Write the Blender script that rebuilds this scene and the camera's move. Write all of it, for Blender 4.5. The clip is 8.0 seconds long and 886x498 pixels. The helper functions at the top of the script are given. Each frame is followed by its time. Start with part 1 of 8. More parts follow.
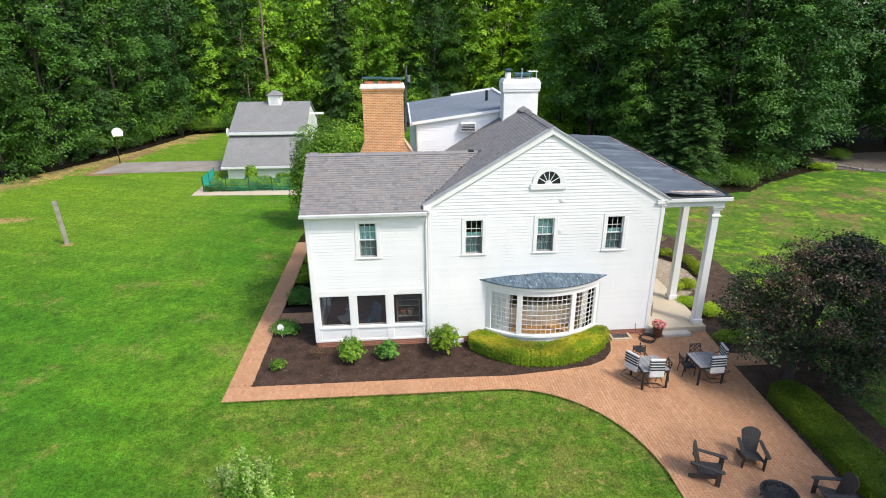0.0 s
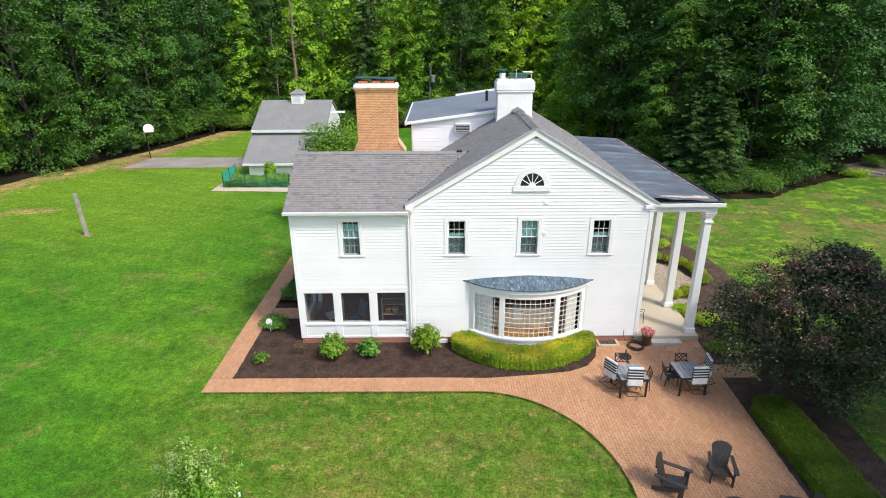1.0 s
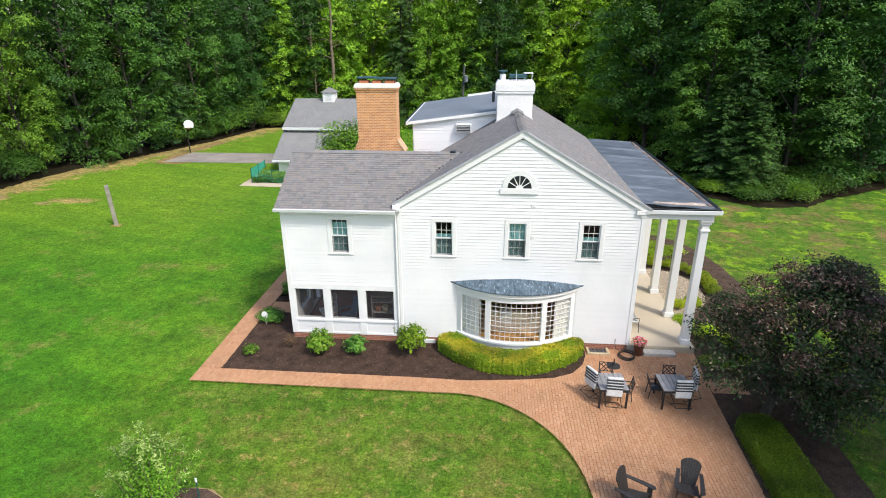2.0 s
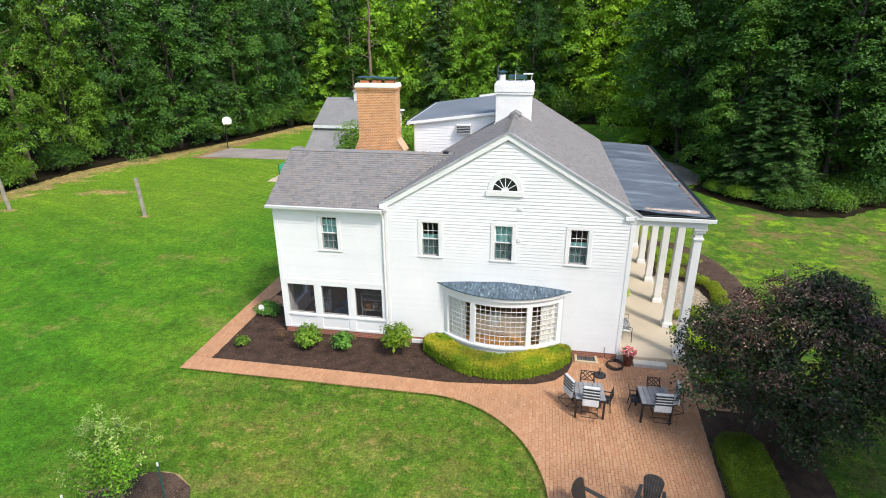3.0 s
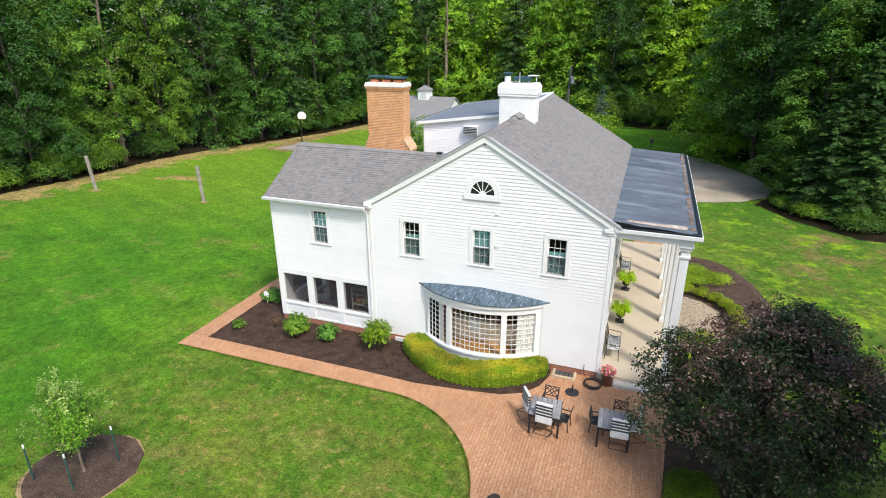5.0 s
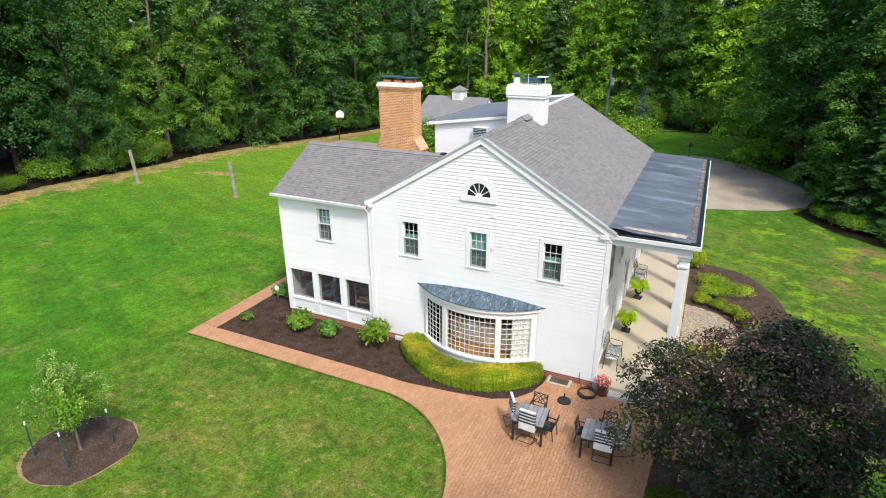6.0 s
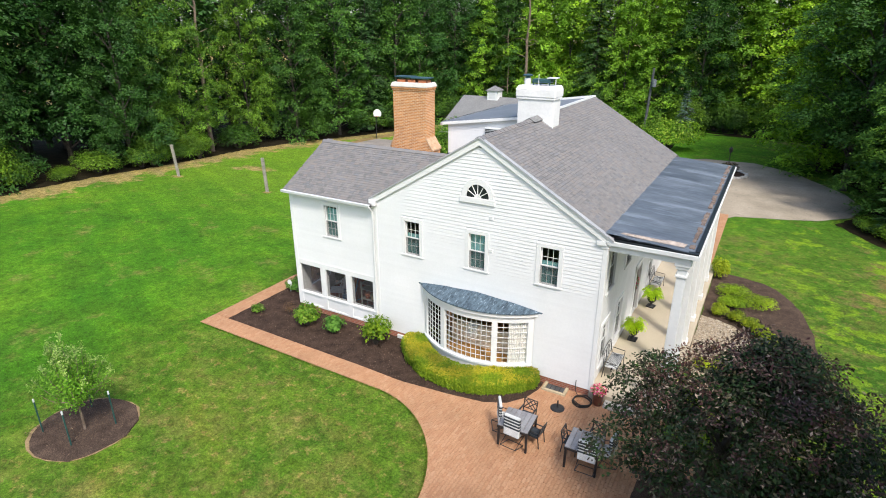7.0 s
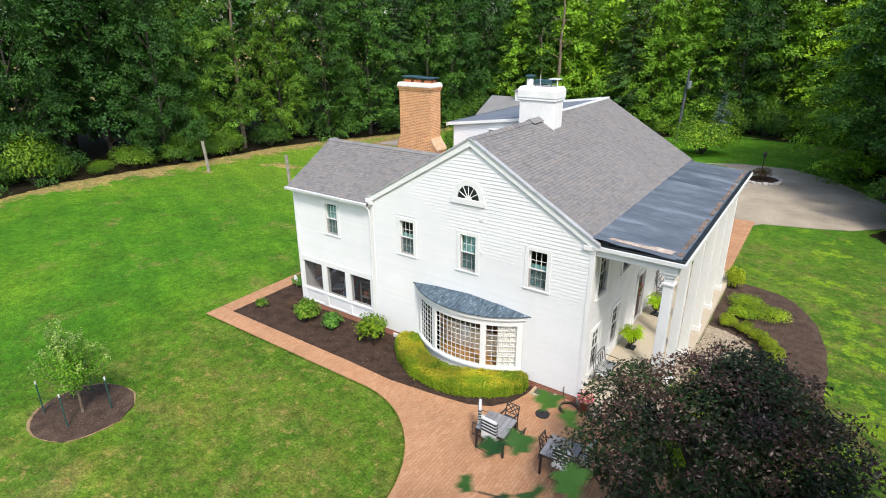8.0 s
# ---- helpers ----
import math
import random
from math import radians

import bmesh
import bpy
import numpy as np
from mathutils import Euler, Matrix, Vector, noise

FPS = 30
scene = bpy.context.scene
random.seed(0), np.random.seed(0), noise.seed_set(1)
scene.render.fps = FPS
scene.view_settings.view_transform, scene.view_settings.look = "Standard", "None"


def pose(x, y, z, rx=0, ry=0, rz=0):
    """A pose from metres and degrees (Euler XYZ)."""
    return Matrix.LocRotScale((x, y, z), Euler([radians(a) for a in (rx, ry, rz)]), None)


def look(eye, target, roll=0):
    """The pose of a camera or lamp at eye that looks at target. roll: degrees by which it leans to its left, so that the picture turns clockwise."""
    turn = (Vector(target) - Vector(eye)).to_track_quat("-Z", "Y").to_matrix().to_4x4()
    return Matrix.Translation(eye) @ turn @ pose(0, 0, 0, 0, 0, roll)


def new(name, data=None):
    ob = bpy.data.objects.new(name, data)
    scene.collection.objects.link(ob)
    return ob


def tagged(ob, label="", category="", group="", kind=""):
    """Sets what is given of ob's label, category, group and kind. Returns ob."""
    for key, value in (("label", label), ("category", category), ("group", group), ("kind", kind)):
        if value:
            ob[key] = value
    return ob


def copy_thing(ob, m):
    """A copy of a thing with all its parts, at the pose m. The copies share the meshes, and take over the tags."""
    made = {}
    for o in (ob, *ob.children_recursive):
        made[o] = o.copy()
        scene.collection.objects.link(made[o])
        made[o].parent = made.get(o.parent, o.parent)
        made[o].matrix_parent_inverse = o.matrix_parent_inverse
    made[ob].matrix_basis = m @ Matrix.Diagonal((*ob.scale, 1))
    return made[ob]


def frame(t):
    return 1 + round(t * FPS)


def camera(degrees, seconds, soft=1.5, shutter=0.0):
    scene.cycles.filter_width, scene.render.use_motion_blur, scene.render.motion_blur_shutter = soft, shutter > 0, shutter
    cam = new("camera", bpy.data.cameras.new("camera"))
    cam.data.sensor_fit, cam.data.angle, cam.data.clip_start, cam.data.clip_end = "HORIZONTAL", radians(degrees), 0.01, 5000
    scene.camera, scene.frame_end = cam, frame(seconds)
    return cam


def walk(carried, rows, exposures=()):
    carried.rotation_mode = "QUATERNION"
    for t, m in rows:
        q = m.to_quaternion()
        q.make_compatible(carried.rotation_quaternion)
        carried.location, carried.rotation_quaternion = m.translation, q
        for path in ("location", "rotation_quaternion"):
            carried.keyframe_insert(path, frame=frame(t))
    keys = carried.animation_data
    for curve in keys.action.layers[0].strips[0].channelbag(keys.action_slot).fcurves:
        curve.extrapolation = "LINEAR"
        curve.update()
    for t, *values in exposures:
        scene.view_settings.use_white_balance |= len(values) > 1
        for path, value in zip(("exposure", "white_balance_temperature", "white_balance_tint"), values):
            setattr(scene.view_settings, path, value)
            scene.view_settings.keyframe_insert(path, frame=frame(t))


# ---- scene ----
cam = camera(76.9, 8.0, soft=1.0, shutter=0.4)
METRES, EYE, TILT, LEAN, TURN = 15.45, 11.5, 0.0, 0.0, -4.2
ROWS = [
    (0.0, 0.0, 0.0, 0.0, -0.13, -21.43, 0.34),
    (0.5, 0.0615, 0.0012, 0.0002, 1.68, -21.45, 0.3),
    (1.0, 0.1276, 0.0045, 0.0001, 3.88, -21.43, 0.3),
    (1.5, 0.1961, 0.0107, 0.0006, 6.37, -21.43, 0.26),
    (3.0, 0.4038, 0.0521, 0.0025, 14.01, -21.46, 0.21),
    (3.5, 0.4705, 0.0723, 0.0024, 16.51, -21.47, 0.19),
    (4.0, 0.5353, 0.095, 0.0024, 18.97, -21.46, 0.16),
    (5.5, 0.7037, 0.1714, 0.0047, 26.93, -21.49, 0.11),
    (6.0, 0.7513, 0.1991, 0.0048, 29.38, -21.47, 0.11),
    (6.5, 0.7962, 0.2273, 0.0054, 31.64, -21.47, 0.09),
    (7.0, 0.8396, 0.2564, 0.0059, 34.42, -21.49, 0.05),
    (7.5, 0.8823, 0.2882, 0.0063, 37.03, -21.5, 0.05),
    (8.0, 0.925, 0.3222, 0.0067, 38.75, -21.5, 0.05),
]
EXPOSURES = ((0.0, 1.04), (4.0, 1.04), (6.0, 1.03), (8.0, 1.0))
walk(cam, [(t, pose(0, 0, EYE, TILT, LEAN, TURN) @ pose(METRES * x, METRES * y, METRES * z, 90 + pitch, roll, yaw)) for t, x, y, z, yaw, pitch, roll in ROWS], EXPOSURES)

# ---- light: hazy high sun from the front right, open sky ----
SUN_EL, SUN_ROT = 52.0, 131.0
world = bpy.data.worlds.new("sky")
scene.world = world
world.use_nodes = True
wn = world.node_tree.nodes
sky = wn.new("ShaderNodeTexSky")
sky.sky_type = "NISHITA"
sky.sun_disc = False
sky.sun_elevation, sky.sun_rotation = radians(SUN_EL), radians(SUN_ROT)
sky.dust_density, sky.air_density = 2.5, 1.0
wn["Background"].inputs["Strength"].default_value = 0.15
world.node_tree.links.new(sky.outputs[0], wn["Background"].inputs["Color"])
sun_data = bpy.data.lights.new("sun", "SUN")
sun_data.energy, sun_data.angle, sun_data.color = 1.7, radians(8.0), (1.0, 0.95, 0.87)
sun = new("sun", sun_data)
sx = math.sin(radians(SUN_ROT)) * math.cos(radians(SUN_EL))
sy = math.cos(radians(SUN_ROT)) * math.cos(radians(SUN_EL))
sun.matrix_world = look((sx * 60, sy * 60, math.sin(radians(SUN_EL)) * 60), (0, 0, 0))


# ---- materials ----
def node_mat(name):
    m = bpy.data.materials.new(name)
    m.use_nodes = True
    return m, m.node_tree.nodes, m.node_tree.links, m.node_tree.nodes["Principled BSDF"]


def ramp(n, stops):
    r = n.new("ShaderNodeValToRGB")
    while len(r.color_ramp.elements) < len(stops):
        r.color_ramp.elements.new(0.5)
    for e, (p, c) in zip(r.color_ramp.elements, stops):
        e.position, e.color = p, (*c, 1)
    return r


def noise_tex(n, l, vec, scale, detail=4.0, rough=0.55):
    t = n.new("ShaderNodeTexNoise")
    t.inputs["Scale"].default_value, t.inputs["Detail"].default_value, t.inputs["Roughness"].default_value = scale, detail, rough
    l.new(vec, t.inputs["Vector"])
    return t.outputs["Fac"]


def mixc(n, l, fac, a, b, kind="MIX"):
    x = n.new("ShaderNodeMix")
    x.data_type, x.blend_type = "RGBA", kind
    for val, sock in ((fac, x.inputs[0]), (a, x.inputs[6]), (b, x.inputs[7])):
        if isinstance(val, (int, float)):
            sock.default_value = val
        elif isinstance(val, tuple):
            sock.default_value = (*val, 1)
        else:
            l.new(val, sock)
    return x.outputs[2]


def bumped(n, l, bsdf, height, strength, dist):
    b = n.new("ShaderNodeBump")
    b.inputs["Strength"].default_value, b.inputs["Distance"].default_value = strength, dist
    l.new(height, b.inputs["Height"])
    l.new(b.outputs[0], bsdf.inputs["Normal"])


def surface(name, dark, light, coarse=1.2, fine=30.0, rough=0.7, bump=0.15, dist=0.01, metal=0.0, vary=0.0, islands=False, spots=None, grain=0.2, stretch=None, gloss=0.5):
    """Two scales of noise between two colours, with fine relief; vary: by piece."""
    m, n, l, p = node_mat(name)
    pos = n.new("ShaderNodeNewGeometry")
    vec = pos.outputs["Position"]
    if stretch:
        st = n.new("ShaderNodeVectorMath")
        st.operation = "MULTIPLY"
        st.inputs[1].default_value = stretch
        l.new(vec, st.inputs[0])
        vec = st.outputs[0]
    a, b = noise_tex(n, l, vec, coarse), noise_tex(n, l, vec, fine, 3.0)
    r1 = ramp(n, [(0.3, dark), (0.7, light)])
    l.new(a, r1.inputs[0])
    r2 = ramp(n, [(0.3, (1 - 1.3 * grain,) * 3), (0.7, (1 + 0.7 * grain,) * 3)])
    l.new(b, r2.inputs[0])
    col = mixc(n, l, 1.0, r1.outputs[0], r2.outputs[0], "MULTIPLY")
    if vary:
        if islands:
            rnd = pos.outputs["Random Per Island"]
        else:
            rnd = n.new("ShaderNodeObjectInfo").outputs["Random"]
        r3 = ramp(n, [(0.0, (1 - vary,) * 3), (1.0, (1 + vary,) * 3)])
        l.new(rnd, r3.inputs[0])
        col = mixc(n, l, 1.0, col, r3.outputs[0], "MULTIPLY")
    if spots:
        s = noise_tex(n, l, vec, spots[1], 5.0, 0.7)
        r4 = ramp(n, [(spots[2], (0, 0, 0)), (spots[2] + 0.1, (1, 1, 1))])
        l.new(s, r4.inputs[0])
        col = mixc(n, l, r4.outputs[0], col, spots[0])
    l.new(col, p.inputs["Base Color"])
    p.inputs["Roughness"].default_value, p.inputs["Metallic"].default_value = rough, metal
    p.inputs["Specular IOR Level"].default_value = gloss
    if bump:
        bumped(n, l, p, b, bump, dist)
    return m


def pieces_mat(name, cols, rough=0.85, islands=False, fine=40.0, stain=None, slow=0.16):
    """One of several colours for each piece, with grain and slow stains."""
    m, n, l, p = node_mat(name)
    pos = n.new("ShaderNodeNewGeometry")
    vec = pos.outputs["Position"]
    rnd = pos.outputs["Random Per Island"] if islands else n.new("ShaderNodeObjectInfo").outputs["Random"]
    r = ramp(n, [(i / max(1, len(cols) - 1), c) for i, c in enumerate(cols)])
    l.new(rnd, r.inputs[0])
    r2 = ramp(n, [(0.25, (0.75,) * 3), (0.75, (1.15,) * 3)])
    f = noise_tex(n, l, vec, fine, 3.0)
    l.new(f, r2.inputs[0])
    col = mixc(n, l, 1.0, r.outputs[0], r2.outputs[0], "MULTIPLY")
    r3 = ramp(n, [(0.3, (1 - slow,) * 3), (0.65, (1 + slow * 0.4,) * 3)])
    l.new(noise_tex(n, l, vec, 0.55, 5.0, 0.65), r3.inputs[0])
    col = mixc(n, l, 1.0, col, r3.outputs[0], "MULTIPLY")
    if stain:
        r4 = ramp(n, [(0.6, (0, 0, 0)), (0.9, (1, 1, 1))])
        l.new(noise_tex(n, l, vec, 0.45, 6.0, 0.7), r4.inputs[0])
        col = mixc(n, l, r4.outputs[0], col, stain)
    l.new(col, p.inputs["Base Color"])
    p.inputs["Roughness"].default_value = rough
    bumped(n, l, p, f, 0.3, 0.004)
    return m


def leaf_mat(name, shades, translucency=0.35, rough=0.5, by_thing=0.25):
    """Leaves: a shade for each leaf, a tint for each plant, light passing through."""
    m, n, l, p = node_mat(name)
    geo = n.new("ShaderNodeNewGeometry")
    r = ramp(n, [(i / max(1, len(shades) - 1), c) for i, c in enumerate(shades)])
    l.new(geo.outputs["Random Per Island"], r.inputs[0])
    tint = ramp(n, [(0.0, (1 - by_thing, 1 - by_thing * 0.8, 1 - by_thing * 0.5)), (0.5, (1, 1, 1)), (1.0, (1 + by_thing * 1.6, 1 + by_thing, 1.0))])
    l.new(n.new("ShaderNodeObjectInfo").outputs["Random"], tint.inputs[0])
    col = mixc(n, l, 1.0, r.outputs[0], tint.outputs[0], "MULTIPLY")
    big = ramp(n, [(0.32, (0.50, 0.56, 0.64)), (0.68, (1.46, 1.40, 1.1))])
    l.new(noise_tex(n, l, geo.outputs["Position"], 0.6, 3.0), big.inputs[0])
    col = mixc(n, l, 1.0, col, big.outputs[0], "MULTIPLY")
    l.new(col, p.inputs["Base Color"])
    p.inputs["Roughness"].default_value = rough
    p.inputs["Specular IOR Level"].default_value = 0.18
    tr = n.new("ShaderNodeBsdfTranslucent")
    bright = mixc(n, l, 1.0, col, (1.2, 1.35, 0.75), "MULTIPLY")
    l.new(bright, tr.inputs["Color"])
    mx = n.new("ShaderNodeMixShader")
    mx.inputs[0].default_value = translucency
    l.new(p.outputs[0], mx.inputs[1])
    l.new(tr.outputs[0], mx.inputs[2])
    l.new(mx.outputs[0], n["Material Output"].inputs["Surface"])
    return m


def glass_mat(name, tint=(0.985, 0.985, 0.975)):
    m, n, l, p = node_mat(name)
    n.remove(p)
    t, g, f, x = (n.new("ShaderNodeBsdfTransparent"), n.new("ShaderNodeBsdfGlossy"), n.new("ShaderNodeFresnel"), n.new("ShaderNodeMixShader"))
    t.inputs["Color"].default_value = (*tint, 1)
    g.inputs["Roughness"].default_value = 0.02
    f.inputs["IOR"].default_value = 1.22
    l.new(f.outputs[0], x.inputs[0])
    l.new(t.outputs[0], x.inputs[1])
    l.new(g.outputs[0], x.inputs[2])
    l.new(x.outputs[0], n["Material Output"].inputs["Surface"])
    return m


def screen_mat(name):
    """Insect screen: a dark mesh that is half open."""
    m, n, l, p = node_mat(name)
    p.inputs["Base Color"].default_value, p.inputs["Roughness"].default_value = (0.03, 0.03, 0.035, 1), 0.6
    t, x = n.new("ShaderNodeBsdfTransparent"), n.new("ShaderNodeMixShader")
    x.inputs[0].default_value = 0.3
    l.new(t.outputs[0], x.inputs[1])
    l.new(p.outputs[0], x.inputs[2])
    l.new(x.outputs[0], n["Material Output"].inputs["Surface"])
    return m


def lawn_mat():
    """Mown grass: slow drifts of colour, tufts, dry patches and darker clover."""
    m, n, l, p = node_mat("mown_lawn")
    vec = n.new("ShaderNodeNewGeometry").outputs["Position"]

    def shifted(k):
        mp = n.new("ShaderNodeVectorMath")
        mp.operation = "ADD"
        mp.inputs[1].default_value = (31.0 * k, 17.0 * k, 5.0)
        l.new(vec, mp.inputs[0])
        return mp.outputs[0]

    def layer(fac, lo, hi):
        r = ramp(n, [(lo, (0, 0, 0)), (hi, (1, 1, 1))])
        l.new(fac, r.inputs[0])
        return r.outputs[0]

    sp = n.new("ShaderNodeSeparateXYZ")
    l.new(vec, sp.inputs[0])

    def band(lo, hi, axis):
        mr = n.new("ShaderNodeMapRange")
        l.new(sp.outputs[axis], mr.inputs["Value"])
        mr.inputs["From Min"].default_value, mr.inputs["From Max"].default_value = lo, hi
        return mr.outputs[0]

    def times(a, b):
        x = n.new("ShaderNodeMath")
        x.operation = "MULTIPLY"
        for val, sock in ((a, x.inputs[0]), (b, x.inputs[1])):
            if isinstance(val, float):
                sock.default_value = val
            else:
                l.new(val, sock)
        return x.outputs[0]

    # lush on the far side of the garden walk, thin and drier before and beside the house
    lush = ramp(n, [(0.3, (0.034, 0.140, 0.007)), (0.5, (0.064, 0.196, 0.009)), (0.7, (0.122, 0.258, 0.014))])
    thin = ramp(n, [(0.3, (0.052, 0.136, 0.010)), (0.5, (0.092, 0.186, 0.014)), (0.7, (0.155, 0.232, 0.022))])
    drift = noise_tex(n, l, vec, 0.14, 6.0, 0.7)
    l.new(drift, lush.inputs[0])
    l.new(drift, thin.inputs[0])
    side = band(9.0, 17.0, 0)
    fresh = n.new("ShaderNodeMath")
    fresh.operation = "MULTIPLY_ADD"
    fresh.inputs[1].default_value, fresh.inputs[2].default_value = -0.45, 1.0
    l.new(side, fresh.inputs[0])
    dry = times(times(band(-9.0, -2.5, 0), fresh.outputs[0]), band(44.0, 36.0, 1))
    col = mixc(n, l, dry, lush.outputs[0], thin.outputs[0])
    col = mixc(n, l, layer(noise_tex(n, l, shifted(1), 0.55, 6.0, 0.7), 0.50, 0.68), col, (0.050, 0.140, 0.008))
    col = mixc(n, l, times(layer(noise_tex(n, l, shifted(2), 0.42, 7.0, 0.75), 0.56, 0.68), 0.7), col, (0.22, 0.215, 0.06))
    col = mixc(n, l, times(side, 0.6), col, (0.046, 0.118, 0.009))
    # lighter and yellower towards the wood
    col = mixc(n, l, times(times(band(-8.0, -16.0, 0), band(24.0, 36.0, 1)), 0.7), col, mixc(n, l, drift, (0.085, 0.215, 0.010), (0.185, 0.275, 0.022)))

    def math2(op, a, b):
        x = n.new("ShaderNodeMath")
        x.operation = op
        for val, sock in ((a, x.inputs[0]), (b, x.inputs[1])):
            if isinstance(val, float):
                sock.default_value = val
            else:
                l.new(val, sock)
        return x.outputs[0]

    # worn straw along the foot of the wood, and three worn spots
    ragged = noise_tex(n, l, shifted(15), 0.7, 5.0, 0.72)
    bend = math2("MULTIPLY", math2("MAXIMUM", math2("SUBTRACT", sp.outputs[1], 46.0), 0.0), -0.3)
    inland = math2("ADD", sp.outputs[0], bend)
    margin = math2("SUBTRACT", math2("MULTIPLY", math2("ADD", inland, 32.4), -0.32), math2("MULTIPLY", math2("SUBTRACT", ragged, 0.5), 4.0))
    worn = layer(margin, 0.05, 0.5)
    for cx, cy, rx, ry in ((-20.1, 32.7, 0.5, 0.4), (-30.6, 32.4, 0.7, 0.5), (-27.4, 38.4, 2.3, 1.0), (-29.0, 37.4, 1.0, 0.6)):
        dx = math2("MULTIPLY", math2("SUBTRACT", sp.outputs[0], cx), 1 / rx)
        dy = math2("MULTIPLY", math2("SUBTRACT", sp.outputs[1], cy), 1 / ry)
        far = math2("SQRT", math2("ADD", math2("MULTIPLY", dx, dx), math2("MULTIPLY", dy, dy)), 0.0)
        near = math2("SUBTRACT", math2("SUBTRACT", 1.0, far), math2("MULTIPLY", math2("SUBTRACT", ragged, 0.5), 3.2))
        worn = math2("MAXIMUM", worn, layer(near, 0.05, 0.6))
    straw = mixc(n, l, layer(noise_tex(n, l, shifted(17), 3.0, 6.0, 0.7), 0.35, 0.65), (0.21, 0.17, 0.05), (0.42, 0.31, 0.14))
    col = mixc(n, l, times(worn, 0.85), col, straw)
    # straw-coloured flecks where the turf is thin
    fleck = layer(noise_tex(n, l, shifted(11), 2.2, 7.0, 0.78), 0.54, 0.63)
    col = mixc(n, l, times(times(fleck, dry), 0.75), col, (0.33, 0.25, 0.085))
    haze = layer(noise_tex(n, l, shifted(13), 0.6, 5.0, 0.7), 0.47, 0.64)
    col = mixc(n, l, times(times(haze, dry), 0.42), col, (0.235, 0.195, 0.055))
    col = mixc(n, l, times(side, layer(noise_tex(n, l, shifted(7), 0.34, 7.0, 0.75), 0.52, 0.61)), col, (0.175, 0.15, 0.05))
    col = mixc(n, l, times(side, layer(noise_tex(n, l, shifted(9), 0.9, 7.0, 0.66), 0.545, 0.585)), col, (0.16, 0.28, 0.014))
    for k, (scale, lo, hi) in enumerate(((1.2, 0.84, 1.14), (4.5, 0.66, 1.32), (13.0, 0.55, 1.42), (40.0, 0.5, 1.5))):
        r = ramp(n, [(0.3, (lo, lo, lo * 0.95)), (0.7, (hi, hi * 0.98, hi))])
        l.new(noise_tex(n, l, shifted(3 + k), scale, 3.0, 0.6), r.inputs[0])
        col = mixc(n, l, 1.0, col, r.outputs[0], "MULTIPLY")
    # faint lanes left by the mower
    lane, rot = n.new("ShaderNodeVectorMath"), n.new("ShaderNodeMapping")
    rot.inputs["Rotation"].default_value = (0, 0, radians(24))
    l.new(vec, rot.inputs["Vector"])
    lane.operation = "MULTIPLY"
    lane.inputs[1].default_value = (0.12, 1.0, 1.0)
    l.new(rot.outputs[0], lane.inputs[0])
    r = ramp(n, [(0.32, (0.84, 0.88, 0.98)), (0.68, (1.15, 1.11, 1.03))])
    l.new(noise_tex(n, l, lane.outputs[0], 0.9, 4.0, 0.6), r.inputs[0])
    col = mixc(n, l, 1.0, col, r.outputs[0], "MULTIPLY")
    l.new(col, p.inputs["Base Color"])
    p.inputs["Roughness"].default_value = 0.85
    p.inputs["Specular IOR Level"].default_value = 0.15
    bumped(n, l, p, noise_tex(n, l, vec, 24.0, 5.0, 0.8), 0.8, 0.05)
    return m


def brickwork_mat(name, c1, c2, mortar, row=0.068, length=0.2):
    """Brickwork too fine to model one by one: rows by height, lengths along the face."""
    m, n, l, p = node_mat(name)
    vec = n.new("ShaderNodeNewGeometry").outputs["Position"]
    sp, cb, ad = n.new("ShaderNodeSeparateXYZ"), n.new("ShaderNodeCombineXYZ"), n.new("ShaderNodeMath")
    l.new(vec, sp.inputs[0])
    l.new(sp.outputs[0], ad.inputs[0])
    l.new(sp.outputs[1], ad.inputs[1])
    l.new(ad.outputs[0], cb.inputs[0])
    l.new(sp.outputs[2], cb.inputs[1])
    bt = n.new("ShaderNodeTexBrick")
    l.new(cb.outputs[0], bt.inputs["Vector"])
    bt.inputs["Color1"].default_value, bt.inputs["Color2"].default_value, bt.inputs["Mortar"].default_value = (*c1, 1), (*c2, 1), (*mortar, 1)
    bt.inputs["Scale"].default_value, bt.inputs["Mortar Size"].default_value = 1.0, 0.009
    bt.inputs["Brick Width"].default_value, bt.inputs["Row Height"].default_value = length, row
    wear = ramp(n, [(0.3, (0.78, 0.76, 0.75)), (0.7, (1.12, 1.1, 1.08))])
    l.new(noise_tex(n, l, vec, 2.2, 6.0, 0.7), wear.inputs[0])
    l.new(mixc(n, l, 1.0, bt.outputs["Color"], wear.outputs[0], "MULTIPLY"), p.inputs["Base Color"])
    p.inputs["Roughness"].default_value = 0.9
    inv = n.new("ShaderNodeMath")
    inv.operation = "SUBTRACT"
    inv.inputs[0].default_value = 1.0
    l.new(bt.outputs["Fac"], inv.inputs[1])
    bumped(n, l, p, inv.outputs[0], 0.6, 0.008)
    return m


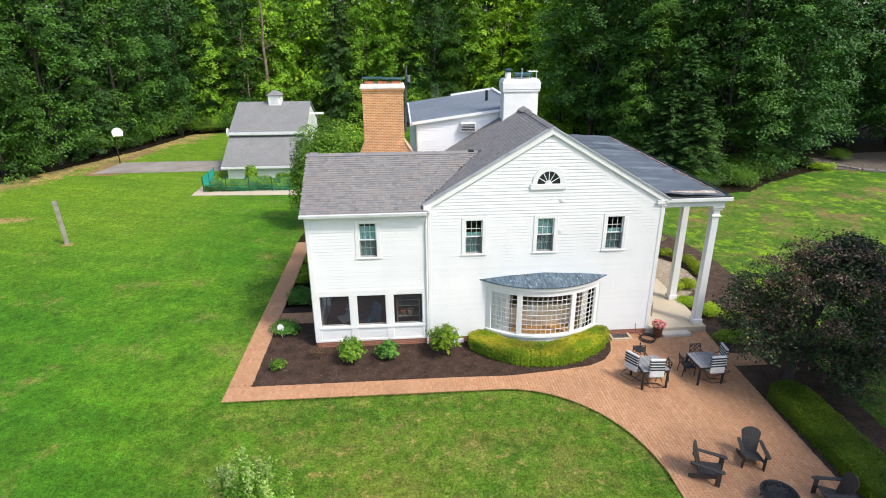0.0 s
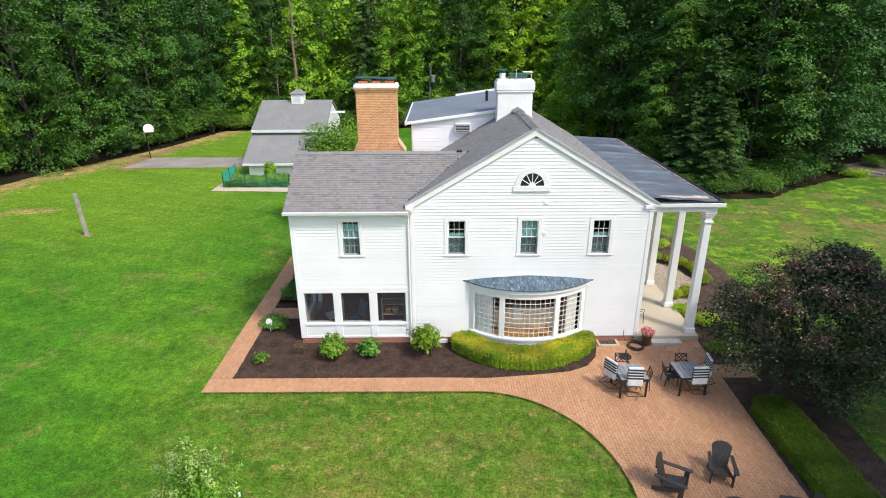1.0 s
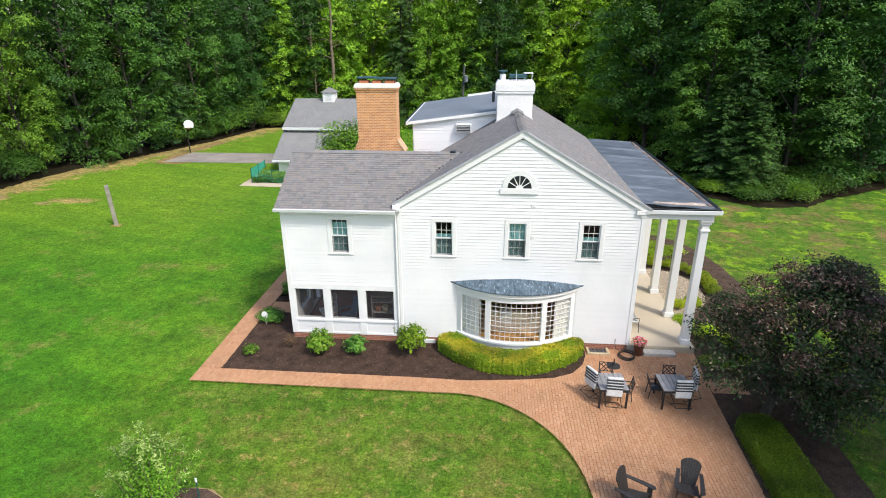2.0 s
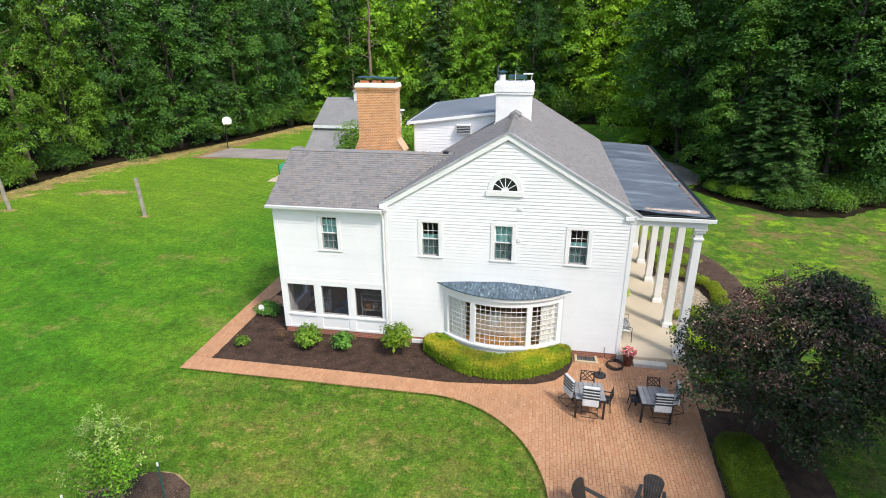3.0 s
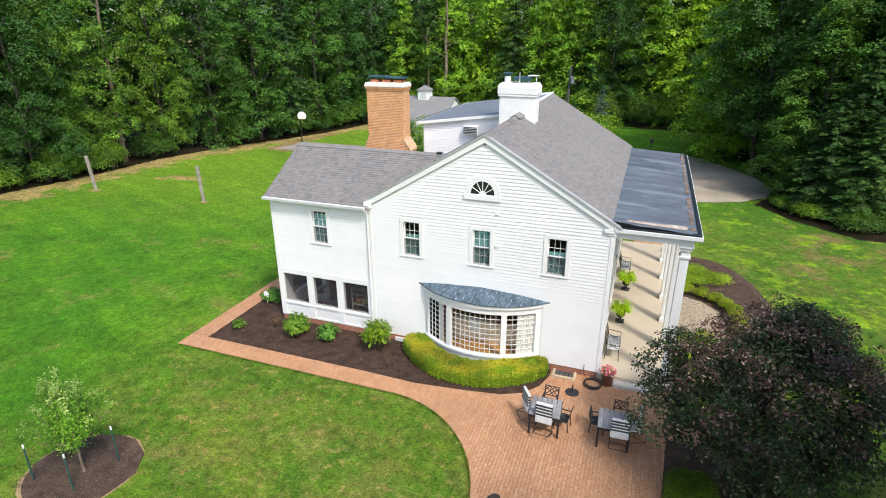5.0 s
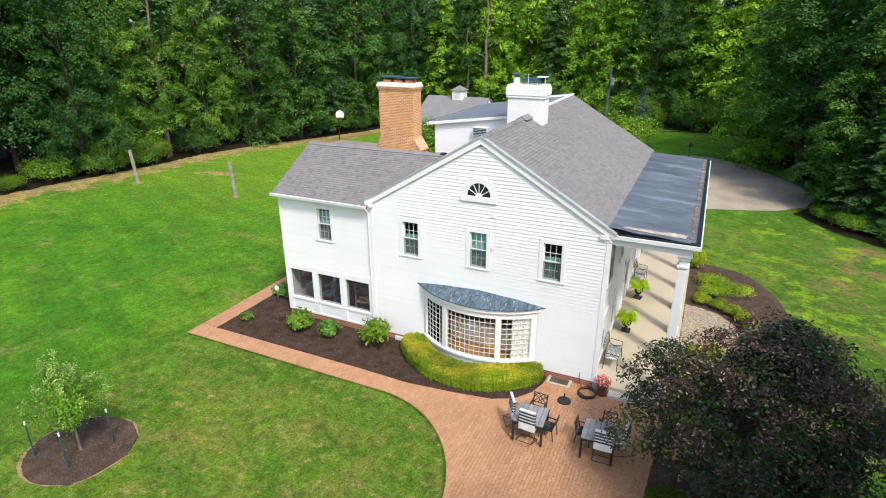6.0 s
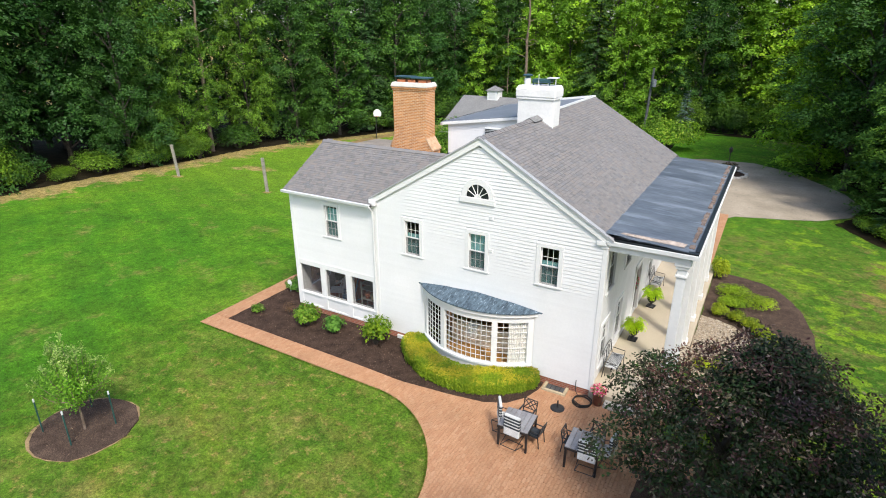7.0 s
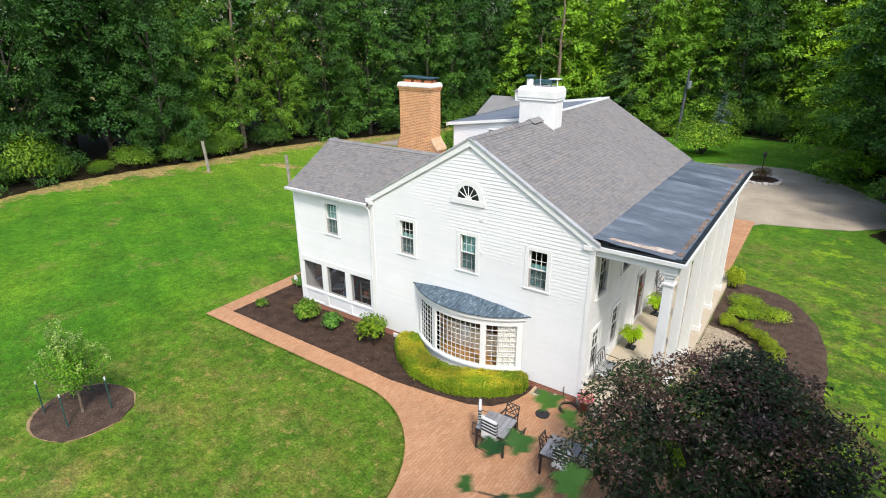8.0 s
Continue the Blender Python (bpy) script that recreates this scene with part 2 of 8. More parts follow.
LAWN = lawn_mat()
WHITE = surface("white_paint", (0.70, 0.71, 0.70), (0.76, 0.76, 0.75), 0.9, 18.0, 0.45, 0.02, grain=0.02)
SIDING = surface("white_siding", (0.70, 0.705, 0.70), (0.75, 0.75, 0.745), 0.8, 14.0, 0.42, 0.02, vary=0.015, grain=0.02)
DRIP = surface("grey_drip_edge", (0.30, 0.31, 0.32), (0.42, 0.43, 0.44), 2.0, 20.0, 0.5, 0.05, grain=0.1)
PALE_TRIM = surface("pale_trim", (0.60, 0.615, 0.615), (0.68, 0.69, 0.69), 1.5, 22.0, 0.5, 0.04, grain=0.05)
STUCCO = surface("painted_brick_wall", (0.68, 0.68, 0.665), (0.76, 0.755, 0.74), 1.5, 12.0, 0.65, 0.12, grain=0.04)
MULCH = surface("bark_mulch", (0.040, 0.027, 0.021), (0.094, 0.060, 0.044), 2.5, 38.0, 0.95, 0.9, 0.03, spots=((0.22, 0.15, 0.10), 24.0, 0.66), grain=0.5, gloss=0.08)
OLD_MULCH = surface("weathered_bark_mulch", (0.062, 0.044, 0.034), (0.125, 0.086, 0.064), 2.5, 38.0, 0.95, 0.9, 0.03, spots=((0.22, 0.16, 0.11), 24.0, 0.62), grain=0.5, gloss=0.08)
# leaf litter, its brown lowered to hold the woodland shade too
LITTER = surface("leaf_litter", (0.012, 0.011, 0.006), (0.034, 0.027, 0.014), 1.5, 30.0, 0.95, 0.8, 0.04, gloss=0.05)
STRAW = surface("dry_edge", (0.17, 0.115, 0.05), (0.31, 0.225, 0.10), 2.0, 26.0, 0.95, 0.6, 0.03, spots=((0.07, 0.16, 0.015), 1.1, 0.56), gloss=0.1)
DRY_SOIL = surface("pale_dry_soil", (0.24, 0.165, 0.085), (0.38, 0.28, 0.15), 3.0, 30.0, 0.95, 0.6, 0.03, spots=((0.12, 0.16, 0.03), 2.6, 0.6), gloss=0.1)
CONCRETE = surface("tan_concrete", (0.43, 0.365, 0.27), (0.50, 0.43, 0.325), 0.7, 24.0, 0.8, 0.05, grain=0.06)
DRIVE = surface("grey_concrete_drive", (0.27, 0.232, 0.175), (0.43, 0.37, 0.285), 0.35, 16.0, 0.9, 0.12, spots=((0.17, 0.155, 0.135), 1.2, 0.6), gloss=0.15)
ASPHALT = surface("worn_court", (0.20, 0.18, 0.16), (0.30, 0.27, 0.24), 0.5, 22.0, 0.9, 0.2)
PEBBLE_BED = surface("tan_pebble_bed", (0.24, 0.19, 0.13), (0.38, 0.31, 0.22), 8.0, 40.0, 0.9, 0.6, 0.02, grain=0.35)
PEBBLE = pieces_mat("tan_pebbles", [(0.25, 0.19, 0.12), (0.42, 0.34, 0.24), (0.5, 0.44, 0.34), (0.32, 0.27, 0.22)], 0.7, True)
GRAVEL = surface("brown_gravel", (0.06, 0.048, 0.036), (0.14, 0.115, 0.09), 3.0, 30.0, 0.95, 0.6, 0.03)
OLD_STONE = surface("weathered_kerb_stone", (0.16, 0.15, 0.13), (0.30, 0.28, 0.25), 1.6, 22.0, 0.9, 0.3)
STONE = surface("pale_stone", (0.42, 0.40, 0.36), (0.56, 0.54, 0.5), 1.6, 22.0, 0.85, 0.2)
PAVER_COLS = [(0.40, 0.200, 0.102), (0.435, 0.230, 0.120), (0.46, 0.252, 0.136), (0.42, 0.216, 0.110), (0.445, 0.244, 0.130), (0.48, 0.272, 0.152)]
PAVER = pieces_mat("clay_paver", PAVER_COLS, 0.85, False, 30.0, (0.27, 0.165, 0.085))
PAVER_ALL = pieces_mat("clay_pavers", PAVER_COLS, 0.85, True, 30.0, (0.27, 0.165, 0.085))
SAND = surface("joint_sand", (0.33, 0.178, 0.093), (0.40, 0.225, 0.122), 3.0, 60.0, 0.95, 0.3)
SHINGLE_COLS = [(0.148, 0.143, 0.142), (0.196, 0.186, 0.178), (0.222, 0.21, 0.199), (0.164, 0.164, 0.168), (0.222, 0.198, 0.178), (0.180, 0.183, 0.190)]
SHINGLE = pieces_mat("asphalt_shingle", SHINGLE_COLS, 0.92, False, 60.0, None, 0.07)
SHINGLE_ALL = pieces_mat("asphalt_shingles", SHINGLE_COLS, 0.92, True, 60.0, None, 0.07)
SHINGLE_FAR = surface("grey_shingles", (0.178, 0.180, 0.178), (0.215, 0.215, 0.21), 0.8, 13.0, 0.92, 0.3, 0.02, grain=0.3)
UNDERLAY = surface("roof_underlay", (0.06, 0.055, 0.055), (0.09, 0.08, 0.08), 2.0, 30.0, 0.9, 0.1)
# black membrane; blue-grey tone and pale streaks put the sky's sheen into it
MEMBRANE = surface("black_roof_membrane", (0.07, 0.085, 0.105), (0.145, 0.168, 0.196), 0.5, 4.0, 0.4, 0.15, 0.03, spots=((0.185, 0.215, 0.25), 0.9, 0.54), grain=0.2, stretch=(0.5, 2.2, 1.0))
GREY_MEMBRANE = surface("grey_roof_membrane", (0.13, 0.15, 0.175), (0.19, 0.21, 0.24), 0.7, 14.0, 0.5, 0.06)
COPPER = surface("weathered_blue_metal", (0.035, 0.06, 0.085), (0.15, 0.215, 0.27), 4.5, 16.0, 0.55, 0.15, 0.01, 0.2, spots=((0.32, 0.41, 0.48), 5.0, 0.57), grain=0.3, stretch=(2.4, 0.7, 1.0))
PEELED = surface("peeled_backing", (0.30, 0.235, 0.19), (0.52, 0.43, 0.36), 3.0, 12.0, 0.85, 0.2)
RUSTY = surface("rotten_edge_wood", (0.08, 0.055, 0.042), (0.26, 0.195, 0.155), 2.5, 14.0, 0.9, 0.4)
CHIM_BRICK = brickwork_mat("orange_brick", (0.62, 0.28, 0.095), (0.46, 0.19, 0.065), (0.66, 0.50, 0.33))
BASE_BRICK = brickwork_mat("red_brick", (0.36, 0.11, 0.062), (0.26, 0.08, 0.048), (0.33, 0.25, 0.19))
CLAY = surface("clay_flue", (0.35, 0.12, 0.05), (0.48, 0.18, 0.08), 4.0, 25.0, 0.8)
COPING = surface("tan_coping", (0.44, 0.27, 0.15), (0.60, 0.43, 0.29), 5.0, 22.0, 0.85, 0.2)
CAP = surface("cement_cap", (0.58, 0.54, 0.48), (0.68, 0.64, 0.58), 2.5, 18.0, 0.85, 0.1, grain=0.06)
DARK_METAL = surface("dark_painted_metal", (0.014, 0.018, 0.022), (0.03, 0.038, 0.044), 3.0, 30.0, 0.4, 0.04, 0.01, 0.5)
TEAL_METAL = surface("teal_chimney_cap", (0.035, 0.09, 0.11), (0.07, 0.15, 0.175), 3.0, 30.0, 0.35, 0.04, 0.01, 0.6)
BLACK = surface("black_paint", (0.011, 0.011, 0.012), (0.022, 0.022, 0.024), 5.0, 40.0, 0.45, 0.05)
RESIN = surface("charcoal_resin", (0.026, 0.023, 0.021), (0.042, 0.038, 0.035), 4.0, 40.0, 0.55, 0.08)
TABLE_TOP = surface("grey_slat_top", (0.20, 0.20, 0.21), (0.30, 0.30, 0.31), 3.0, 40.0, 0.55, 0.08, vary=0.08)
CUSHION = surface("white_cushion", (0.55, 0.56, 0.55), (0.68, 0.69, 0.68), 6.0, 50.0, 0.9, 0.1)
STRIPE = surface("navy_stripe", (0.02, 0.028, 0.036), (0.04, 0.05, 0.06), 6.0, 50.0, 0.9, 0.1)
TERRACOTTA = surface("dark_glazed_pot", (0.07, 0.022, 0.014), (0.13, 0.045, 0.028), 4.0, 20.0, 0.35)
IRON = surface("cast_iron", (0.02, 0.02, 0.022), (0.045, 0.045, 0.048), 5.0, 30.0, 0.55, 0.15, 0.01, 0.4)
POLE_WOOD = surface("tarred_pole_wood", (0.05, 0.055, 0.06), (0.10, 0.105, 0.11), 2.5, 26.0, 0.85, 0.2)
TIMBER = surface("grey_timber", (0.20, 0.18, 0.15), (0.34, 0.31, 0.26), 2.5, 26.0, 0.85, 0.2)
PALE_WOOD = surface("pale_wood", (0.40, 0.32, 0.20), (0.55, 0.46, 0.31), 3.0, 26.0, 0.75, 0.15)
BARK = surface("tree_bark", (0.028, 0.024, 0.019), (0.07, 0.06, 0.047), 3.0, 18.0, 0.95, 0.6, 0.04)
PALE_BARK = surface("pale_dead_bark", (0.12, 0.085, 0.06), (0.23, 0.175, 0.135), 3.0, 18.0, 0.95, 0.5, 0.04)
GREEN_STEEL = surface("green_steel_post", (0.01, 0.05, 0.045), (0.02, 0.09, 0.08), 5.0, 30.0, 0.5)
TEAL_NET = surface("green_fence_wire", (0.012, 0.27, 0.21), (0.03, 0.42, 0.33), 5.0, 30.0, 0.5)
RUBBER = surface("black_hose", (0.012, 0.013, 0.013), (0.03, 0.032, 0.032), 5.0, 40.0, 0.5)
GLASS = glass_mat("window_glass")
SCREEN = screen_mat("insect_screen")
CURTAIN = surface("teal_white_curtain", (0.11, 0.29, 0.30), (0.34, 0.60, 0.58), 4.0, 22.0, 0.9, 0.1, stretch=(3.0, 3.0, 0.8))
SHEER = surface("white_sheer_curtain", (0.80, 0.79, 0.74), (0.89, 0.88, 0.84), 3.0, 22.0, 0.9, 0.1)
ROOM = surface("room_wall", (0.60, 0.50, 0.38), (0.70, 0.60, 0.47), 1.0, 12.0, 0.9, 0.03)
# room walls: the shade of the unlit depth is put into the colour
SHADED_ROOM = surface("shade_dark_room_wall", (0.06, 0.06, 0.062), (0.09, 0.09, 0.093), 1.0, 12.0, 0.9, 0.03)
OAK = surface("oak_floor", (0.55, 0.27, 0.07), (0.70, 0.38, 0.13), 2.0, 26.0, 0.4, 0.05)
LINEN = surface("beige_linen", (0.74, 0.60, 0.43), (0.84, 0.71, 0.54), 4.0, 40.0, 0.95, 0.15)
BLUE_PAINT = surface("blue_painted_wood", (0.09, 0.18, 0.30), (0.15, 0.27, 0.42), 4.0, 30.0, 0.5, 0.05)
DOOR_PAINT = surface("dark_door_paint", (0.03, 0.012, 0.01), (0.06, 0.025, 0.02), 4.0, 30.0, 0.4, 0.05)

FOREST_LEAF = leaf_mat("woodland_leaf", [(0.0334, 0.0927, 0.0167), (0.0517, 0.1307, 0.0198), (0.0745, 0.1687, 0.0243), (0.041, 0.1094, 0.0175), (0.0958, 0.1938, 0.0281)], 0.09, 0.55, 0.5)
LIGHT_LEAF = leaf_mat("light_woodland_leaf", [(0.12, 0.26, 0.022), (0.165, 0.33, 0.028), (0.22, 0.385, 0.034), (0.14, 0.29, 0.025)], 0.2, 0.5, 0.35)
UNDER_LEAF = leaf_mat("bramble_leaf", [(0.034, 0.0918, 0.0095), (0.0578, 0.1326, 0.0136), (0.085, 0.17, 0.019), (0.0449, 0.1102, 0.0116)], 0.15, 0.5, 0.55)
SPRUCE_LEAF = leaf_mat("spruce_needles", [(0.03, 0.08, 0.024), (0.042, 0.103, 0.029), (0.06, 0.132, 0.033), (0.036, 0.092, 0.026)], 0.15, 0.6, 0.25)
BLUE_LEAF = leaf_mat("blue_spruce_needles", [(0.06, 0.11, 0.10), (0.09, 0.15, 0.14), (0.12, 0.19, 0.18)], 0.2, 0.6, 0.1)
# darker copy of the woodland leaf; the wood's shade is in the colour
DEEP_LEAF = leaf_mat("deep_shaded_woodland_leaf", [(0.0192, 0.0651, 0.0148), (0.0296, 0.0925, 0.0185), (0.0429, 0.1199, 0.0229), (0.0237, 0.077, 0.0163), (0.0577, 0.1421, 0.0259)], 0.09, 0.5, 0.45)
# here and in RED_LEAF the last pale shade stands for glossy highlights
MAPLE_LEAF = leaf_mat("purple_leaf", [(0.018, 0.034, 0.015), (0.03, 0.052, 0.019), (0.022, 0.058, 0.018), (0.046, 0.031, 0.027), (0.02, 0.044, 0.016), (0.034, 0.078, 0.019), (0.052, 0.031, 0.032), (0.022, 0.052, 0.017), (0.26, 0.21, 0.16)], 0.2, 0.42, 0.05)
RED_LEAF = leaf_mat("purple_new_leaf", [(0.055, 0.022, 0.027), (0.095, 0.042, 0.046), (0.045, 0.028, 0.022), (0.14, 0.075, 0.072), (0.048, 0.042, 0.022), (0.07, 0.04, 0.042), (0.46, 0.34, 0.29)], 0.25, 0.42, 0.05)
BOX_LEAF = leaf_mat("boxwood_leaf", [(0.09, 0.19, 0.014), (0.16, 0.28, 0.018), (0.25, 0.35, 0.024), (0.12, 0.23, 0.016)], 0.35, 0.5, 0.12)
# hedge top leaves, yellower and lighter than those of the sides
HEDGE_TOP = leaf_mat("yellow_hedge_top_leaf", [(0.27, 0.32, 0.02), (0.42, 0.39, 0.028), (0.54, 0.43, 0.06), (0.32, 0.35, 0.02)], 0.28, 0.5, 0.1)
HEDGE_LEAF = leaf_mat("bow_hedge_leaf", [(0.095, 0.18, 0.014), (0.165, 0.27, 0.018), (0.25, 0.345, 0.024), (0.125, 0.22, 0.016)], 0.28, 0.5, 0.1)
DARK_HEDGE = leaf_mat("clipped_hedge_leaf", [(0.06, 0.112, 0.009), (0.1, 0.165, 0.012), (0.155, 0.22, 0.016)], 0.25, 0.5, 0.1)
BALL_LEAF = leaf_mat("yellow_boxwood_leaf", [(0.16, 0.25, 0.014), (0.26, 0.35, 0.02), (0.36, 0.41, 0.03), (0.20, 0.29, 0.016)], 0.3, 0.5, 0.1)
JUNIPER = leaf_mat("juniper_leaf", [(0.04, 0.12, 0.026), (0.065, 0.175, 0.034), (0.10, 0.225, 0.04)], 0.2, 0.6, 0.2)
SHRUB_LEAF = leaf_mat("shrub_leaf", [(0.065, 0.16, 0.016), (0.115, 0.245, 0.022), (0.165, 0.31, 0.032), (0.26, 0.36, 0.06)], 0.35, 0.45, 0.2)
SILVER_LEAF = leaf_mat("silvery_shoot_leaf", [(0.15, 0.275, 0.0625), (0.225, 0.35, 0.1), (0.35, 0.45, 0.2), (0.125, 0.25, 0.045)], 0.3, 0.5, 0.1)
YOUNG_LEAF = leaf_mat("young_tree_leaf", [(0.048, 0.15, 0.0144), (0.09, 0.222, 0.0216), (0.144, 0.294, 0.0384), (0.072, 0.186, 0.018)], 0.3, 0.5, 0.1)
GROUND_LEAF = leaf_mat("groundcover_leaf", [(0.15, 0.27, 0.014), (0.23, 0.37, 0.02), (0.32, 0.45, 0.03), (0.18, 0.30, 0.016)], 0.3, 0.5, 0.1)
LIME_LEAF = leaf_mat("lime_leaf", [(0.20, 0.34, 0.018), (0.32, 0.47, 0.024), (0.44, 0.56, 0.036)], 0.4, 0.5, 0.1)
DRY_LEAF = leaf_mat("dry_twig", [(0.12, 0.07, 0.04), (0.18, 0.11, 0.06)], 0.1, 0.8, 0.1)
PINK = leaf_mat("pink_petal", [(0.62, 0.008, 0.16), (0.7, 0.05, 0.24), (0.75, 0.55, 0.6), (0.5, 0.006, 0.1)], 0.15, 0.6, 0.05)
CHIP = pieces_mat("bark_chip", [(0.03, 0.018, 0.013), (0.06, 0.036, 0.026), (0.10, 0.062, 0.045), (0.045, 0.027, 0.02), (0.055, 0.033, 0.024), (0.05, 0.03, 0.022), (0.035, 0.022, 0.016), (0.24, 0.17, 0.11)], 0.95, True)


# ---- mesh helpers ----
def box(bm, x0, x1, y0, y1, z0, z1, m=None):
    v = [bm.verts.new((x, y, z)) for x in (x0, x1) for y in (y0, y1) for z in (z0, z1)]
    for f in ((0, 1, 3, 2), (4, 6, 7, 5), (0, 4, 5, 1), (2, 3, 7, 6), (0, 2, 6, 4), (1, 5, 7, 3)):
        bm.faces.new([v[i] for i in f])
    if m is not None:
        for q in v:
            q.co = m @ q.co
    return v


def soft_box(bm, x0, x1, y0, y1, z0, z1, r=0.01, seg=1, m=None):
    b = bmesh.new()
    box(b, x0, x1, y0, y1, z0, z1)
    bmesh.ops.recalc_face_normals(b, faces=b.faces)
    bmesh.ops.bevel(b, geom=list(b.edges), offset=r, segments=seg, affect="EDGES", profile=0.5)
    if m is not None:
        bmesh.ops.transform(b, matrix=m, verts=b.verts)
    join(bm, b)


def join(bm, other):
    made = {v: bm.verts.new(v.co) for v in other.verts}
    for f in other.faces:
        bm.faces.new([made[v] for v in f.verts])
    other.free()


def tube(bm, pts, radii, n=8, caps=True):
    """A round tube along points, with its own radius at each."""
    pts = [Vector(p) for p in pts]
    if isinstance(radii, (int, float)):
        radii = [radii] * len(pts)
    rings, side = [], None
    for i, p in enumerate(pts):
        d = (pts[min(i + 1, len(pts) - 1)] - pts[max(i - 1, 0)]).normalized()
        ref = side if side is not None else (Vector((0, 0, 1)) if abs(d.z) < 0.9 else Vector((1, 0, 0)))
        u = (ref - d * ref.dot(d))
        u = u.normalized() if u.length > 1e-6 else d.orthogonal().normalized()
        side = u
        w = d.cross(u)
        rings.append([bm.verts.new(p + (u * math.cos(a) + w * math.sin(a)) * radii[i]) for a in (2 * math.pi * k / n for k in range(n))])
    for a, b in zip(rings, rings[1:]):
        for k in range(n):
            bm.faces.new((a[k], a[(k + 1) % n], b[(k + 1) % n], b[k]))
    if caps:
        bm.faces.new(rings[0][::-1])
        bm.faces.new(rings[-1])


def lathe(bm, prof, n=20, at=(0, 0, 0)):
    """A turned body from (radius, height) pairs."""
    rings = [[bm.verts.new((at[0] + r * math.cos(2 * math.pi * k / n), at[1] + r * math.sin(2 * math.pi * k / n), at[2] + z)) for k in range(n)] for r, z in prof]
    for a, b in zip(rings, rings[1:]):
        for k in range(n):
            bm.faces.new((a[k], a[(k + 1) % n], b[(k + 1) % n], b[k]))
    bm.faces.new(rings[0][::-1])
    bm.faces.new(rings[-1])


def prism(bm, pts, d):
    """A flat outline pushed along d."""
    a = [bm.verts.new(p) for p in pts]
    b = [bm.verts.new(Vector(p) + Vector(d)) for p in pts]
    bm.faces.new(a[::-1])
    bm.faces.new(b)
    for i in range(len(pts)):
        j = (i + 1) % len(pts)
        bm.faces.new((a[i], a[j], b[j], b[i]))


def finish(name, bm, mat, smooth=False):
    bmesh.ops.recalc_face_normals(bm, faces=bm.faces)
    me = bpy.data.meshes.new(name)
    bm.to_mesh(me)
    bm.free()
    me.materials.append(mat)
    if smooth:
        me.shade_smooth()
    return me


def part(name, bm, mat, parent=None, label="", smooth=False):
    ob = new(name, finish(name, bm, mat, smooth) if isinstance(bm, bmesh.types.BMesh) else bm)
    ob.parent = parent
    return tagged(ob, label)


def thing(name, label, category, group="", kind="", at=(0, 0, 0)):
    ob = new(name)
    ob.empty_display_size = 0.2
    ob.location = at
    return tagged(ob, label, category, group, kind)


def structure(name, bm, mat, label, category, smooth=False):
    return tagged(part(name, bm, mat, None, "", smooth), label, category, "", "structure")


def fast_mesh(name, verts, faces, mat):
    """A mesh of quads from arrays."""
    me = bpy.data.meshes.new(name)
    verts, faces = np.asarray(verts, dtype=np.float32), np.asarray(faces, dtype=np.int32)
    me.vertices.add(len(verts))
    me.vertices.foreach_set("co", verts.ravel())
    me.loops.add(faces.size)
    me.loops.foreach_set("vertex_index", faces.ravel())
    me.polygons.add(len(faces))
    me.polygons.foreach_set("loop_start", np.arange(0, faces.size, faces.shape[1], dtype=np.int32))
    me.update(calc_edges=True)
    me.shade_flat()
    me.materials.append(mat)
    return me


def leaves(name, centres, normals, size, mat, rng, slim=0.62, jitter=0.35, three=False):
    """Small folded leaves at the given places, each with its own turn and size."""
    c, nrm = np.asarray(centres), np.asarray(normals)
    k = len(c)
    nrm = nrm + rng.normal(0, jitter, (k, 3))
    nrm /= np.linalg.norm(nrm, axis=1)[:, None] + 1e-9
    t = rng.normal(0, 1, (k, 3))
    t -= nrm * np.sum(t * nrm, axis=1)[:, None]
    t /= np.linalg.norm(t, axis=1)[:, None] + 1e-9
    b = np.cross(nrm, t)
    s = size * rng.uniform(0.6, 1.35, (k, 1))
    fold = nrm * s * rng.uniform(-0.25, 0.1, (k, 1))
    if three:
        v = np.stack([c - t * s * 0.5 + b * s * slim * 0.45, c - t * s * 0.35 - b * s * slim * 0.6, c + t * s * 0.62], axis=1).reshape(-1, 3)
        return fast_mesh(name, v, np.arange(3 * k).reshape(-1, 3), mat)
    v = np.stack([c - t * s * 0.55, c + b * s * slim * 0.5 + t * s * 0.05 + fold, c + t * s * 0.55, c - b * s * slim * 0.5 + t * s * 0.05 + fold], axis=1).reshape(-1, 3)
    return fast_mesh(name, v, np.arange(4 * k).reshape(-1, 4), mat)


def shell(rng, k, low=-0.6):
    """Directions on a ball, none steeper down than low."""
    z = rng.uniform(low, 1.0, k)
    a = rng.uniform(0, 2 * math.pi, k)
    r = np.sqrt(np.maximum(0, 1 - z * z))
    return np.stack([r * np.cos(a), r * np.sin(a), z], axis=1)


def crown_points(rng, blobs, per_area, low=-0.7, depth=0.35):
    """Leaf places and normals on clumps given as (x, y, z, rx, rz)."""
    cs, ns = [], []
    for x, y, z, rx, rz in blobs:
        k = int(per_area * rx * (rx + rz))
        d = shell(rng, k, low)
        rad = 1.0 - depth * rng.random((k, 1)) ** 1.5 + rng.normal(0, 0.07, (k, 1))
        cs.append(np.array([x, y, z]) + d * rad * np.array([rx, rx, rz]))
        ns.append(d * 0.8 + np.array([0, 0, 0.45]))
    return np.concatenate(cs), np.concatenate(ns)


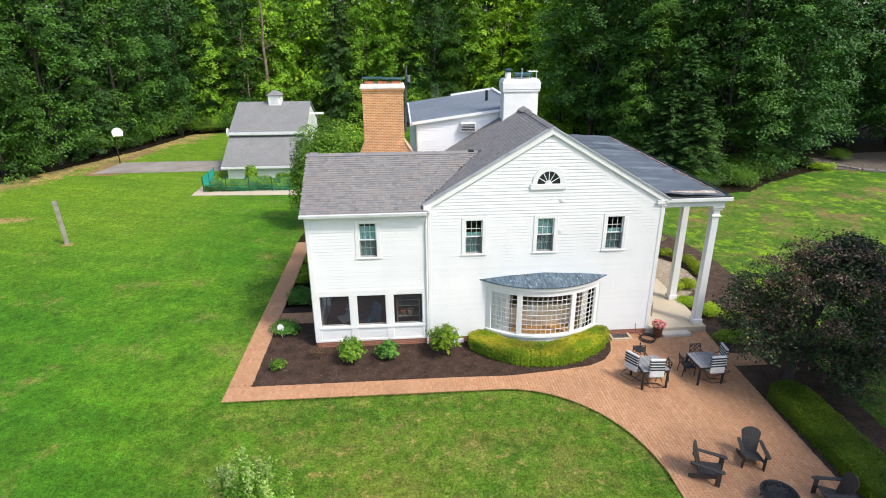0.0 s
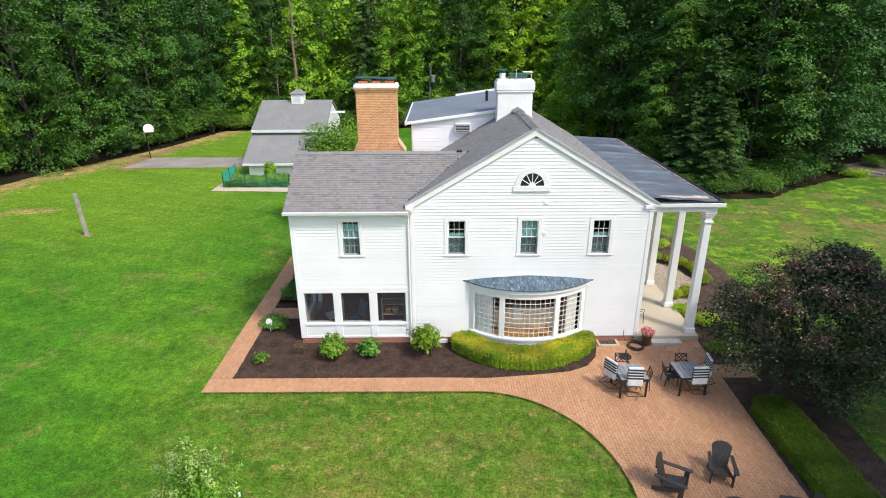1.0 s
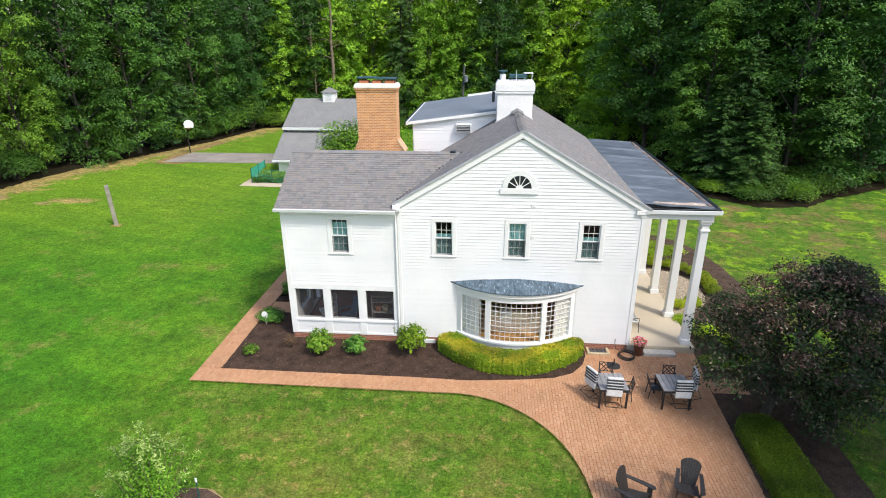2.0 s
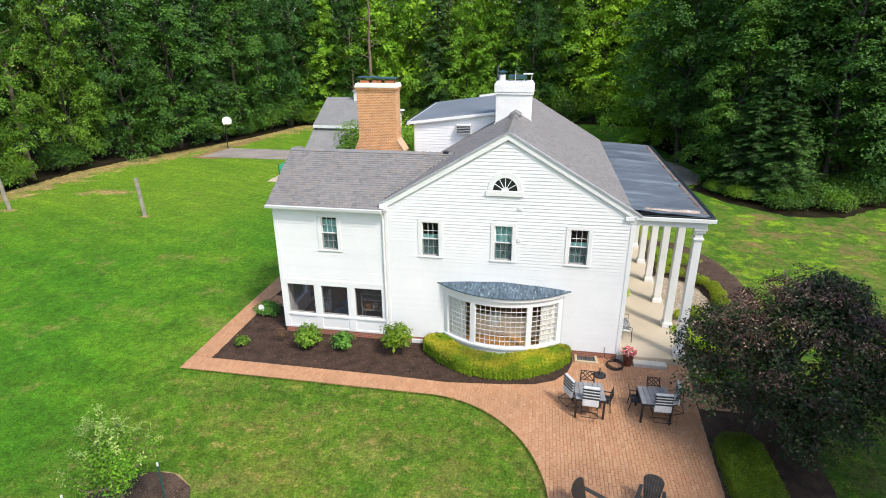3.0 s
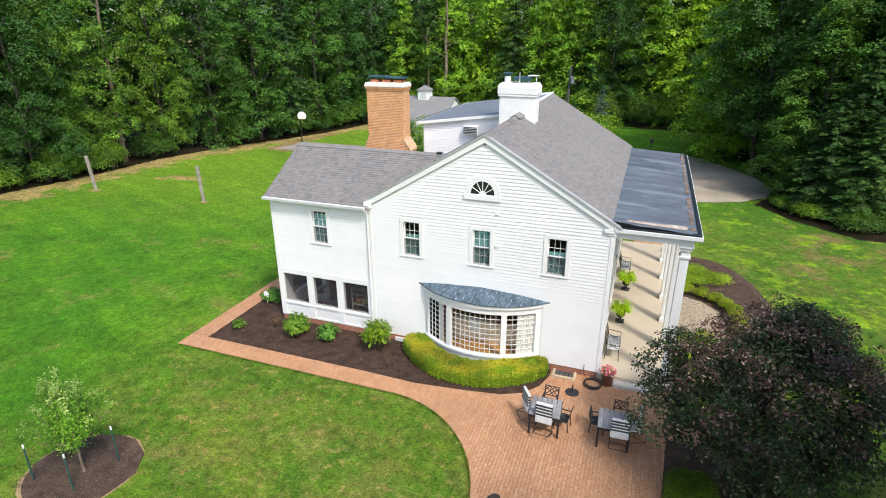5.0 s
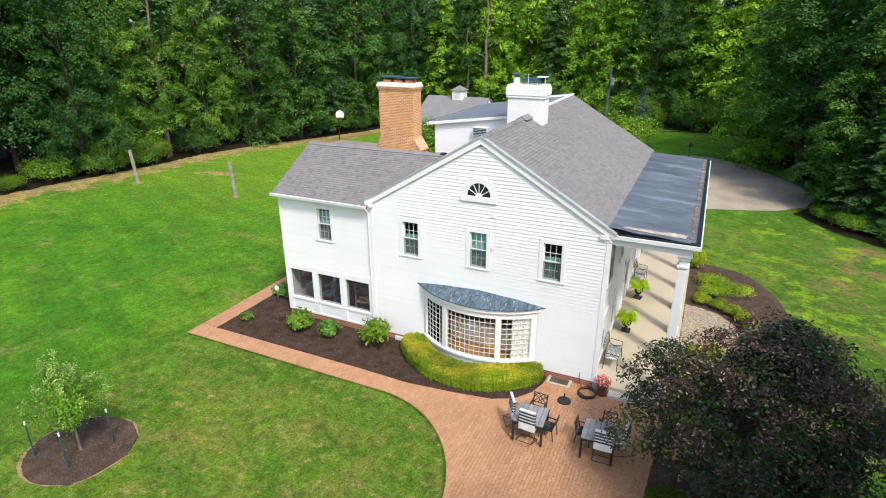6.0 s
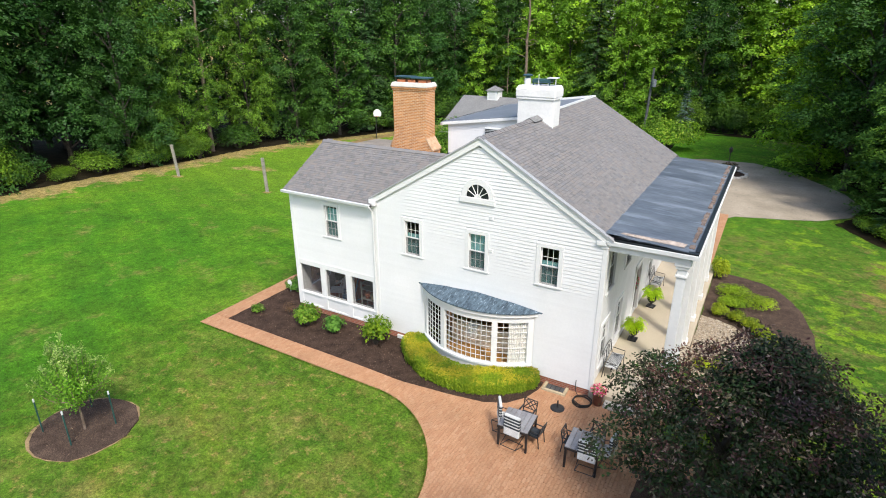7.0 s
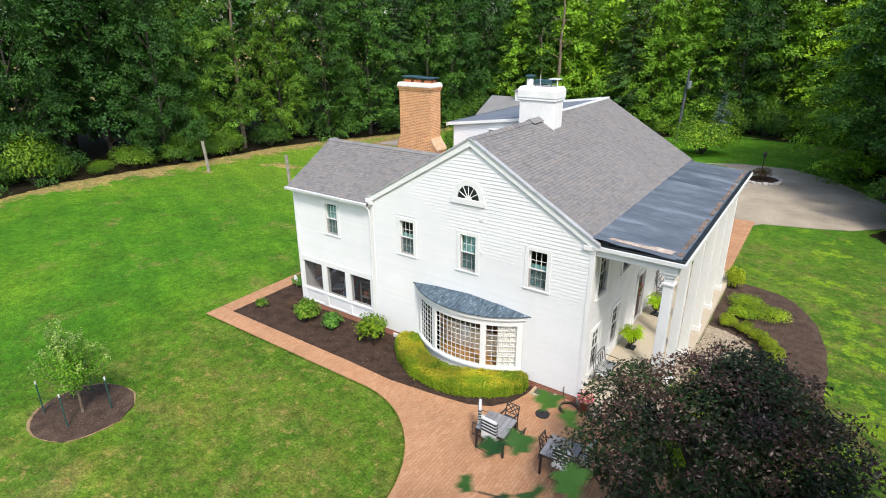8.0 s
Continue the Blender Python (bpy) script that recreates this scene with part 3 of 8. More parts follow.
def spray_points(rng, blobs, sprays, per, wide, low=-0.7):
    """Leaf places in flat sprays set round clumps, like the ends of branches."""
    cs, ns = [], []
    for x, y, z, rx, rz in blobs:
        k = max(4, int(sprays * rx * rx))
        d = shell(rng, k, low)
        rad = 1.0 - 0.45 * rng.random((k, 1)) ** 1.6
        mid = np.array([x, y, z]) + d * rad * np.array([rx, rx, rz])
        nrm = d * 0.55 + np.array([0, 0, 0.75]) + rng.normal(0, 0.18, (k, 3))
        nrm /= np.linalg.norm(nrm, axis=1)[:, None]
        nrm = np.repeat(nrm, per, axis=0)
        off = rng.normal(0, wide, (k * per, 3))
        off -= nrm * np.sum(off * nrm, axis=1)[:, None] * 0.75
        cs.append(np.repeat(mid, per, axis=0) + off)
        ns.append(nrm)
    return np.concatenate(cs), np.concatenate(ns)


from mathutils.geometry import tessellate_polygon


def height(x, y):
    """The lie of the land: level round the house, falling gently behind it."""
    return -1.05 * min(1, max(0, (y - 22) / 38)) * min(1, max(0, (6 - x) / 12))


def patch(name, outline, lift, mat, label, category, cuts=0, wobble=0.0, thick=0.0):
    """A laid surface over the ground, following it, with an uneven edge."""
    rng = random.Random(len(outline) + int(abs(outline[0][0]) * 100))
    pts = []
    for (x0, y0), (x1, y1) in zip(outline, outline[1:] + outline[:1]):
        steps = max(1, int(math.hypot(x1 - x0, y1 - y0) / 0.35)) if wobble else 1
        for i in range(steps):
            u = i / steps
            pts.append((x0 + (x1 - x0) * u + rng.uniform(-wobble, wobble), y0 + (y1 - y0) * u + rng.uniform(-wobble, wobble)))
    bm = bmesh.new()
    corner = [bm.verts.new((x, y, 0)) for x, y in pts]
    for a, b, c in tessellate_polygon([[Vector((x, y, 0)) for x, y in pts]]):
        bm.faces.new((corner[a], corner[b], corner[c]))
    bmesh.ops.recalc_face_normals(bm, faces=bm.faces)
    if sum(q.normal.z for q in bm.faces) < 0:
        bmesh.ops.reverse_faces(bm, faces=bm.faces)
    if cuts:
        bmesh.ops.subdivide_edges(bm, edges=list(bm.edges), cuts=cuts, use_grid_fill=True)
    for v in bm.verts:
        v.co.z = height(v.co.x, v.co.y) + lift
    if thick:
        rim = [e for e in bm.edges if e.is_boundary]
        ext = bmesh.ops.extrude_edge_only(bm, edges=rim)
        for g in ext["geom"]:
            if isinstance(g, bmesh.types.BMVert):
                g.co.z -= thick
    return structure(name, bm, mat, label, category)



# ---- ground ----
def ground():
    xs = np.concatenate([[-900, -450, -220, -110], np.arange(-64, 65, 2.0), [110, 220, 450, 900]])
    ys = np.concatenate([[-700, -300, -120, -60], np.arange(-24, 105, 2.0), [140, 240, 480, 1000]])
    v = [(x, y, height(x, y) - 0.0) for y in ys for x in xs]
    w = len(xs)
    f = [(j * w + i, j * w + i + 1, (j + 1) * w + i + 1, (j + 1) * w + i) for j in range(len(ys) - 1) for i in range(w - 1)]
    tagged(new("ground", fast_mesh("ground", v, f, LAWN)), "green mown lawn with pale dry patches", "lawn", "", "structure")


ground()


def eased(pts, rounds=2):
    """An open line with its corners cut round."""
    for _ in range(rounds):
        out = [pts[0]]
        for (x0, y0), (x1, y1) in zip(pts, pts[1:]):
            out += [(0.75 * x0 + 0.25 * x1, 0.75 * y0 + 0.25 * y1), (0.25 * x0 + 0.75 * x1, 0.25 * y0 + 0.75 * y1)]
        pts = out + [pts[-1]]
    return pts


def arc(cx, cy, rx, ry, a0, a1, n):
    return [(cx + rx * math.cos(radians(a0 + (a1 - a0) * i / n)), cy + ry * math.sin(radians(a0 + (a1 - a0) * i / n))) for i in range(n + 1)]


# Outline of the lawn's curved edge against the terrace
CURVE = arc(3.0, 11.3, 4.08, 4.55, 90, 0, 28)
BED_FRONT = [(-5.45, 16.7), (1.5, 16.68), (3.6, 16.62), (5.3, 16.8), (6.6, 17.0), (7.3, 17.35), (7.75, 17.95), (7.95, 18.6), (7.95, 19.1), (-3.5, 19.1), (-3.5, 21.1), (-5.45, 21.1)]
patch("mulch_bed", BED_FRONT, 0.036, MULCH, "dark brown bark mulch bed along the house front", "flower bed", 1, 0.03, 0.09)
patch("mulch_bed", [(-5.45, 22.1), (-3.5, 22.1), (-3.5, 31.0), (-5.45, 31.0)], 0.03, MULCH, "dark brown mulch bed beside the house wall", "flower bed", 1, 0.03, 0.06)
patch("mulch_bed", [(11.15, 4.0)] + eased([(14.0, 4.0), (14.45, 12.5), (14.85, 16.2), (15.5, 19.5), (16.2, 22.5), (16.4, 25.7), (16.1, 29.2), (14.9, 31.9), (13.3, 32.6), (12.1, 32.6)]) + [(12.06, 19.3), (11.8, 16.4)], 0.03, OLD_MULCH, "dark mulch bed beside the terrace and the porch", "flower bed", 1, 0.04, 0.06)
patch("mulch_edge", [(-6.4, 31.0), (-4.2, 31.0), (-4.2, 36.5), (-6.1, 36.5)], 0.025, LITTER, "brown bare soil strip behind the house", "soil", 1, 0.05)
patch("soil_ring", [(1.54 * math.cos(a / 20 * math.tau) - 3.6, 1.50 * math.sin(a / 20 * math.tau) + 9.62) for a in range(20)], 0.024, DRY_SOIL, "dry straw edge round a mulch ring", "flower bed", 0, 0.07)
patch("mulch_ring", [(1.5 * math.cos(a / 24 * math.tau) - 3.6, 1.46 * math.sin(a / 24 * math.tau) + 9.62) for a in range(24)], 0.045, OLD_MULCH, "brown mulch ring round a young tree", "flower bed", 1, 0.055, 0.04)
patch("driveway", [(6.0, 46.0), (10.0, 42.6), (11.3, 42.0), (12.3, 43.2), (14.6, 43.9), (16.9, 44.8), (18.8, 46.6), (19.8, 49.5), (18.9, 53.2), (15.5, 59.2), (12.5, 61.5), (8.4, 61.4), (4.0, 58.8), (2.0, 56.0), (2.0, 48.0)], 0.02, DRIVE, "pale grey concrete driveway with darker stains", "driveway", 2, 0.03)
patch("court", [(-29.0, 53.6), (-16.6, 53.6), (-17.6, 59.0), (-28.6, 59.0)], 0.02, ASPHALT, "worn grey paved basketball court", "court", 2, 0.05)
patch("court_margin", [(-29.6, 52.9), (-27.0, 52.6), (-25.5, 53.5), (-28.0, 53.6), (-28.8, 59.2), (-27.5, 65.0), (-29.0, 66.0), (-30.3, 58.0)], 0.012, STRAW, "dry bare margin of the court", "soil", 2, 0.08)
patch("garden_border", [(-16.7, 44.0), (-7.9, 43.4), (-8.0, 45.4), (-16.2, 45.6), (-16.3, 50.0), (-17.1, 49.6)], 0.025, CONCRETE, "pale sandy border of a vegetable plot", "path", 2, 0.05)
# Woodland floor
WOOD_LEFT = [(-34.6, 18.0), (-36.0, 23.0), (-36.0, 29.0), (-35.4, 36.0), (-36.0, 44.0), (-35.0, 50.0), (-33.0, 57.0), (-29.4, 66.0), (-27.0, 76.0), (-12.0, 77.5), (2.0, 75.0), (14.0, 76.0), (24.0, 72.5)]
patch("woodland_floor", WOOD_LEFT + [(24.0, 130.0), (-95.0, 130.0), (-95.0, 0.0), (-34.5, 0.0)], 0.02, LITTER, "leaf litter under the woodland trees, darkened for their shade", "woodland floor", 3, 0.2)
patch("woodland_floor", [(18.9, 46.2), (17.9, 44.6), (19.6, 41.4), (22.5, 38.6), (26.0, 38.9), (29.5, 41.5), (34.5, 44.2), (40.0, 46.5), (52.0, 47.0), (90.0, 45.0), (90.0, 130.0), (24.0, 130.0), (24.0, 72.0), (17.5, 64.0), (19.0, 58.0), (21.0, 51.0)], 0.018, LITTER, "leaf litter under the woodland trees, darkened for their shade", "woodland floor", 3, 0.12)
patch("gravel_bed", [(36.2, 45.6), (40.6, 43.6), (46.0, 42.5), (54.0, 43.0), (54.0, 52.0), (42.0, 51.0), (36.5, 48.5)], 0.03, GRAVEL, "brown gravel bed by a low stone kerb", "gravel", 2, 0.08)


# Bark chips lying on the beds
def chips(outline, count, seed, lift=0.034):
    nr = np.random.default_rng(seed)
    xs, ys = [p[0] for p in outline], [p[1] for p in outline]
    px, py = nr.uniform(min(xs), max(xs), count * 3), nr.uniform(min(ys), max(ys), count * 3)
    ok = np.zeros(len(px), dtype=bool)
    for (x0, y0), (x1, y1) in zip(outline, outline[1:] + outline[:1]):
        if y0 != y1:
            ok ^= ((y0 > py) != (y1 > py)) & (px < (x1 - x0) * (py - y0) / (y1 - y0) + x0)
    px, py = px[ok][:count], py[ok][:count]
    c = np.stack([px, py, np.full(len(px), lift) + nr.uniform(0, 0.012, len(px))], axis=1)
    return leaves("bark_chips", c, np.tile([0, 0, 1.0], (len(px), 1)), 0.046, CHIP, nr, 0.45, 0.4)


beds = [o for o in scene.objects if o.name.startswith("mulch_bed") or o.name.startswith("mulch_ring")]
for bed_ob, (outline, count, seed) in zip(beds, ((BED_FRONT, 11000, 1), ([(-5.4, 22.15), (-3.5, 22.15), (-3.5, 31.0), (-5.4, 31.0)], 2500, 2), ([(11.7, 10.0), (14.25, 10.0), (14.4, 12.5), (14.8, 16.2), (15.45, 19.5), (16.05, 22.5), (16.2, 25.5), (15.85, 28.9), (14.65, 31.3), (13.3, 32.2), (12.1, 32.5), (12.1, 19.2)], 15000, 3), ([(-4.9, 8.5), (-2.5, 8.5), (-2.3, 9.6), (-2.6, 10.7), (-4.6, 10.8), (-5.0, 9.6)], 2200, 4))):
    tagged(part("bark_chips", chips(outline, count, seed, 0.05 if seed == 4 else 0.04 if seed == 1 else 0.034), None, bed_ob), "loose brown bark chips", kind="stuff")


# ---- clay pavers ----
EDGE = [(7.95, 19.1), (7.95, 18.6), (7.75, 17.95), (7.3, 17.35), (6.6, 17.0), (5.3, 16.8), (3.6, 16.62), (1.5, 16.68), (-5.45, 16.7)]
TERRACE = [(11.2, 4.0), (11.58, 11.4), (11.85, 16.4), (12.08, 19.1)] + EDGE + [(-6.25, 16.7), (-6.25, 15.9)] + CURVE + [(7.05, 4.0)]


def within(px, py, outline):
    ok = np.zeros(px.shape, dtype=bool)
    for (x0, y0), (x1, y1) in zip(outline, outline[1:] + outline[:1]):
        if y0 != y1:
            ok ^= ((y0 > py) != (y1 > py)) & (px < (x1 - x0) * (py - y0) / (y1 - y0) + x0)
    return ok


def pavers():
    bed_line = [p for p in TERRACE if p != (-6.25, 16.7)]
    k = bed_line.index((-5.45, 16.7))
    patio = structure("patio", bmesh_of_outline(bed_line[:k + 1] + [(-5.45, 31.0), (-6.25, 31.0)] + bed_line[k + 1:], 0.012), SAND, "terracotta brick terrace and garden path", "patio")
    rng = random.Random(7)
    near, far, cut = [], [], []
    L, W, J, LEV = 0.2, 0.1, 0.005, 6
    row, x = 0, -6.25
    step = np.linspace(0, L, 21)
    # courses run away from the house, their joints staggered
    while x < 12.2:
        ys = np.arange(3.9 + (0.1 if row % 2 else 0.0) + rng.uniform(-0.02, 0.02), 19.1, L + J)
        lev = x + W * np.linspace(0, 1, LEV)
        py = np.broadcast_to((ys[:, None] + step[None, :])[:, None, :], (len(ys), LEV, 21))
        px = np.broadcast_to(lev[None, :, None], py.shape)
        ok = within(px, py, TERRACE)
        for y, o in zip(ys, ok):
            if o.all():
                (near if 8.9 < x < 10.9 and 11.2 < y < 14.2 and len(near) < 290 else far).append((x + W / 2, y + L / 2, 1))
            elif o.any():
                # a brick cut to the edge of the terrace
                prof = []
                for z, q in zip(lev, o):
                    hit = step[q]
                    if len(hit):
                        prof.append((y + hit[0], y + hit[-1], z))
                if len(prof) > 1:
                    cut.append(prof)
        x += W + J
        row += 1
    # the path beside the house, its bricks laid along it
    for c in range(8):
        y = 16.71 + (0.1 if c % 2 else 0)
        while y < 30.9:
            far.append((-6.2 + c * 0.1, y + L / 2, 1))
            y += L + J
    # the branch to the porch door
    y = 21.15
    while y < 22.0:
        x = -5.42
        while x < -3.65:
            far.append((x + L / 2, y + W / 2, 0))
            x += L + J
        y += W + J
    # the brick walk from the porch to the drive, and the stub beside the terrace
    for x0, x1, y0, y1 in ((10.2, 11.75, 33.2, 43.3), (11.9, 12.95, 16.53, 17.36)):
        y = y0
        while y < y1:
            x = x0
            while x < x1:
                far.append((x + L / 2, y + W / 2, 0))
                x += L + J
            y += W + J
    bm = bmesh.new()
    v = box(bm, -L / 2, L / 2, -W / 2, W / 2, 0, 0.03)
    for q in v:
        if q.co.z > 0.01:
            q.co.x *= 0.985
            q.co.y *= 0.97
    me = finish("paver", bm, PAVER)
    for x, y, _ in near:
        o = new("paver", me)
        o.parent = patio
        o.matrix_local = pose(x, y, 0.012 + rng.uniform(-0.002, 0.003), rng.uniform(-0.8, 0.8), rng.uniform(-0.6, 0.6), 90 + rng.uniform(-0.8, 0.8))
    base = np.array([[sx * (L / 2) * (0.985 if z else 1), sy_ * (W / 2) * (0.97 if z else 1), 0.03 * z] for z in (0, 1) for sx, sy_ in ((-1, -1), (1, -1), (1, 1), (-1, 1))])
    quads = np.array([[4, 5, 6, 7], [0, 1, 5, 4], [1, 2, 6, 5], [2, 3, 7, 6], [3, 0, 4, 7]])
    V, F = [], []
    for i, (x, y, turned) in enumerate(far):
        b = base[:, [1, 0, 2]] if turned else base
        z = height(x, y) + 0.012 + rng.uniform(-0.002, 0.004)
        V.append(b + np.array([x, y, z]))
        F.append((quads if not turned else quads[:, ::-1]) + 8 * i)
    start = 8 * len(far)
    for prof in cut:
        z = 0.041 + rng.uniform(-0.002, 0.003)
        m = len(prof)
        V.append(np.array([(p[2], p[k], zz) for zz in (z, z - 0.03) for p in prof for k in (0, 1)]))
        f = []
        for a in range(m - 1):
            t, b = 2 * a, 2 * m + 2 * a
            f += [(t, t + 1, t + 3, t + 2), (t + 2, b + 2, b, t), (t + 1, b + 1, b + 3, t + 3)]
        f += [(0, 2 * m, 2 * m + 1, 1), (2 * m - 2, 2 * m - 1, 4 * m - 1, 4 * m - 2)]
        F.append(np.array(f)[:, ::-1] + start)
        start += 4 * m
    rest = new("pavers", fast_mesh("pavers", np.concatenate(V), np.concatenate(F), PAVER_ALL))
    rest.parent = patio
    tagged(rest, "worn terracotta brick pavers", kind="stuff")


def bmesh_of_outline(pts, z):
    bm = bmesh.new()
    f = bm.faces.new([bm.verts.new((x, y, z)) for x, y in pts])
    bmesh.ops.triangulate(bm, faces=[f])
    bmesh.ops.recalc_face_normals(bm, faces=bm.faces)
    if sum(q.normal.z for q in bm.faces) < 0:
        bmesh.ops.reverse_faces(bm, faces=bm.faces)
    return bm



# ---- the house ----
FY, X0, X1, RX, RZ, SL = 19.1, 0.84, 9.55, 5.24, 8.385, 0.59
house = thing("house", "white clapboard two-storey house with grey shingle roof", "house")


def roof_z(x):
    return RZ - SL * abs(x - RX)


def wall_cells(bm, u0, u1, z0, z1, holes, put):
    """A wall with rectangular openings, as solid cells."""
    us = sorted({u0, u1, *[h[0] for h in holes], *[h[1] for h in holes]})
    zs = sorted({z0, z1, *[h[2] for h in holes], *[h[3] for h in holes]})
    for a, b in zip(us, us[1:]):
        for c, d in zip(zs, zs[1:]):
            mu, mz = (a + b) / 2, (c + d) / 2
            if not any(h[0] < mu < h[1] and h[2] < mz < h[3] for h in holes):
                put(bm, a, b, c, d)
    bmesh.ops.remove_doubles(bm, verts=bm.verts, dist=0.0005)


WIN_W, WIN_H = 0.62, 1.30
FRONT_WINS = [2.54, 5.2, 7.83]
WZ = 3.76
holes_main = [(x - WIN_W / 2, x + WIN_W / 2, WZ, WZ + WIN_H) for x in FRONT_WINS] + [(3.1, 7.4, 0.345, 2.45)]
holes_wing = [(-1.33 - WIN_W / 2, -1.33 + WIN_W / 2, WZ, WZ + WIN_H)] + [(-3.28, -2.16, 0.93, 2.21), (-1.88, -0.79, 0.93, 2.21), (-0.5, 0.6, 0.93, 2.21)]
side_wins = [(20.3, 1.55), (22.3, 1.55), (28.2, 1.55), (20.35, 4.3), (22.85, 4.3), (27.6, 4.3), (30.0, 4.3)]
holes_side = [(y - 0.4, y + 0.4, z - 0.75, z + 0.75) for y, z in side_wins] + [(24.95, 25.95, 0.32, 2.45)]

bm = bmesh.new()
wall_cells(bm, X0, X1, 0.2, 5.62, holes_main, lambda b, a, c, d, e: box(b, a, c, FY, FY + 0.2, d, e))
prism(bm, [(X0, FY, 5.62), (X1, FY, 5.62), (RX + 0.35, FY, roof_z(RX + 0.35) - 0.14), (RX - 0.35, FY, roof_z(RX - 0.35) - 0.14)], (0, 0.2, 0))
front_wall = part("wall", bm, WHITE, house, "white clapboard gable wall")
bm = bmesh.new()
wall_cells(bm, -3.5, X0, 0.2, 5.4, holes_wing, lambda b, a, c, d, e: box(b, a, c, FY + 0.002, FY + 0.18, d, e))
wing_wall = part("wall", bm, WHITE, house, "white clapboard wing wall over a screened porch")
bm = bmesh.new()
wall_cells(bm, FY + 0.2, 32.0, 0.2, 5.65, holes_side, lambda b, a, c, d, e: box(b, X1 - 0.2, X1, a, c, d, e))
part("wall", bm, STUCCO, house, "plain white wall behind the porch")
bm = bmesh.new()
side_holes = [(19.7, 21.0, 0.92, 2.21), (21.25, 22.2, 0.25, 2.3), (22.5, 23.8, 0.92, 2.21)]
wall_cells(bm, FY + 0.18, 24.0, 0.2, 5.4, side_holes, lambda b, a, c, d, e: box(b, -3.5, -3.32, a, c, d, e))
prism(bm, [(-3.5, 18.9, 5.4), (-3.5, 24.2, 5.4), (-3.5, 21.6, 6.93)], (0.18, 0, 0))
part("wall", bm, WHITE, house)
bm = bmesh.new()
box(bm, -3.5, X0, 24.0, 24.2, 0.2, 5.5)
box(bm, 0.5, X1, 31.9, 32.1, 0.2, 5.6)
box(bm, 0.68, 0.86, 25.0, 31.9, 0.2, 7.62)
prism(bm, [(0.72, 25.0, 0.2), (4.4, 25.0, 0.2), (4.4, 25.0, 8.14), (0.72, 25.0, 7.68)], (0, 0.18, 0))
prism(bm, [(X0 - 0.3, 31.9, 5.6), (X1, 31.9, 5.6), (RX, 31.9, RZ - 0.15)], (0, 0.2, 0))
prism(bm, [(0.5, 31.88, 5.6), (5.2, 31.88, 5.6), (5.2, 31.88, 8.2), (0.5, 31.88, 7.5)], (0, 0.2, 0))
part("wall", bm, WHITE, house, "white clapboard rear addition")
bm = bmesh.new()
for x0, x1, y0, y1 in ((-3.49, X1 - 0.01, FY - 0.012, FY - 0.001), (-3.49, -3.3, FY, 24.0), (X1 - 0.2, X1 - 0.02, FY + 0.2, 32.0)):
    box(bm, x0, x1, y0, y1, -0.3, 0.28)
part("foundation", bm, BASE_BRICK, house, "low red brick foundation")
bm = bmesh.new()
box(bm, X0, X1 - 0.2, FY + 0.2, 31.9, 0.24, 0.34)
part("floor", bm, OAK, house, "warm oak boards seen through the bow window")
bm = bmesh.new()
box(bm, -3.3, X1 - 0.2, FY + 0.2, 31.9, 2.6, 2.85)
box(bm, -3.3, X1 - 0.2, FY + 0.2, 24.8, 5.4, 5.5)
box(bm, X0 + 0.05, X0 + 0.2, FY + 0.2, 31.9, 0.3, 2.6)
part("room", bm, ROOM, house, "plain ceiling between the storeys")
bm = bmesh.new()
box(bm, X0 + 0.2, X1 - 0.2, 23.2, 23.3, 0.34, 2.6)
part("room", bm, SHADED_ROOM, house, "inner wall coloured dark for room shade")
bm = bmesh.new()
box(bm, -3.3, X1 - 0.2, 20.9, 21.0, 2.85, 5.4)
part("room", bm, SHADED_ROOM, house, "upstairs wall coloured dark for room shade")
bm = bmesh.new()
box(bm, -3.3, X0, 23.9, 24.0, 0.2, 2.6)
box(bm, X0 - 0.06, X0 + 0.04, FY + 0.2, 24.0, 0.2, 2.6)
part("room", bm, SHADED_ROOM, house, "porch back wall coloured dark for its shade")
bm = bmesh.new()
box(bm, -3.3, X0, FY + 0.18, 24.0, 0.1, 0.22)
part("floor", bm, BASE_BRICK, house, "brick floor of the screened porch")


# clapboards: each course cut round the openings
def clap_mesh(a0, a1, b0, b1, h):
    """A lapped board, thick at its lower edge; a: lower ends, b: upper ends."""
    bm = bmesh.new()
    v = [bm.verts.new(p) for p in ((a0, -0.023, 0), (a1, -0.023, 0), (b1, -0.004, h), (b0, -0.004, h), (a0, 0.004, 0), (a1, 0.004, 0), (b1, 0.004, h), (b0, 0.004, h))]
    for f in ((0, 1, 2, 3), (0, 4, 5, 1), (1, 5, 6, 2), (3, 2, 6, 7), (0, 3, 7, 4)):
        bm.faces.new([v[i] for i in f])
    return finish("clapboard", bm, SIDING)


CLAP = 0.122
clap_cache = {}


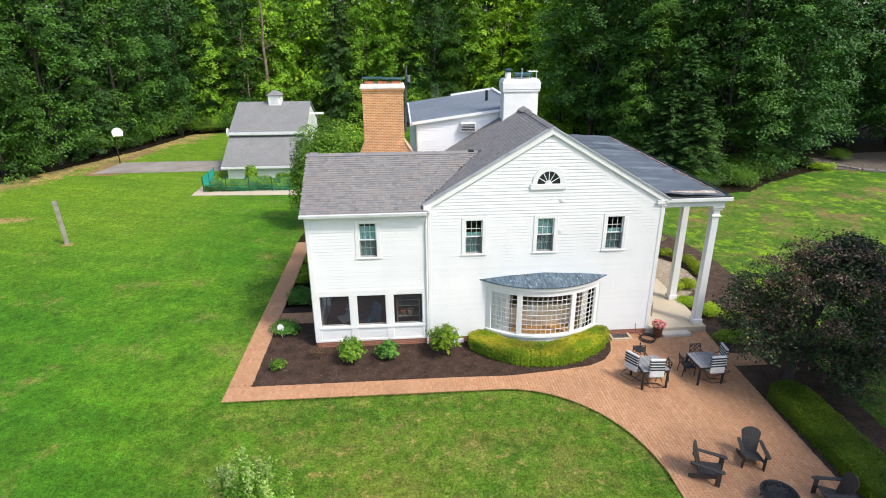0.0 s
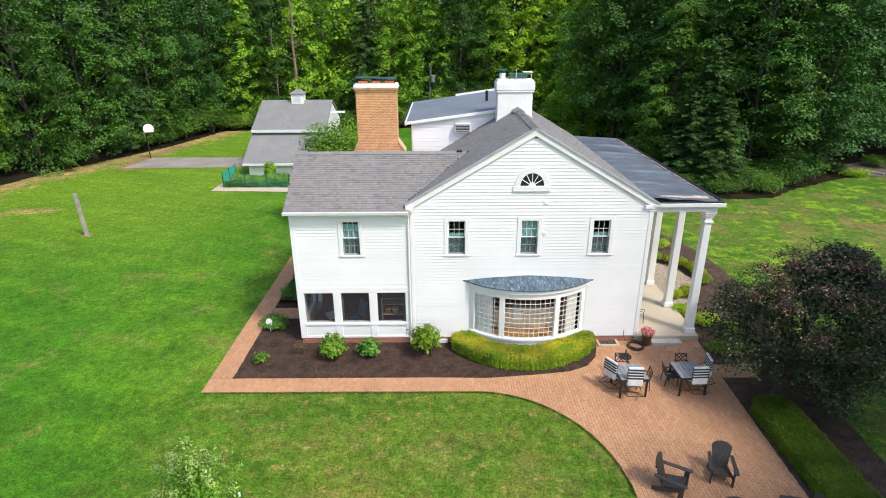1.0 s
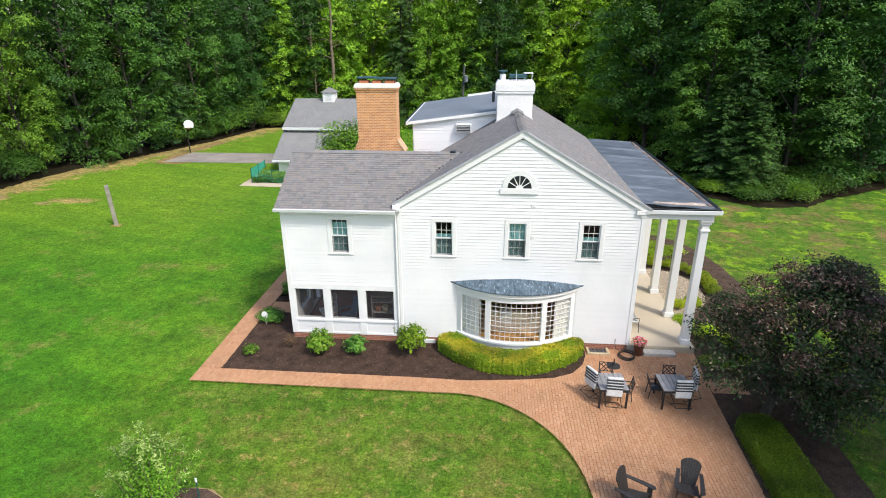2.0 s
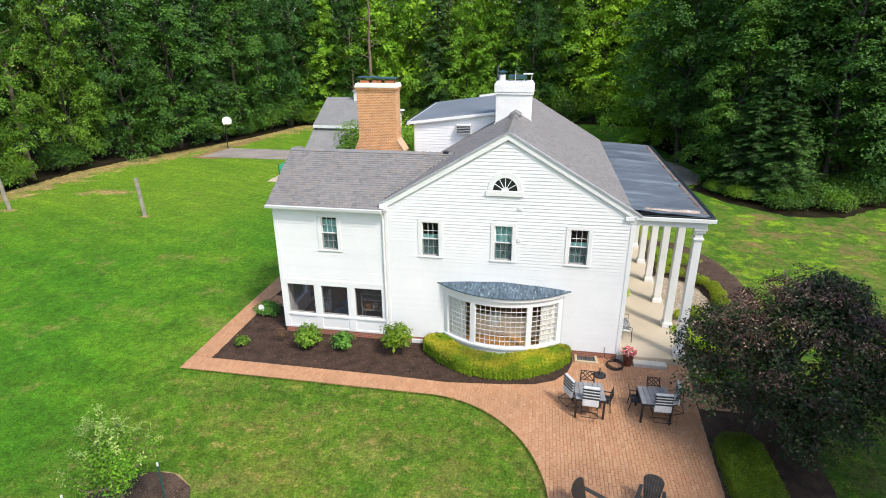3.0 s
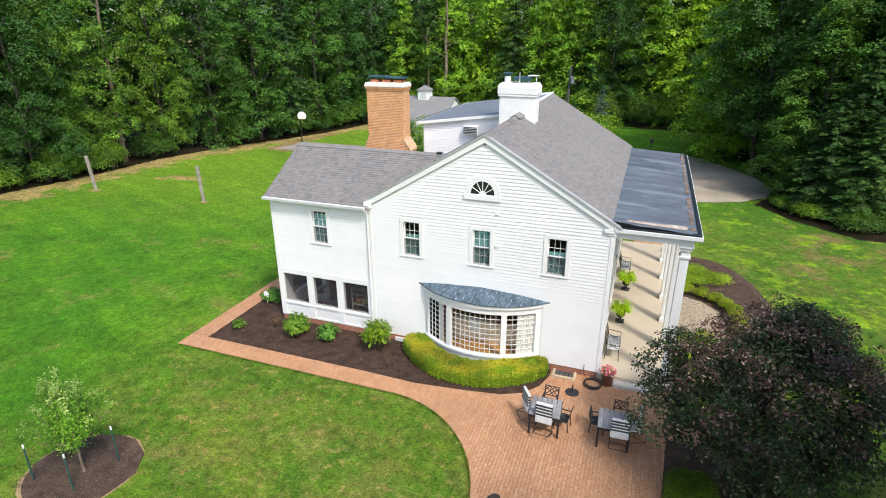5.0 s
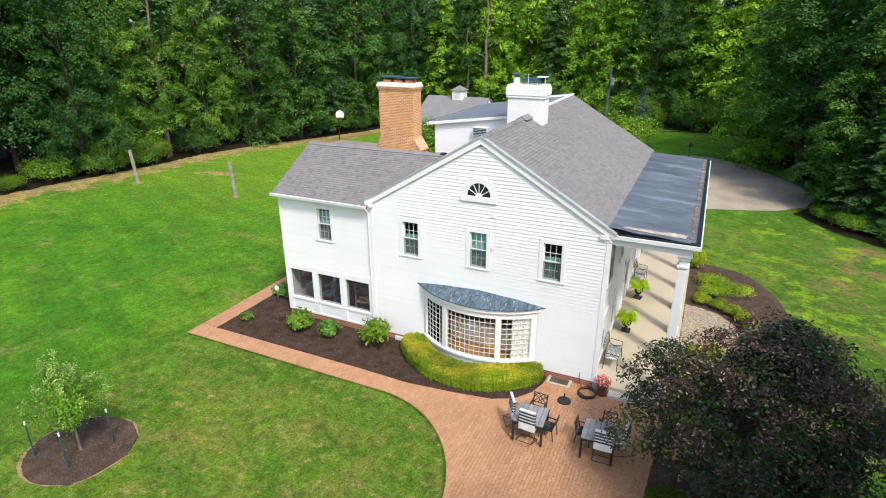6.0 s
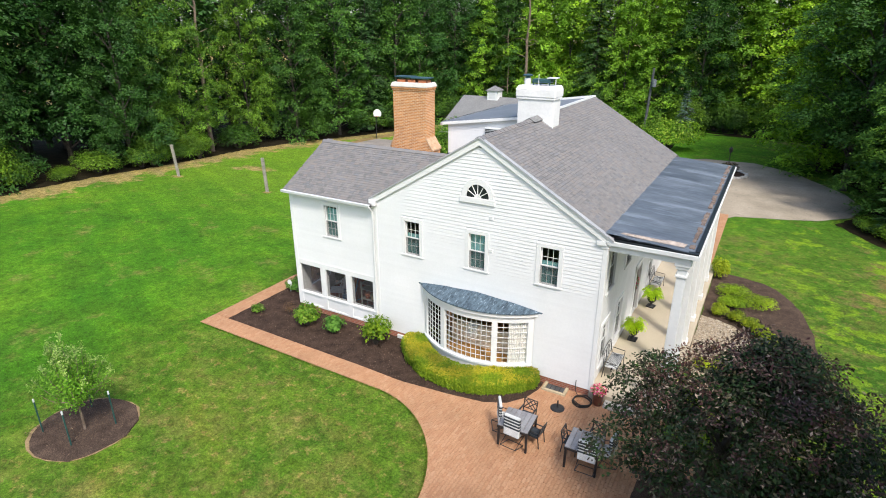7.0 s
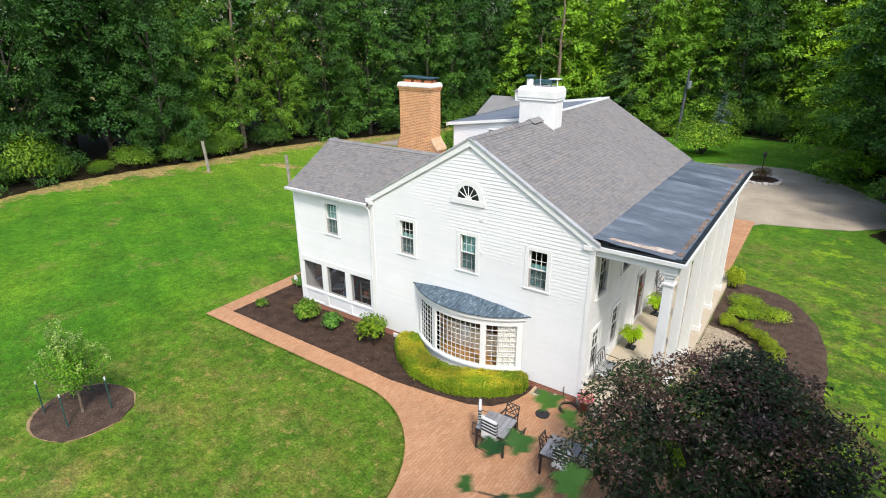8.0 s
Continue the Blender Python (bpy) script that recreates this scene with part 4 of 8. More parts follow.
def clapboards(wall, u0, u1, z0, z1, blocks, at, limits=None, start=0.2):
    z = z0
    while z < z1 - 0.02:
        h = min(CLAP, z1 - z)
        lo, hi = (u0, u1), (u0, u1)
        if limits:
            lo, hi = limits(z), limits(z + h)
            if hi[1] - hi[0] < 0.15:
                break
        cuts = sorted((b[0], b[1]) for b in blocks if b[2] < z + h - 0.03 and b[3] > z + 0.03)
        runs, x = [], lo[0]
        for a, b in cuts:
            if a > x + 0.02:
                runs.append((x, a))
            x = max(x, b)
        if lo[1] > x + 0.02:
            runs.append((x, lo[1]))
        for a, b in runs:
            ta, tb = (hi[0] if a == lo[0] else a), (hi[1] if b == lo[1] else b)
            key = (round(b - a, 3), round(ta - a, 3), round(tb - a, 3), round(h, 3))
            if key not in clap_cache:
                clap_cache[key] = clap_mesh(0, b - a, ta - a, tb - a, h)
            o = new("clapboard", clap_cache[key])
            o.parent = wall
            o.matrix_local = at(a, z)
        z += CLAP


CAS = 0.145
blocks_main = [(x - WIN_W / 2 - CAS, x + WIN_W / 2 + CAS, WZ - 0.05, WZ + WIN_H + CAS) for x in FRONT_WINS] + [(3.0, 7.5, 0.0, 2.72)]
for k in range(40, 60):
    zc = 0.28 + CLAP * (k + 0.5)
    if 6.16 < zc < 6.93:
        wide = 0.55 if zc < 6.4 else math.sqrt(max(0.01, 0.53 ** 2 - ((zc - 6.36) / 1.1) ** 2))
        blocks_main.append((5.2 - wide, 5.2 + wide, zc - 0.06, zc + 0.06))


def gable_limits(z):
    half = (RZ - 0.28 - z) / SL
    return (max(X0 + 0.12, RX - half), min(X1 - 0.05, RX + half))


clapboards(front_wall, X0 + 0.12, X1 - 0.05, 0.28, 8.2, blocks_main, lambda a, z: pose(a, FY, z), gable_limits)
clapboards(wing_wall, -3.36, X0 - 0.02, 2.44, 5.3, [(-1.33 - WIN_W / 2 - CAS, -1.33 + WIN_W / 2 + CAS, WZ - 0.05, WZ + WIN_H + CAS)], lambda a, z: pose(a, FY, z))
shed = part("wall_face", (lambda b: (prism(b, [(0.7, 24.985, 5.4), (4.5, 24.985, 5.4), (4.5, 24.985, 8.12), (0.7, 24.985, 7.64)], (0, 0.01, 0)), b)[1])(bmesh.new()), WHITE, house)
clapboards(shed, 0.72, 4.5, 5.9, 8.1, [], lambda a, z: pose(a, 24.98, z), lambda z: (0.72 if z < 7.5 else 0.72 + (z - 7.5) / 0.13, 4.5))


# trim
def trim_box(x0, x1, y0, y1, z0, z1, mat=None, name="trim", label=""):
    bm = bmesh.new()
    soft_box(bm, x0, x1, y0, y1, z0, z1, 0.008)
    return part(name, bm, mat or WHITE, house, label)


trim_box(X0, X0 + 0.12, FY - 0.03, FY + 0.01, 0.27, 5.66, name="corner_board")
trim_box(X1 - 0.05, X1 + 0.1, FY - 0.035, FY + 0.16, 0.27, 5.4, name="corner_board")
trim_box(X1 - 0.12, X1 + 0.12, FY - 0.06, FY + 0.16, 5.4, 5.62, name="pilaster_cap")
trim_box(-3.53, -3.36, FY - 0.03, FY + 0.05, 0.27, 5.4, name="corner_board")
trim_box(-3.36, X0, FY - 0.024, FY + 0.01, 5.28, 5.42, name="frieze_board")
# the panelled front of the screened porch
trim_box(-3.36, X0 - 0.02, FY - 0.03, FY + 0.01, 2.21, 2.44, name="porch_header")
trim_box(-3.36, X0 - 0.02, FY - 0.045, FY + 0.01, 0.83, 0.92, name="porch_sill")
trim_box(-3.36, X0 - 0.02, FY - 0.03, FY + 0.01, 0.27, 0.36, name="base_board")
for a, b in ((-3.36, -3.28), (-2.16, -1.88), (-0.79, -0.5), (0.6, X0 - 0.02)):
    trim_box(a, b, FY - 0.028, FY + 0.01, 0.34, 0.83, name="porch_stile")
    trim_box(a, b, FY - 0.03, FY + 0.02, 0.92, 2.21, name="porch_post")
for a, b in ((-3.28, -2.16), (-1.88, -0.79), (-0.5, 0.6)):
    bm = bmesh.new()
    for q in ((a, a + 0.018, 0.93, 2.21), (b - 0.018, b, 0.93, 2.21), (a, b, 0.93, 0.95), (a, b, 2.19, 2.21)):
        box(bm, q[0], q[1], FY + 0.012, FY + 0.03, q[2], q[3])
    fr = part("screen_frame", bm, WHITE, house, "white screen frame")
    bm = bmesh.new()
    box(bm, a + 0.018, b - 0.018, FY + 0.02, FY + 0.023, 0.95, 2.19)
    part("screen", bm, SCREEN, fr, "dark insect screen").visible_shadow = False
for a, b in ((19.7, 21.0), (22.5, 23.8)):
    bm = bmesh.new()
    box(bm, -3.42, -3.417, a, b, 0.92, 2.21)
    part("screen", bm, SCREEN, house, "dark insect screen").visible_shadow = False

# rakes along the gable, their grey metal edge, and the eave returns
for s, x_low in ((-1, X0 - 0.16), (1, X1 + 0.26)):
    d = Vector((x_low - RX, 0, roof_z(x_low) - RZ))
    n = Vector((-d.z, 0, d.x)).normalized()
    if n.z < 0:
        n = -n
    for name, y0, thick, top, wide, mat in (("rake_board", FY - 0.085, 0.09, -0.03, 0.19, WHITE), ("bed_moulding", FY - 0.045, 0.045, -0.2, 0.05, PALE_TRIM), ("drip_edge", FY - 0.125, 0.17, 0.02, 0.05, DRIP)):
        bm = bmesh.new()
        a, b = Vector((RX, y0, RZ)) + n * top, Vector((RX, y0, RZ)) + d + n * top
        drop = -n * wide
        a2 = a + drop
        a2.x, a2.z = RX, (a + drop).z + (RX - (a + drop).x) * (d.z / d.x)
        a1 = Vector((RX, y0, a.z + (RX - a.x) * (d.z / d.x)))
        prism(bm, [a1, b, b + drop, a2], (0, thick, 0))
        part(name, bm, mat, house, "grey metal edge" if mat is DRIP else "white rake trim")
trim_box(X0 - 0.14, X0 + 0.14, FY - 0.16, FY, 5.45, 5.68, name="eave_return")
trim_box(X1 - 0.26, X1 + 0.06, FY - 0.1, FY + 0.02, 5.5, 5.64, name="eave_return")

# wing eave: fascia, gutter, downspouts
trim_box(-3.62, X0 - 0.02, FY - 0.20, FY - 0.02, 5.36, 5.46, name="fascia")
bm = bmesh.new()
prism(bm, [(-3.66, FY - 0.22, 5.50), (-3.66, FY - 0.35, 5.50), (-3.66, FY - 0.33, 5.40), (-3.66, FY - 0.22, 5.38)], (X0 - 0.02 + 3.66, 0, 0))
part("gutter", bm, PALE_TRIM, house, "white metal gutter")
bm = bmesh.new()
tube(bm, [(X0 - 0.06, FY - 0.28, 5.42), (X0 - 0.06, FY - 0.10, 5.2), (X0 - 0.06, FY - 0.06, 5.0), (X0 - 0.06, FY - 0.06, 0.3), (X0 - 0.06, FY - 0.2, 0.1)], 0.04, 8)
part("downspout", bm, PALE_TRIM, house, "white downspout")
bm = bmesh.new()
tube(bm, [(-3.58, FY + 0.25, 5.4), (-3.56, FY + 0.25, 5.2), (-3.56, FY + 0.25, 0.2)], 0.04, 8)
part("downspout", bm, PALE_TRIM, house, "white downspout")

# windows
def sash_window(w, h, curtain, sill=True, name="window"):
    """A double-hung window on the plane y = 0, facing -y, with its opening's lower middle at the origin."""
    bm = bmesh.new()
    c = CAS
    for q in ((-w / 2 - c, -w / 2, 0, h), (w / 2, w / 2 + c, 0, h), (-w / 2 - c, w / 2 + c, h, h + c)):
        soft_box(bm, q[0], q[1], -0.04, 0.02, q[2], q[3], 0.008)
    win = part(name, bm, WHITE, house, "white-cased double-hung window with teal curtains")
    bm = bmesh.new()
    soft_box(bm, -w / 2 - c - 0.02, w / 2 + c + 0.02, -0.06, 0.03, -0.06, 0.0, 0.008)
    part("sill", bm, WHITE, win)
    for k, (z0, z1, y) in enumerate(((0.0, h / 2 + 0.02, 0.075), (h / 2 - 0.02, h, 0.045))):
        bm = bmesh.new()
        r = 0.035
        for q in ((-w / 2, -w / 2 + r, z0, z1), (w / 2 - r, w / 2, z0, z1), (-w / 2 + r, w / 2 - r, z0, z0 + r), (-w / 2 + r, w / 2 - r, z1 - r, z1)):
            box(bm, q[0], q[1], y, y + 0.028, q[2], q[3])
        for i in (1, 2):
            x = -w / 2 + r + (w - 2 * r) * i / 3
            box(bm, x - 0.0065, x + 0.0065, y + 0.004, y + 0.022, z0 + r, z1 - r)
        zm = (z0 + z1) / 2
        box(bm, -w / 2 + r, w / 2 - r, y + 0.005, y + 0.021, zm - 0.0065, zm + 0.0065)
        part("sash", bm, WHITE, win)
        bm = bmesh.new()
        box(bm, -w / 2 + r, w / 2 - r, y + 0.012, y + 0.015, z0 + r, z1 - r)
        part("pane", bm, GLASS, win).visible_shadow = False
    bm = bmesh.new()
    box(bm, -w / 2, w / 2, 0.030, 0.032, 0.0, h / 2)
    part("half_screen", bm, SCREEN, win, "dark insect screen over the lower sash").visible_shadow = False
    bm = bmesh.new()
    tops = {"low": [(-w / 2, w / 2, 0.0, h * 0.62)], "tall": [(-w / 2, w / 2, 0.0, h)], "most": [(-w / 2, w / 2, 0.0, h * 0.9)]}[curtain]
    for a, b, z0, z1 in tops:
        n = 28
        bot = [bm.verts.new((a + (b - a) * i / n, 0.16 + 0.018 * math.sin(i * 1.9) + 0.006 * math.sin(i * 5.1), z0)) for i in range(n + 1)]
        top = [bm.verts.new((a + (b - a) * i / n, 0.16 + 0.012 * math.sin(i * 1.9 + 0.3), z1 - 0.02 * abs(math.sin(i * 0.9)))) for i in range(n + 1)]
        for i in range(n):
            bm.faces.new((bot[i], bot[i + 1], top[i + 1], top[i]))
    part("curtain", bm, CURTAIN, win, "teal and white gathered curtain", smooth=True)
    return win


low = sash_window(WIN_W, WIN_H, "low")
low.matrix_local = pose(FRONT_WINS[0], FY, WZ)
copy_thing(low, pose(FRONT_WINS[2], FY, WZ))
tall = sash_window(WIN_W, WIN_H, "tall")
tall.matrix_local = pose(FRONT_WINS[1], FY, WZ)
split = sash_window(WIN_W, WIN_H, "most")
split.matrix_local = pose(-1.33, FY, WZ)
side = sash_window(0.8, 1.5, "low")
side.matrix_local = pose(X1, side_wins[0][0], side_wins[0][1] - 0.75, 0, 0, 90)
for y, z in side_wins[1:]:
    copy_thing(side, pose(X1, y, z - 0.75, 0, 0, 90))

# front door under the porch
bm = bmesh.new()
for q in ((24.75, 24.95, 0.3, 2.6), (25.95, 26.15, 0.3, 2.6), (24.75, 26.15, 2.45, 2.7)):
    soft_box(bm, X1 - 0.02, X1 + 0.05, q[0], q[1], q[2], q[3], 0.01)
door = part("door", bm, WHITE, house, "dark panelled front door in a white surround")
bm = bmesh.new()
soft_box(bm, X1 - 0.14, X1 - 0.08, 24.95, 25.95, 0.32, 2.45, 0.01)
for z0, z1 in ((0.45, 1.0), (1.1, 1.7), (1.8, 2.3)):
    for y0 in (25.05, 25.5):
        soft_box(bm, X1 - 0.085, X1 - 0.065, y0, y0 + 0.35, z0, z1, 0.01)
part("door_leaf", bm, DOOR_PAINT, door, "dark red-brown door leaf")
bm = bmesh.new()
lathe(bm, [(0.02, 0), (0.035, 0.02), (0.035, 0.04), (0.015, 0.055)], 12, (X1 - 0.05, 25.86, 1.25))
part("door_handle", bm, IRON, door)

# fan window in the gable
fan = part("fan_window", (lambda b: b)(bmesh.new()), WHITE, house, "white half-round fan window")
bm = bmesh.new()
n = 24
outer, inner, oy = [], [], FY - 0.06
for i in range(n + 1):
    a = math.pi * i / n
    for lst, r in ((outer, 0.60), (inner, 0.42)):
        lst.append((5.2 + r * math.cos(a), 6.36 + r * 1.1 * math.sin(a)))
fv = [[bm.verts.new((x, y, z)) for x, z in lst] for lst in (outer, inner) for y in (oy, FY + 0.01)]
for i in range(n):
    bm.faces.new((fv[0][i], fv[0][i + 1], fv[2][i + 1], fv[2][i]))
    bm.faces.new((fv[0][i], fv[1][i], fv[1][i + 1], fv[0][i + 1]))
    bm.faces.new((fv[2][i], fv[2][i + 1], fv[3][i + 1], fv[3][i]))
part("casing", bm, WHITE, fan)
bm = bmesh.new()
soft_box(bm, 5.2 - 0.67, 5.2 + 0.64, FY - 0.075, FY + 0.01, 6.16, 6.36, 0.01)
part("sill", bm, WHITE, fan)
bm = bmesh.new()
prism(bm, [(5.2 + 0.44 * math.cos(math.pi * i / n), FY - 0.03, 6.36 + 0.48 * math.sin(math.pi * i / n)) for i in range(n + 1)], (0, 0.004, 0))
part("pane", bm, DARK_METAL, fan, "dark glass")
for i in range(1, 6):
    a = math.pi * i / 6
    bm = bmesh.new()
    tube(bm, [(5.2, FY - 0.035, 6.36), (5.2 + 0.43 * math.cos(a), FY - 0.035, 6.36 + 0.47 * math.sin(a))], 0.014, 6)
    part("glazing_bar", bm, WHITE, fan)
bm = bmesh.new()
prism(bm, [(5.2 + 0.13 * math.cos(math.pi * i / 10), FY - 0.045, 6.36 + 0.13 * math.sin(math.pi * i / 10)) for i in range(11)], (0, 0.02, 0))
part("hub", bm, WHITE, fan)
for x, z in ((5.73, 5.74), (5.74, 4.57)):
    trim_box(x - 0.07, x + 0.07, FY - 0.05, FY, z - 0.06, z + 0.06, SIDING, "wall_vent", "small white wall vent")

# ---- bow window ----
BR, BX, BY = 3.27, 5.25, 18.25 + 3.27
bow = part("bow_window", bmesh.new(), WHITE, house, "curved white bow window with many small panes")


def bow_pt(deg, r=BR):
    return (BX + r * math.sin(radians(deg)), BY - r * math.cos(radians(deg)))


def bow_band(name, d0, d1, r0, r1, z0, z1, mat=WHITE, label=""):
    bm = bmesh.new()
    n = max(2, int(abs(d1 - d0) / 2.5))
    rows = []
    for r, z in ((r1, z0), (r1, z1), (r0, z1), (r0, z0)):
        rows.append([bm.verts.new((*bow_pt(d0 + (d1 - d0) * i / n, r), z)) for i in range(n + 1)])
    for k in range(4):
        a, b = rows[k], rows[(k + 1) % 4]
        for i in range(n):
            bm.faces.new((a[i], a[i + 1], b[i + 1], b[i]))
    bm.faces.new([r[0] for r in rows])
    bm.faces.new([r[-1] for r in rows][::-1])
    return part(name, bm, mat, bow, label)


HALF, MID = 42.0, 18.4
bow_band("apron", -HALF, HALF, BR - 0.12, BR, 0.15, 0.56)
bow_band("sill", -HALF, HALF, BR - 0.14, BR + 0.06, 0.56, 0.64)
bow_band("header", -HALF, HALF, BR - 0.12, BR + 0.01, 2.28, 2.52)
bow_band("cornice", -HALF - 2, HALF + 2, BR - 0.05, BR + 0.09, 2.52, 2.66)
for a, b in ((-HALF, -HALF + 3.4), (-MID - 1.7, -MID + 1.7), (MID - 1.7, MID + 1.7), (HALF - 3.4, HALF)):
    bow_band("mullion", a, b, BR - 0.12, BR + 0.015, 0.64, 2.28)
bow_band("ceiling", -HALF, HALF, 0.9, BR - 0.13, 2.5, 2.52, ROOM)
bow_band("seat", -HALF, HALF, 1.9, BR - 0.13, 0.34, 0.5, OAK, "warm wooden window seat")
ROWS_P, GL0, GL1 = 8, 0.66, 2.27
pane_cache = {}
for d0, d1, cols in ((-HALF + 3.4, -MID - 1.7, 5), (-MID + 1.7, MID - 1.7, 10), (MID + 1.7, HALF - 3.4, 5)):
    for k in range(ROWS_P + 1):
        z = GL0 + (GL1 - GL0) * k / ROWS_P
        bow_band("glazing_bar", d0, d1, BR - 0.067, BR - 0.043, z - 0.0075, z + 0.0075)
    for i in range(cols + 1):
        d = d0 + (d1 - d0) * i / cols
        x, y = bow_pt(d, BR - 0.055)
        bm = bmesh.new()
        box(bm, -0.0075, 0.0075, -0.012, 0.012, GL0, GL1, pose(x, y, 0, 0, 0, d))
        part("glazing_bar", bm, WHITE, bow)
    wide = (BR - 0.055) * radians((d1 - d0) / cols) - 0.02
    key = round(wide, 3)
    if key not in pane_cache:
        bm = bmesh.new()
        box(bm, -wide / 2, wide / 2, -0.002, 0.002, 0.0, (GL1 - GL0) / ROWS_P - 0.02)
        pane_cache[key] = finish("pane", bm, GLASS)
    for i in range(cols):
        for k in range(ROWS_P):
            d = d0 + (d1 - d0) * (i + 0.5) / cols
            o = new("pane", pane_cache[key])
            o.parent = bow
            o.visible_shadow = False
            o.matrix_local = pose(*bow_pt(d, BR - 0.055), GL0 + (GL1 - GL0) * k / ROWS_P + 0.01, 0, 0, d)
# blue metal roof of the bow, a low half cone
bm = bmesh.new()
n = 30
edge, back, low_e = [], [], []
for i in range(n + 1):
    u = -1 + 2 * i / n
    ang = u * 47.2
    x, y = bow_pt(ang, BR + 0.14)
    edge.append(bm.verts.new((x, min(y, FY - 0.002), 2.70)))
    low_e.append(bm.verts.new((x, min(y, FY - 0.002), 2.655)))
    back.append(bm.verts.new((x, FY - 0.001, 2.71 + 0.19 * (1 - abs(u) ** 1.2))))
for i in range(n):
    bm.faces.new((edge[i], edge[i + 1], back[i + 1], back[i]))
    bm.faces.new((low_e[i], low_e[i + 1], edge[i + 1], edge[i]))
    bm.faces.new((low_e[i + 1], low_e[i], back[i], back[i + 1]))
part("bow_roof", bm, COPPER, house, "low curved roof of weathered blue-grey metal", smooth=False)


def curtain_arc(d0, d1, r, z0, z1):
    bm = bmesh.new()
    n = 40
    lo = [bm.verts.new((*bow_pt(d0 + (d1 - d0) * i / n, r + 0.03 * math.sin(i * 1.7)), z0)) for i in range(n + 1)]
    hi = [bm.verts.new((*bow_pt(d0 + (d1 - d0) * i / n, r + 0.02 * math.sin(i * 1.7 + 0.4)), z1)) for i in range(n + 1)]
    for i in range(n):
        bm.faces.new((lo[i], lo[i + 1], hi[i + 1], hi[i]))
    return bm


part("curtain", curtain_arc(-HALF + 3, -MID - 7.0, BR - 0.125, 0.62, 2.4), SHEER, bow, "white sheer curtain", True)
part("curtain", curtain_arc(MID + 8.5, HALF - 3, BR - 0.125, 0.62, 2.4), SHEER, bow, "white sheer curtain", True)


# ---- roofs ----
def slab(name, quad, thick, mat, label=""):
    bm = bmesh.new()
    q = [Vector(p) for p in quad]
    n = (q[1] - q[0]).cross(q[2] - q[0]).normalized()
    if n.z < 0:
        n = -n
    prism(bm, [p - n * 0.012 for p in q], -n * thick)
    return part(name, bm, mat, house, label)


def shingle_field(roof, o, u, v, ulen, vlen, keep=None, pick=None, seed=1):
    """Courses of lapped shingles on a slope: o at the eave, u along it, v up it."""
    rng = random.Random(seed)
    o, u, v = Vector(o), Vector(u).normalized(), Vector(v).normalized()
    n = u.cross(v).normalized()
    if n.z < 0:
        n = -n
    ex = 0.118
    singles, rest = [], []
    r = 0
    while r * ex < vlen - 0.02:
        x = -rng.uniform(0, 0.3)
        while x < ulen:
            w = rng.choice((0.10, 0.13, 0.15, 0.18, 0.22))
            a, b = max(0, x), min(ulen, x + w)
            if b - a > 0.05:
                mid = o + u * ((a + b) / 2) + v * (r * ex)
                if keep is None or keep(mid):
                    (singles if pick and len(singles) < 250 and pick(mid) and b - a == w else rest).append((a, b, r * ex, rng.uniform(0.008, 0.016)))
            x += w
        r += 1
    V, F = [], []
    for k, (a, b, h, t) in enumerate(rest):
        top = min(h + ex * 1.25, vlen + 0.03)
        p = [o + u * (a + 0.002) + v * h, o + u * (b - 0.002) + v * h, o + u * (b - 0.002) + v * top, o + u * (a + 0.002) + v * top]
        V += [p[0] - n * 0.01, p[1] - n * 0.01, p[0] + n * t, p[1] + n * t, p[2] - n * 0.002, p[3] - n * 0.002]
        F += [(6 * k, 6 * k + 1, 6 * k + 3, 6 * k + 2), (6 * k + 2, 6 * k + 3, 6 * k + 4, 6 * k + 5)]
    me = fast_mesh("shingles", np.array([tuple(p) for p in V]), np.array(F), SHINGLE_ALL)
    ob = part("shingles", me, None, roof, "weathered grey-brown asphalt shingles")
    tagged(ob, kind="stuff")
    turn = Matrix((u, v, n)).transposed().to_4x4()
    cache = {}
    for a, b, h, t in singles:
        w = round(b - a, 2)
        if w not in cache:
            bm = bmesh.new()
            q = [bm.verts.new(c) for c in ((0.002, 0, -0.01), (w - 0.002, 0, -0.01), (w - 0.002, 0, 0.012), (0.002, 0, 0.012), (w - 0.002, ex * 1.25, -0.002), (0.002, ex * 1.25, -0.002))]
            bm.faces.new((q[0], q[1], q[2], q[3]))
            bm.faces.new((q[3], q[2], q[4], q[5]))
            bm.faces.new((q[0], q[3], q[5]))
            bm.faces.new((q[1], q[4], q[2]))
            me = bpy.data.meshes.new("shingle")
            bm.to_mesh(me)
            bm.free()
            me.materials.append(SHINGLE)
            cache[w] = me
        s = new("shingle", cache[w])
        s.parent = roof
        s.matrix_local = Matrix.Translation(o + u * a + v * h) @ turn


YE, YB = FY - 0.10, 32.15
slab("roof", [(X0, FY + 0.25, 5.46 + 0.53 * 0.6045), (3.0, FY + 0.25, 5.46 + 0.53 * 0.6045), (3.0, 21.6, 7.08), (X0, 21.6, 7.08)], 0.1, UNDERLAY)
wing_roof = slab("roof", [(-3.66, FY - 0.28, 5.46), (X0 - 0.02, FY - 0.28, 5.46), (X0 - 0.02, 21.6, 7.08), (-3.66, 21.6, 7.08)], 0.1, UNDERLAY, "grey-brown shingled wing roof")
slab("roof", [(-3.66, 24.3, 5.46), (3.0, 24.3, 5.46), (3.0, 21.6, 7.08), (-3.66, 21.6, 7.08)], 0.1, SHINGLE_FAR)
xl, xr = X0 - 0.18, 9.5
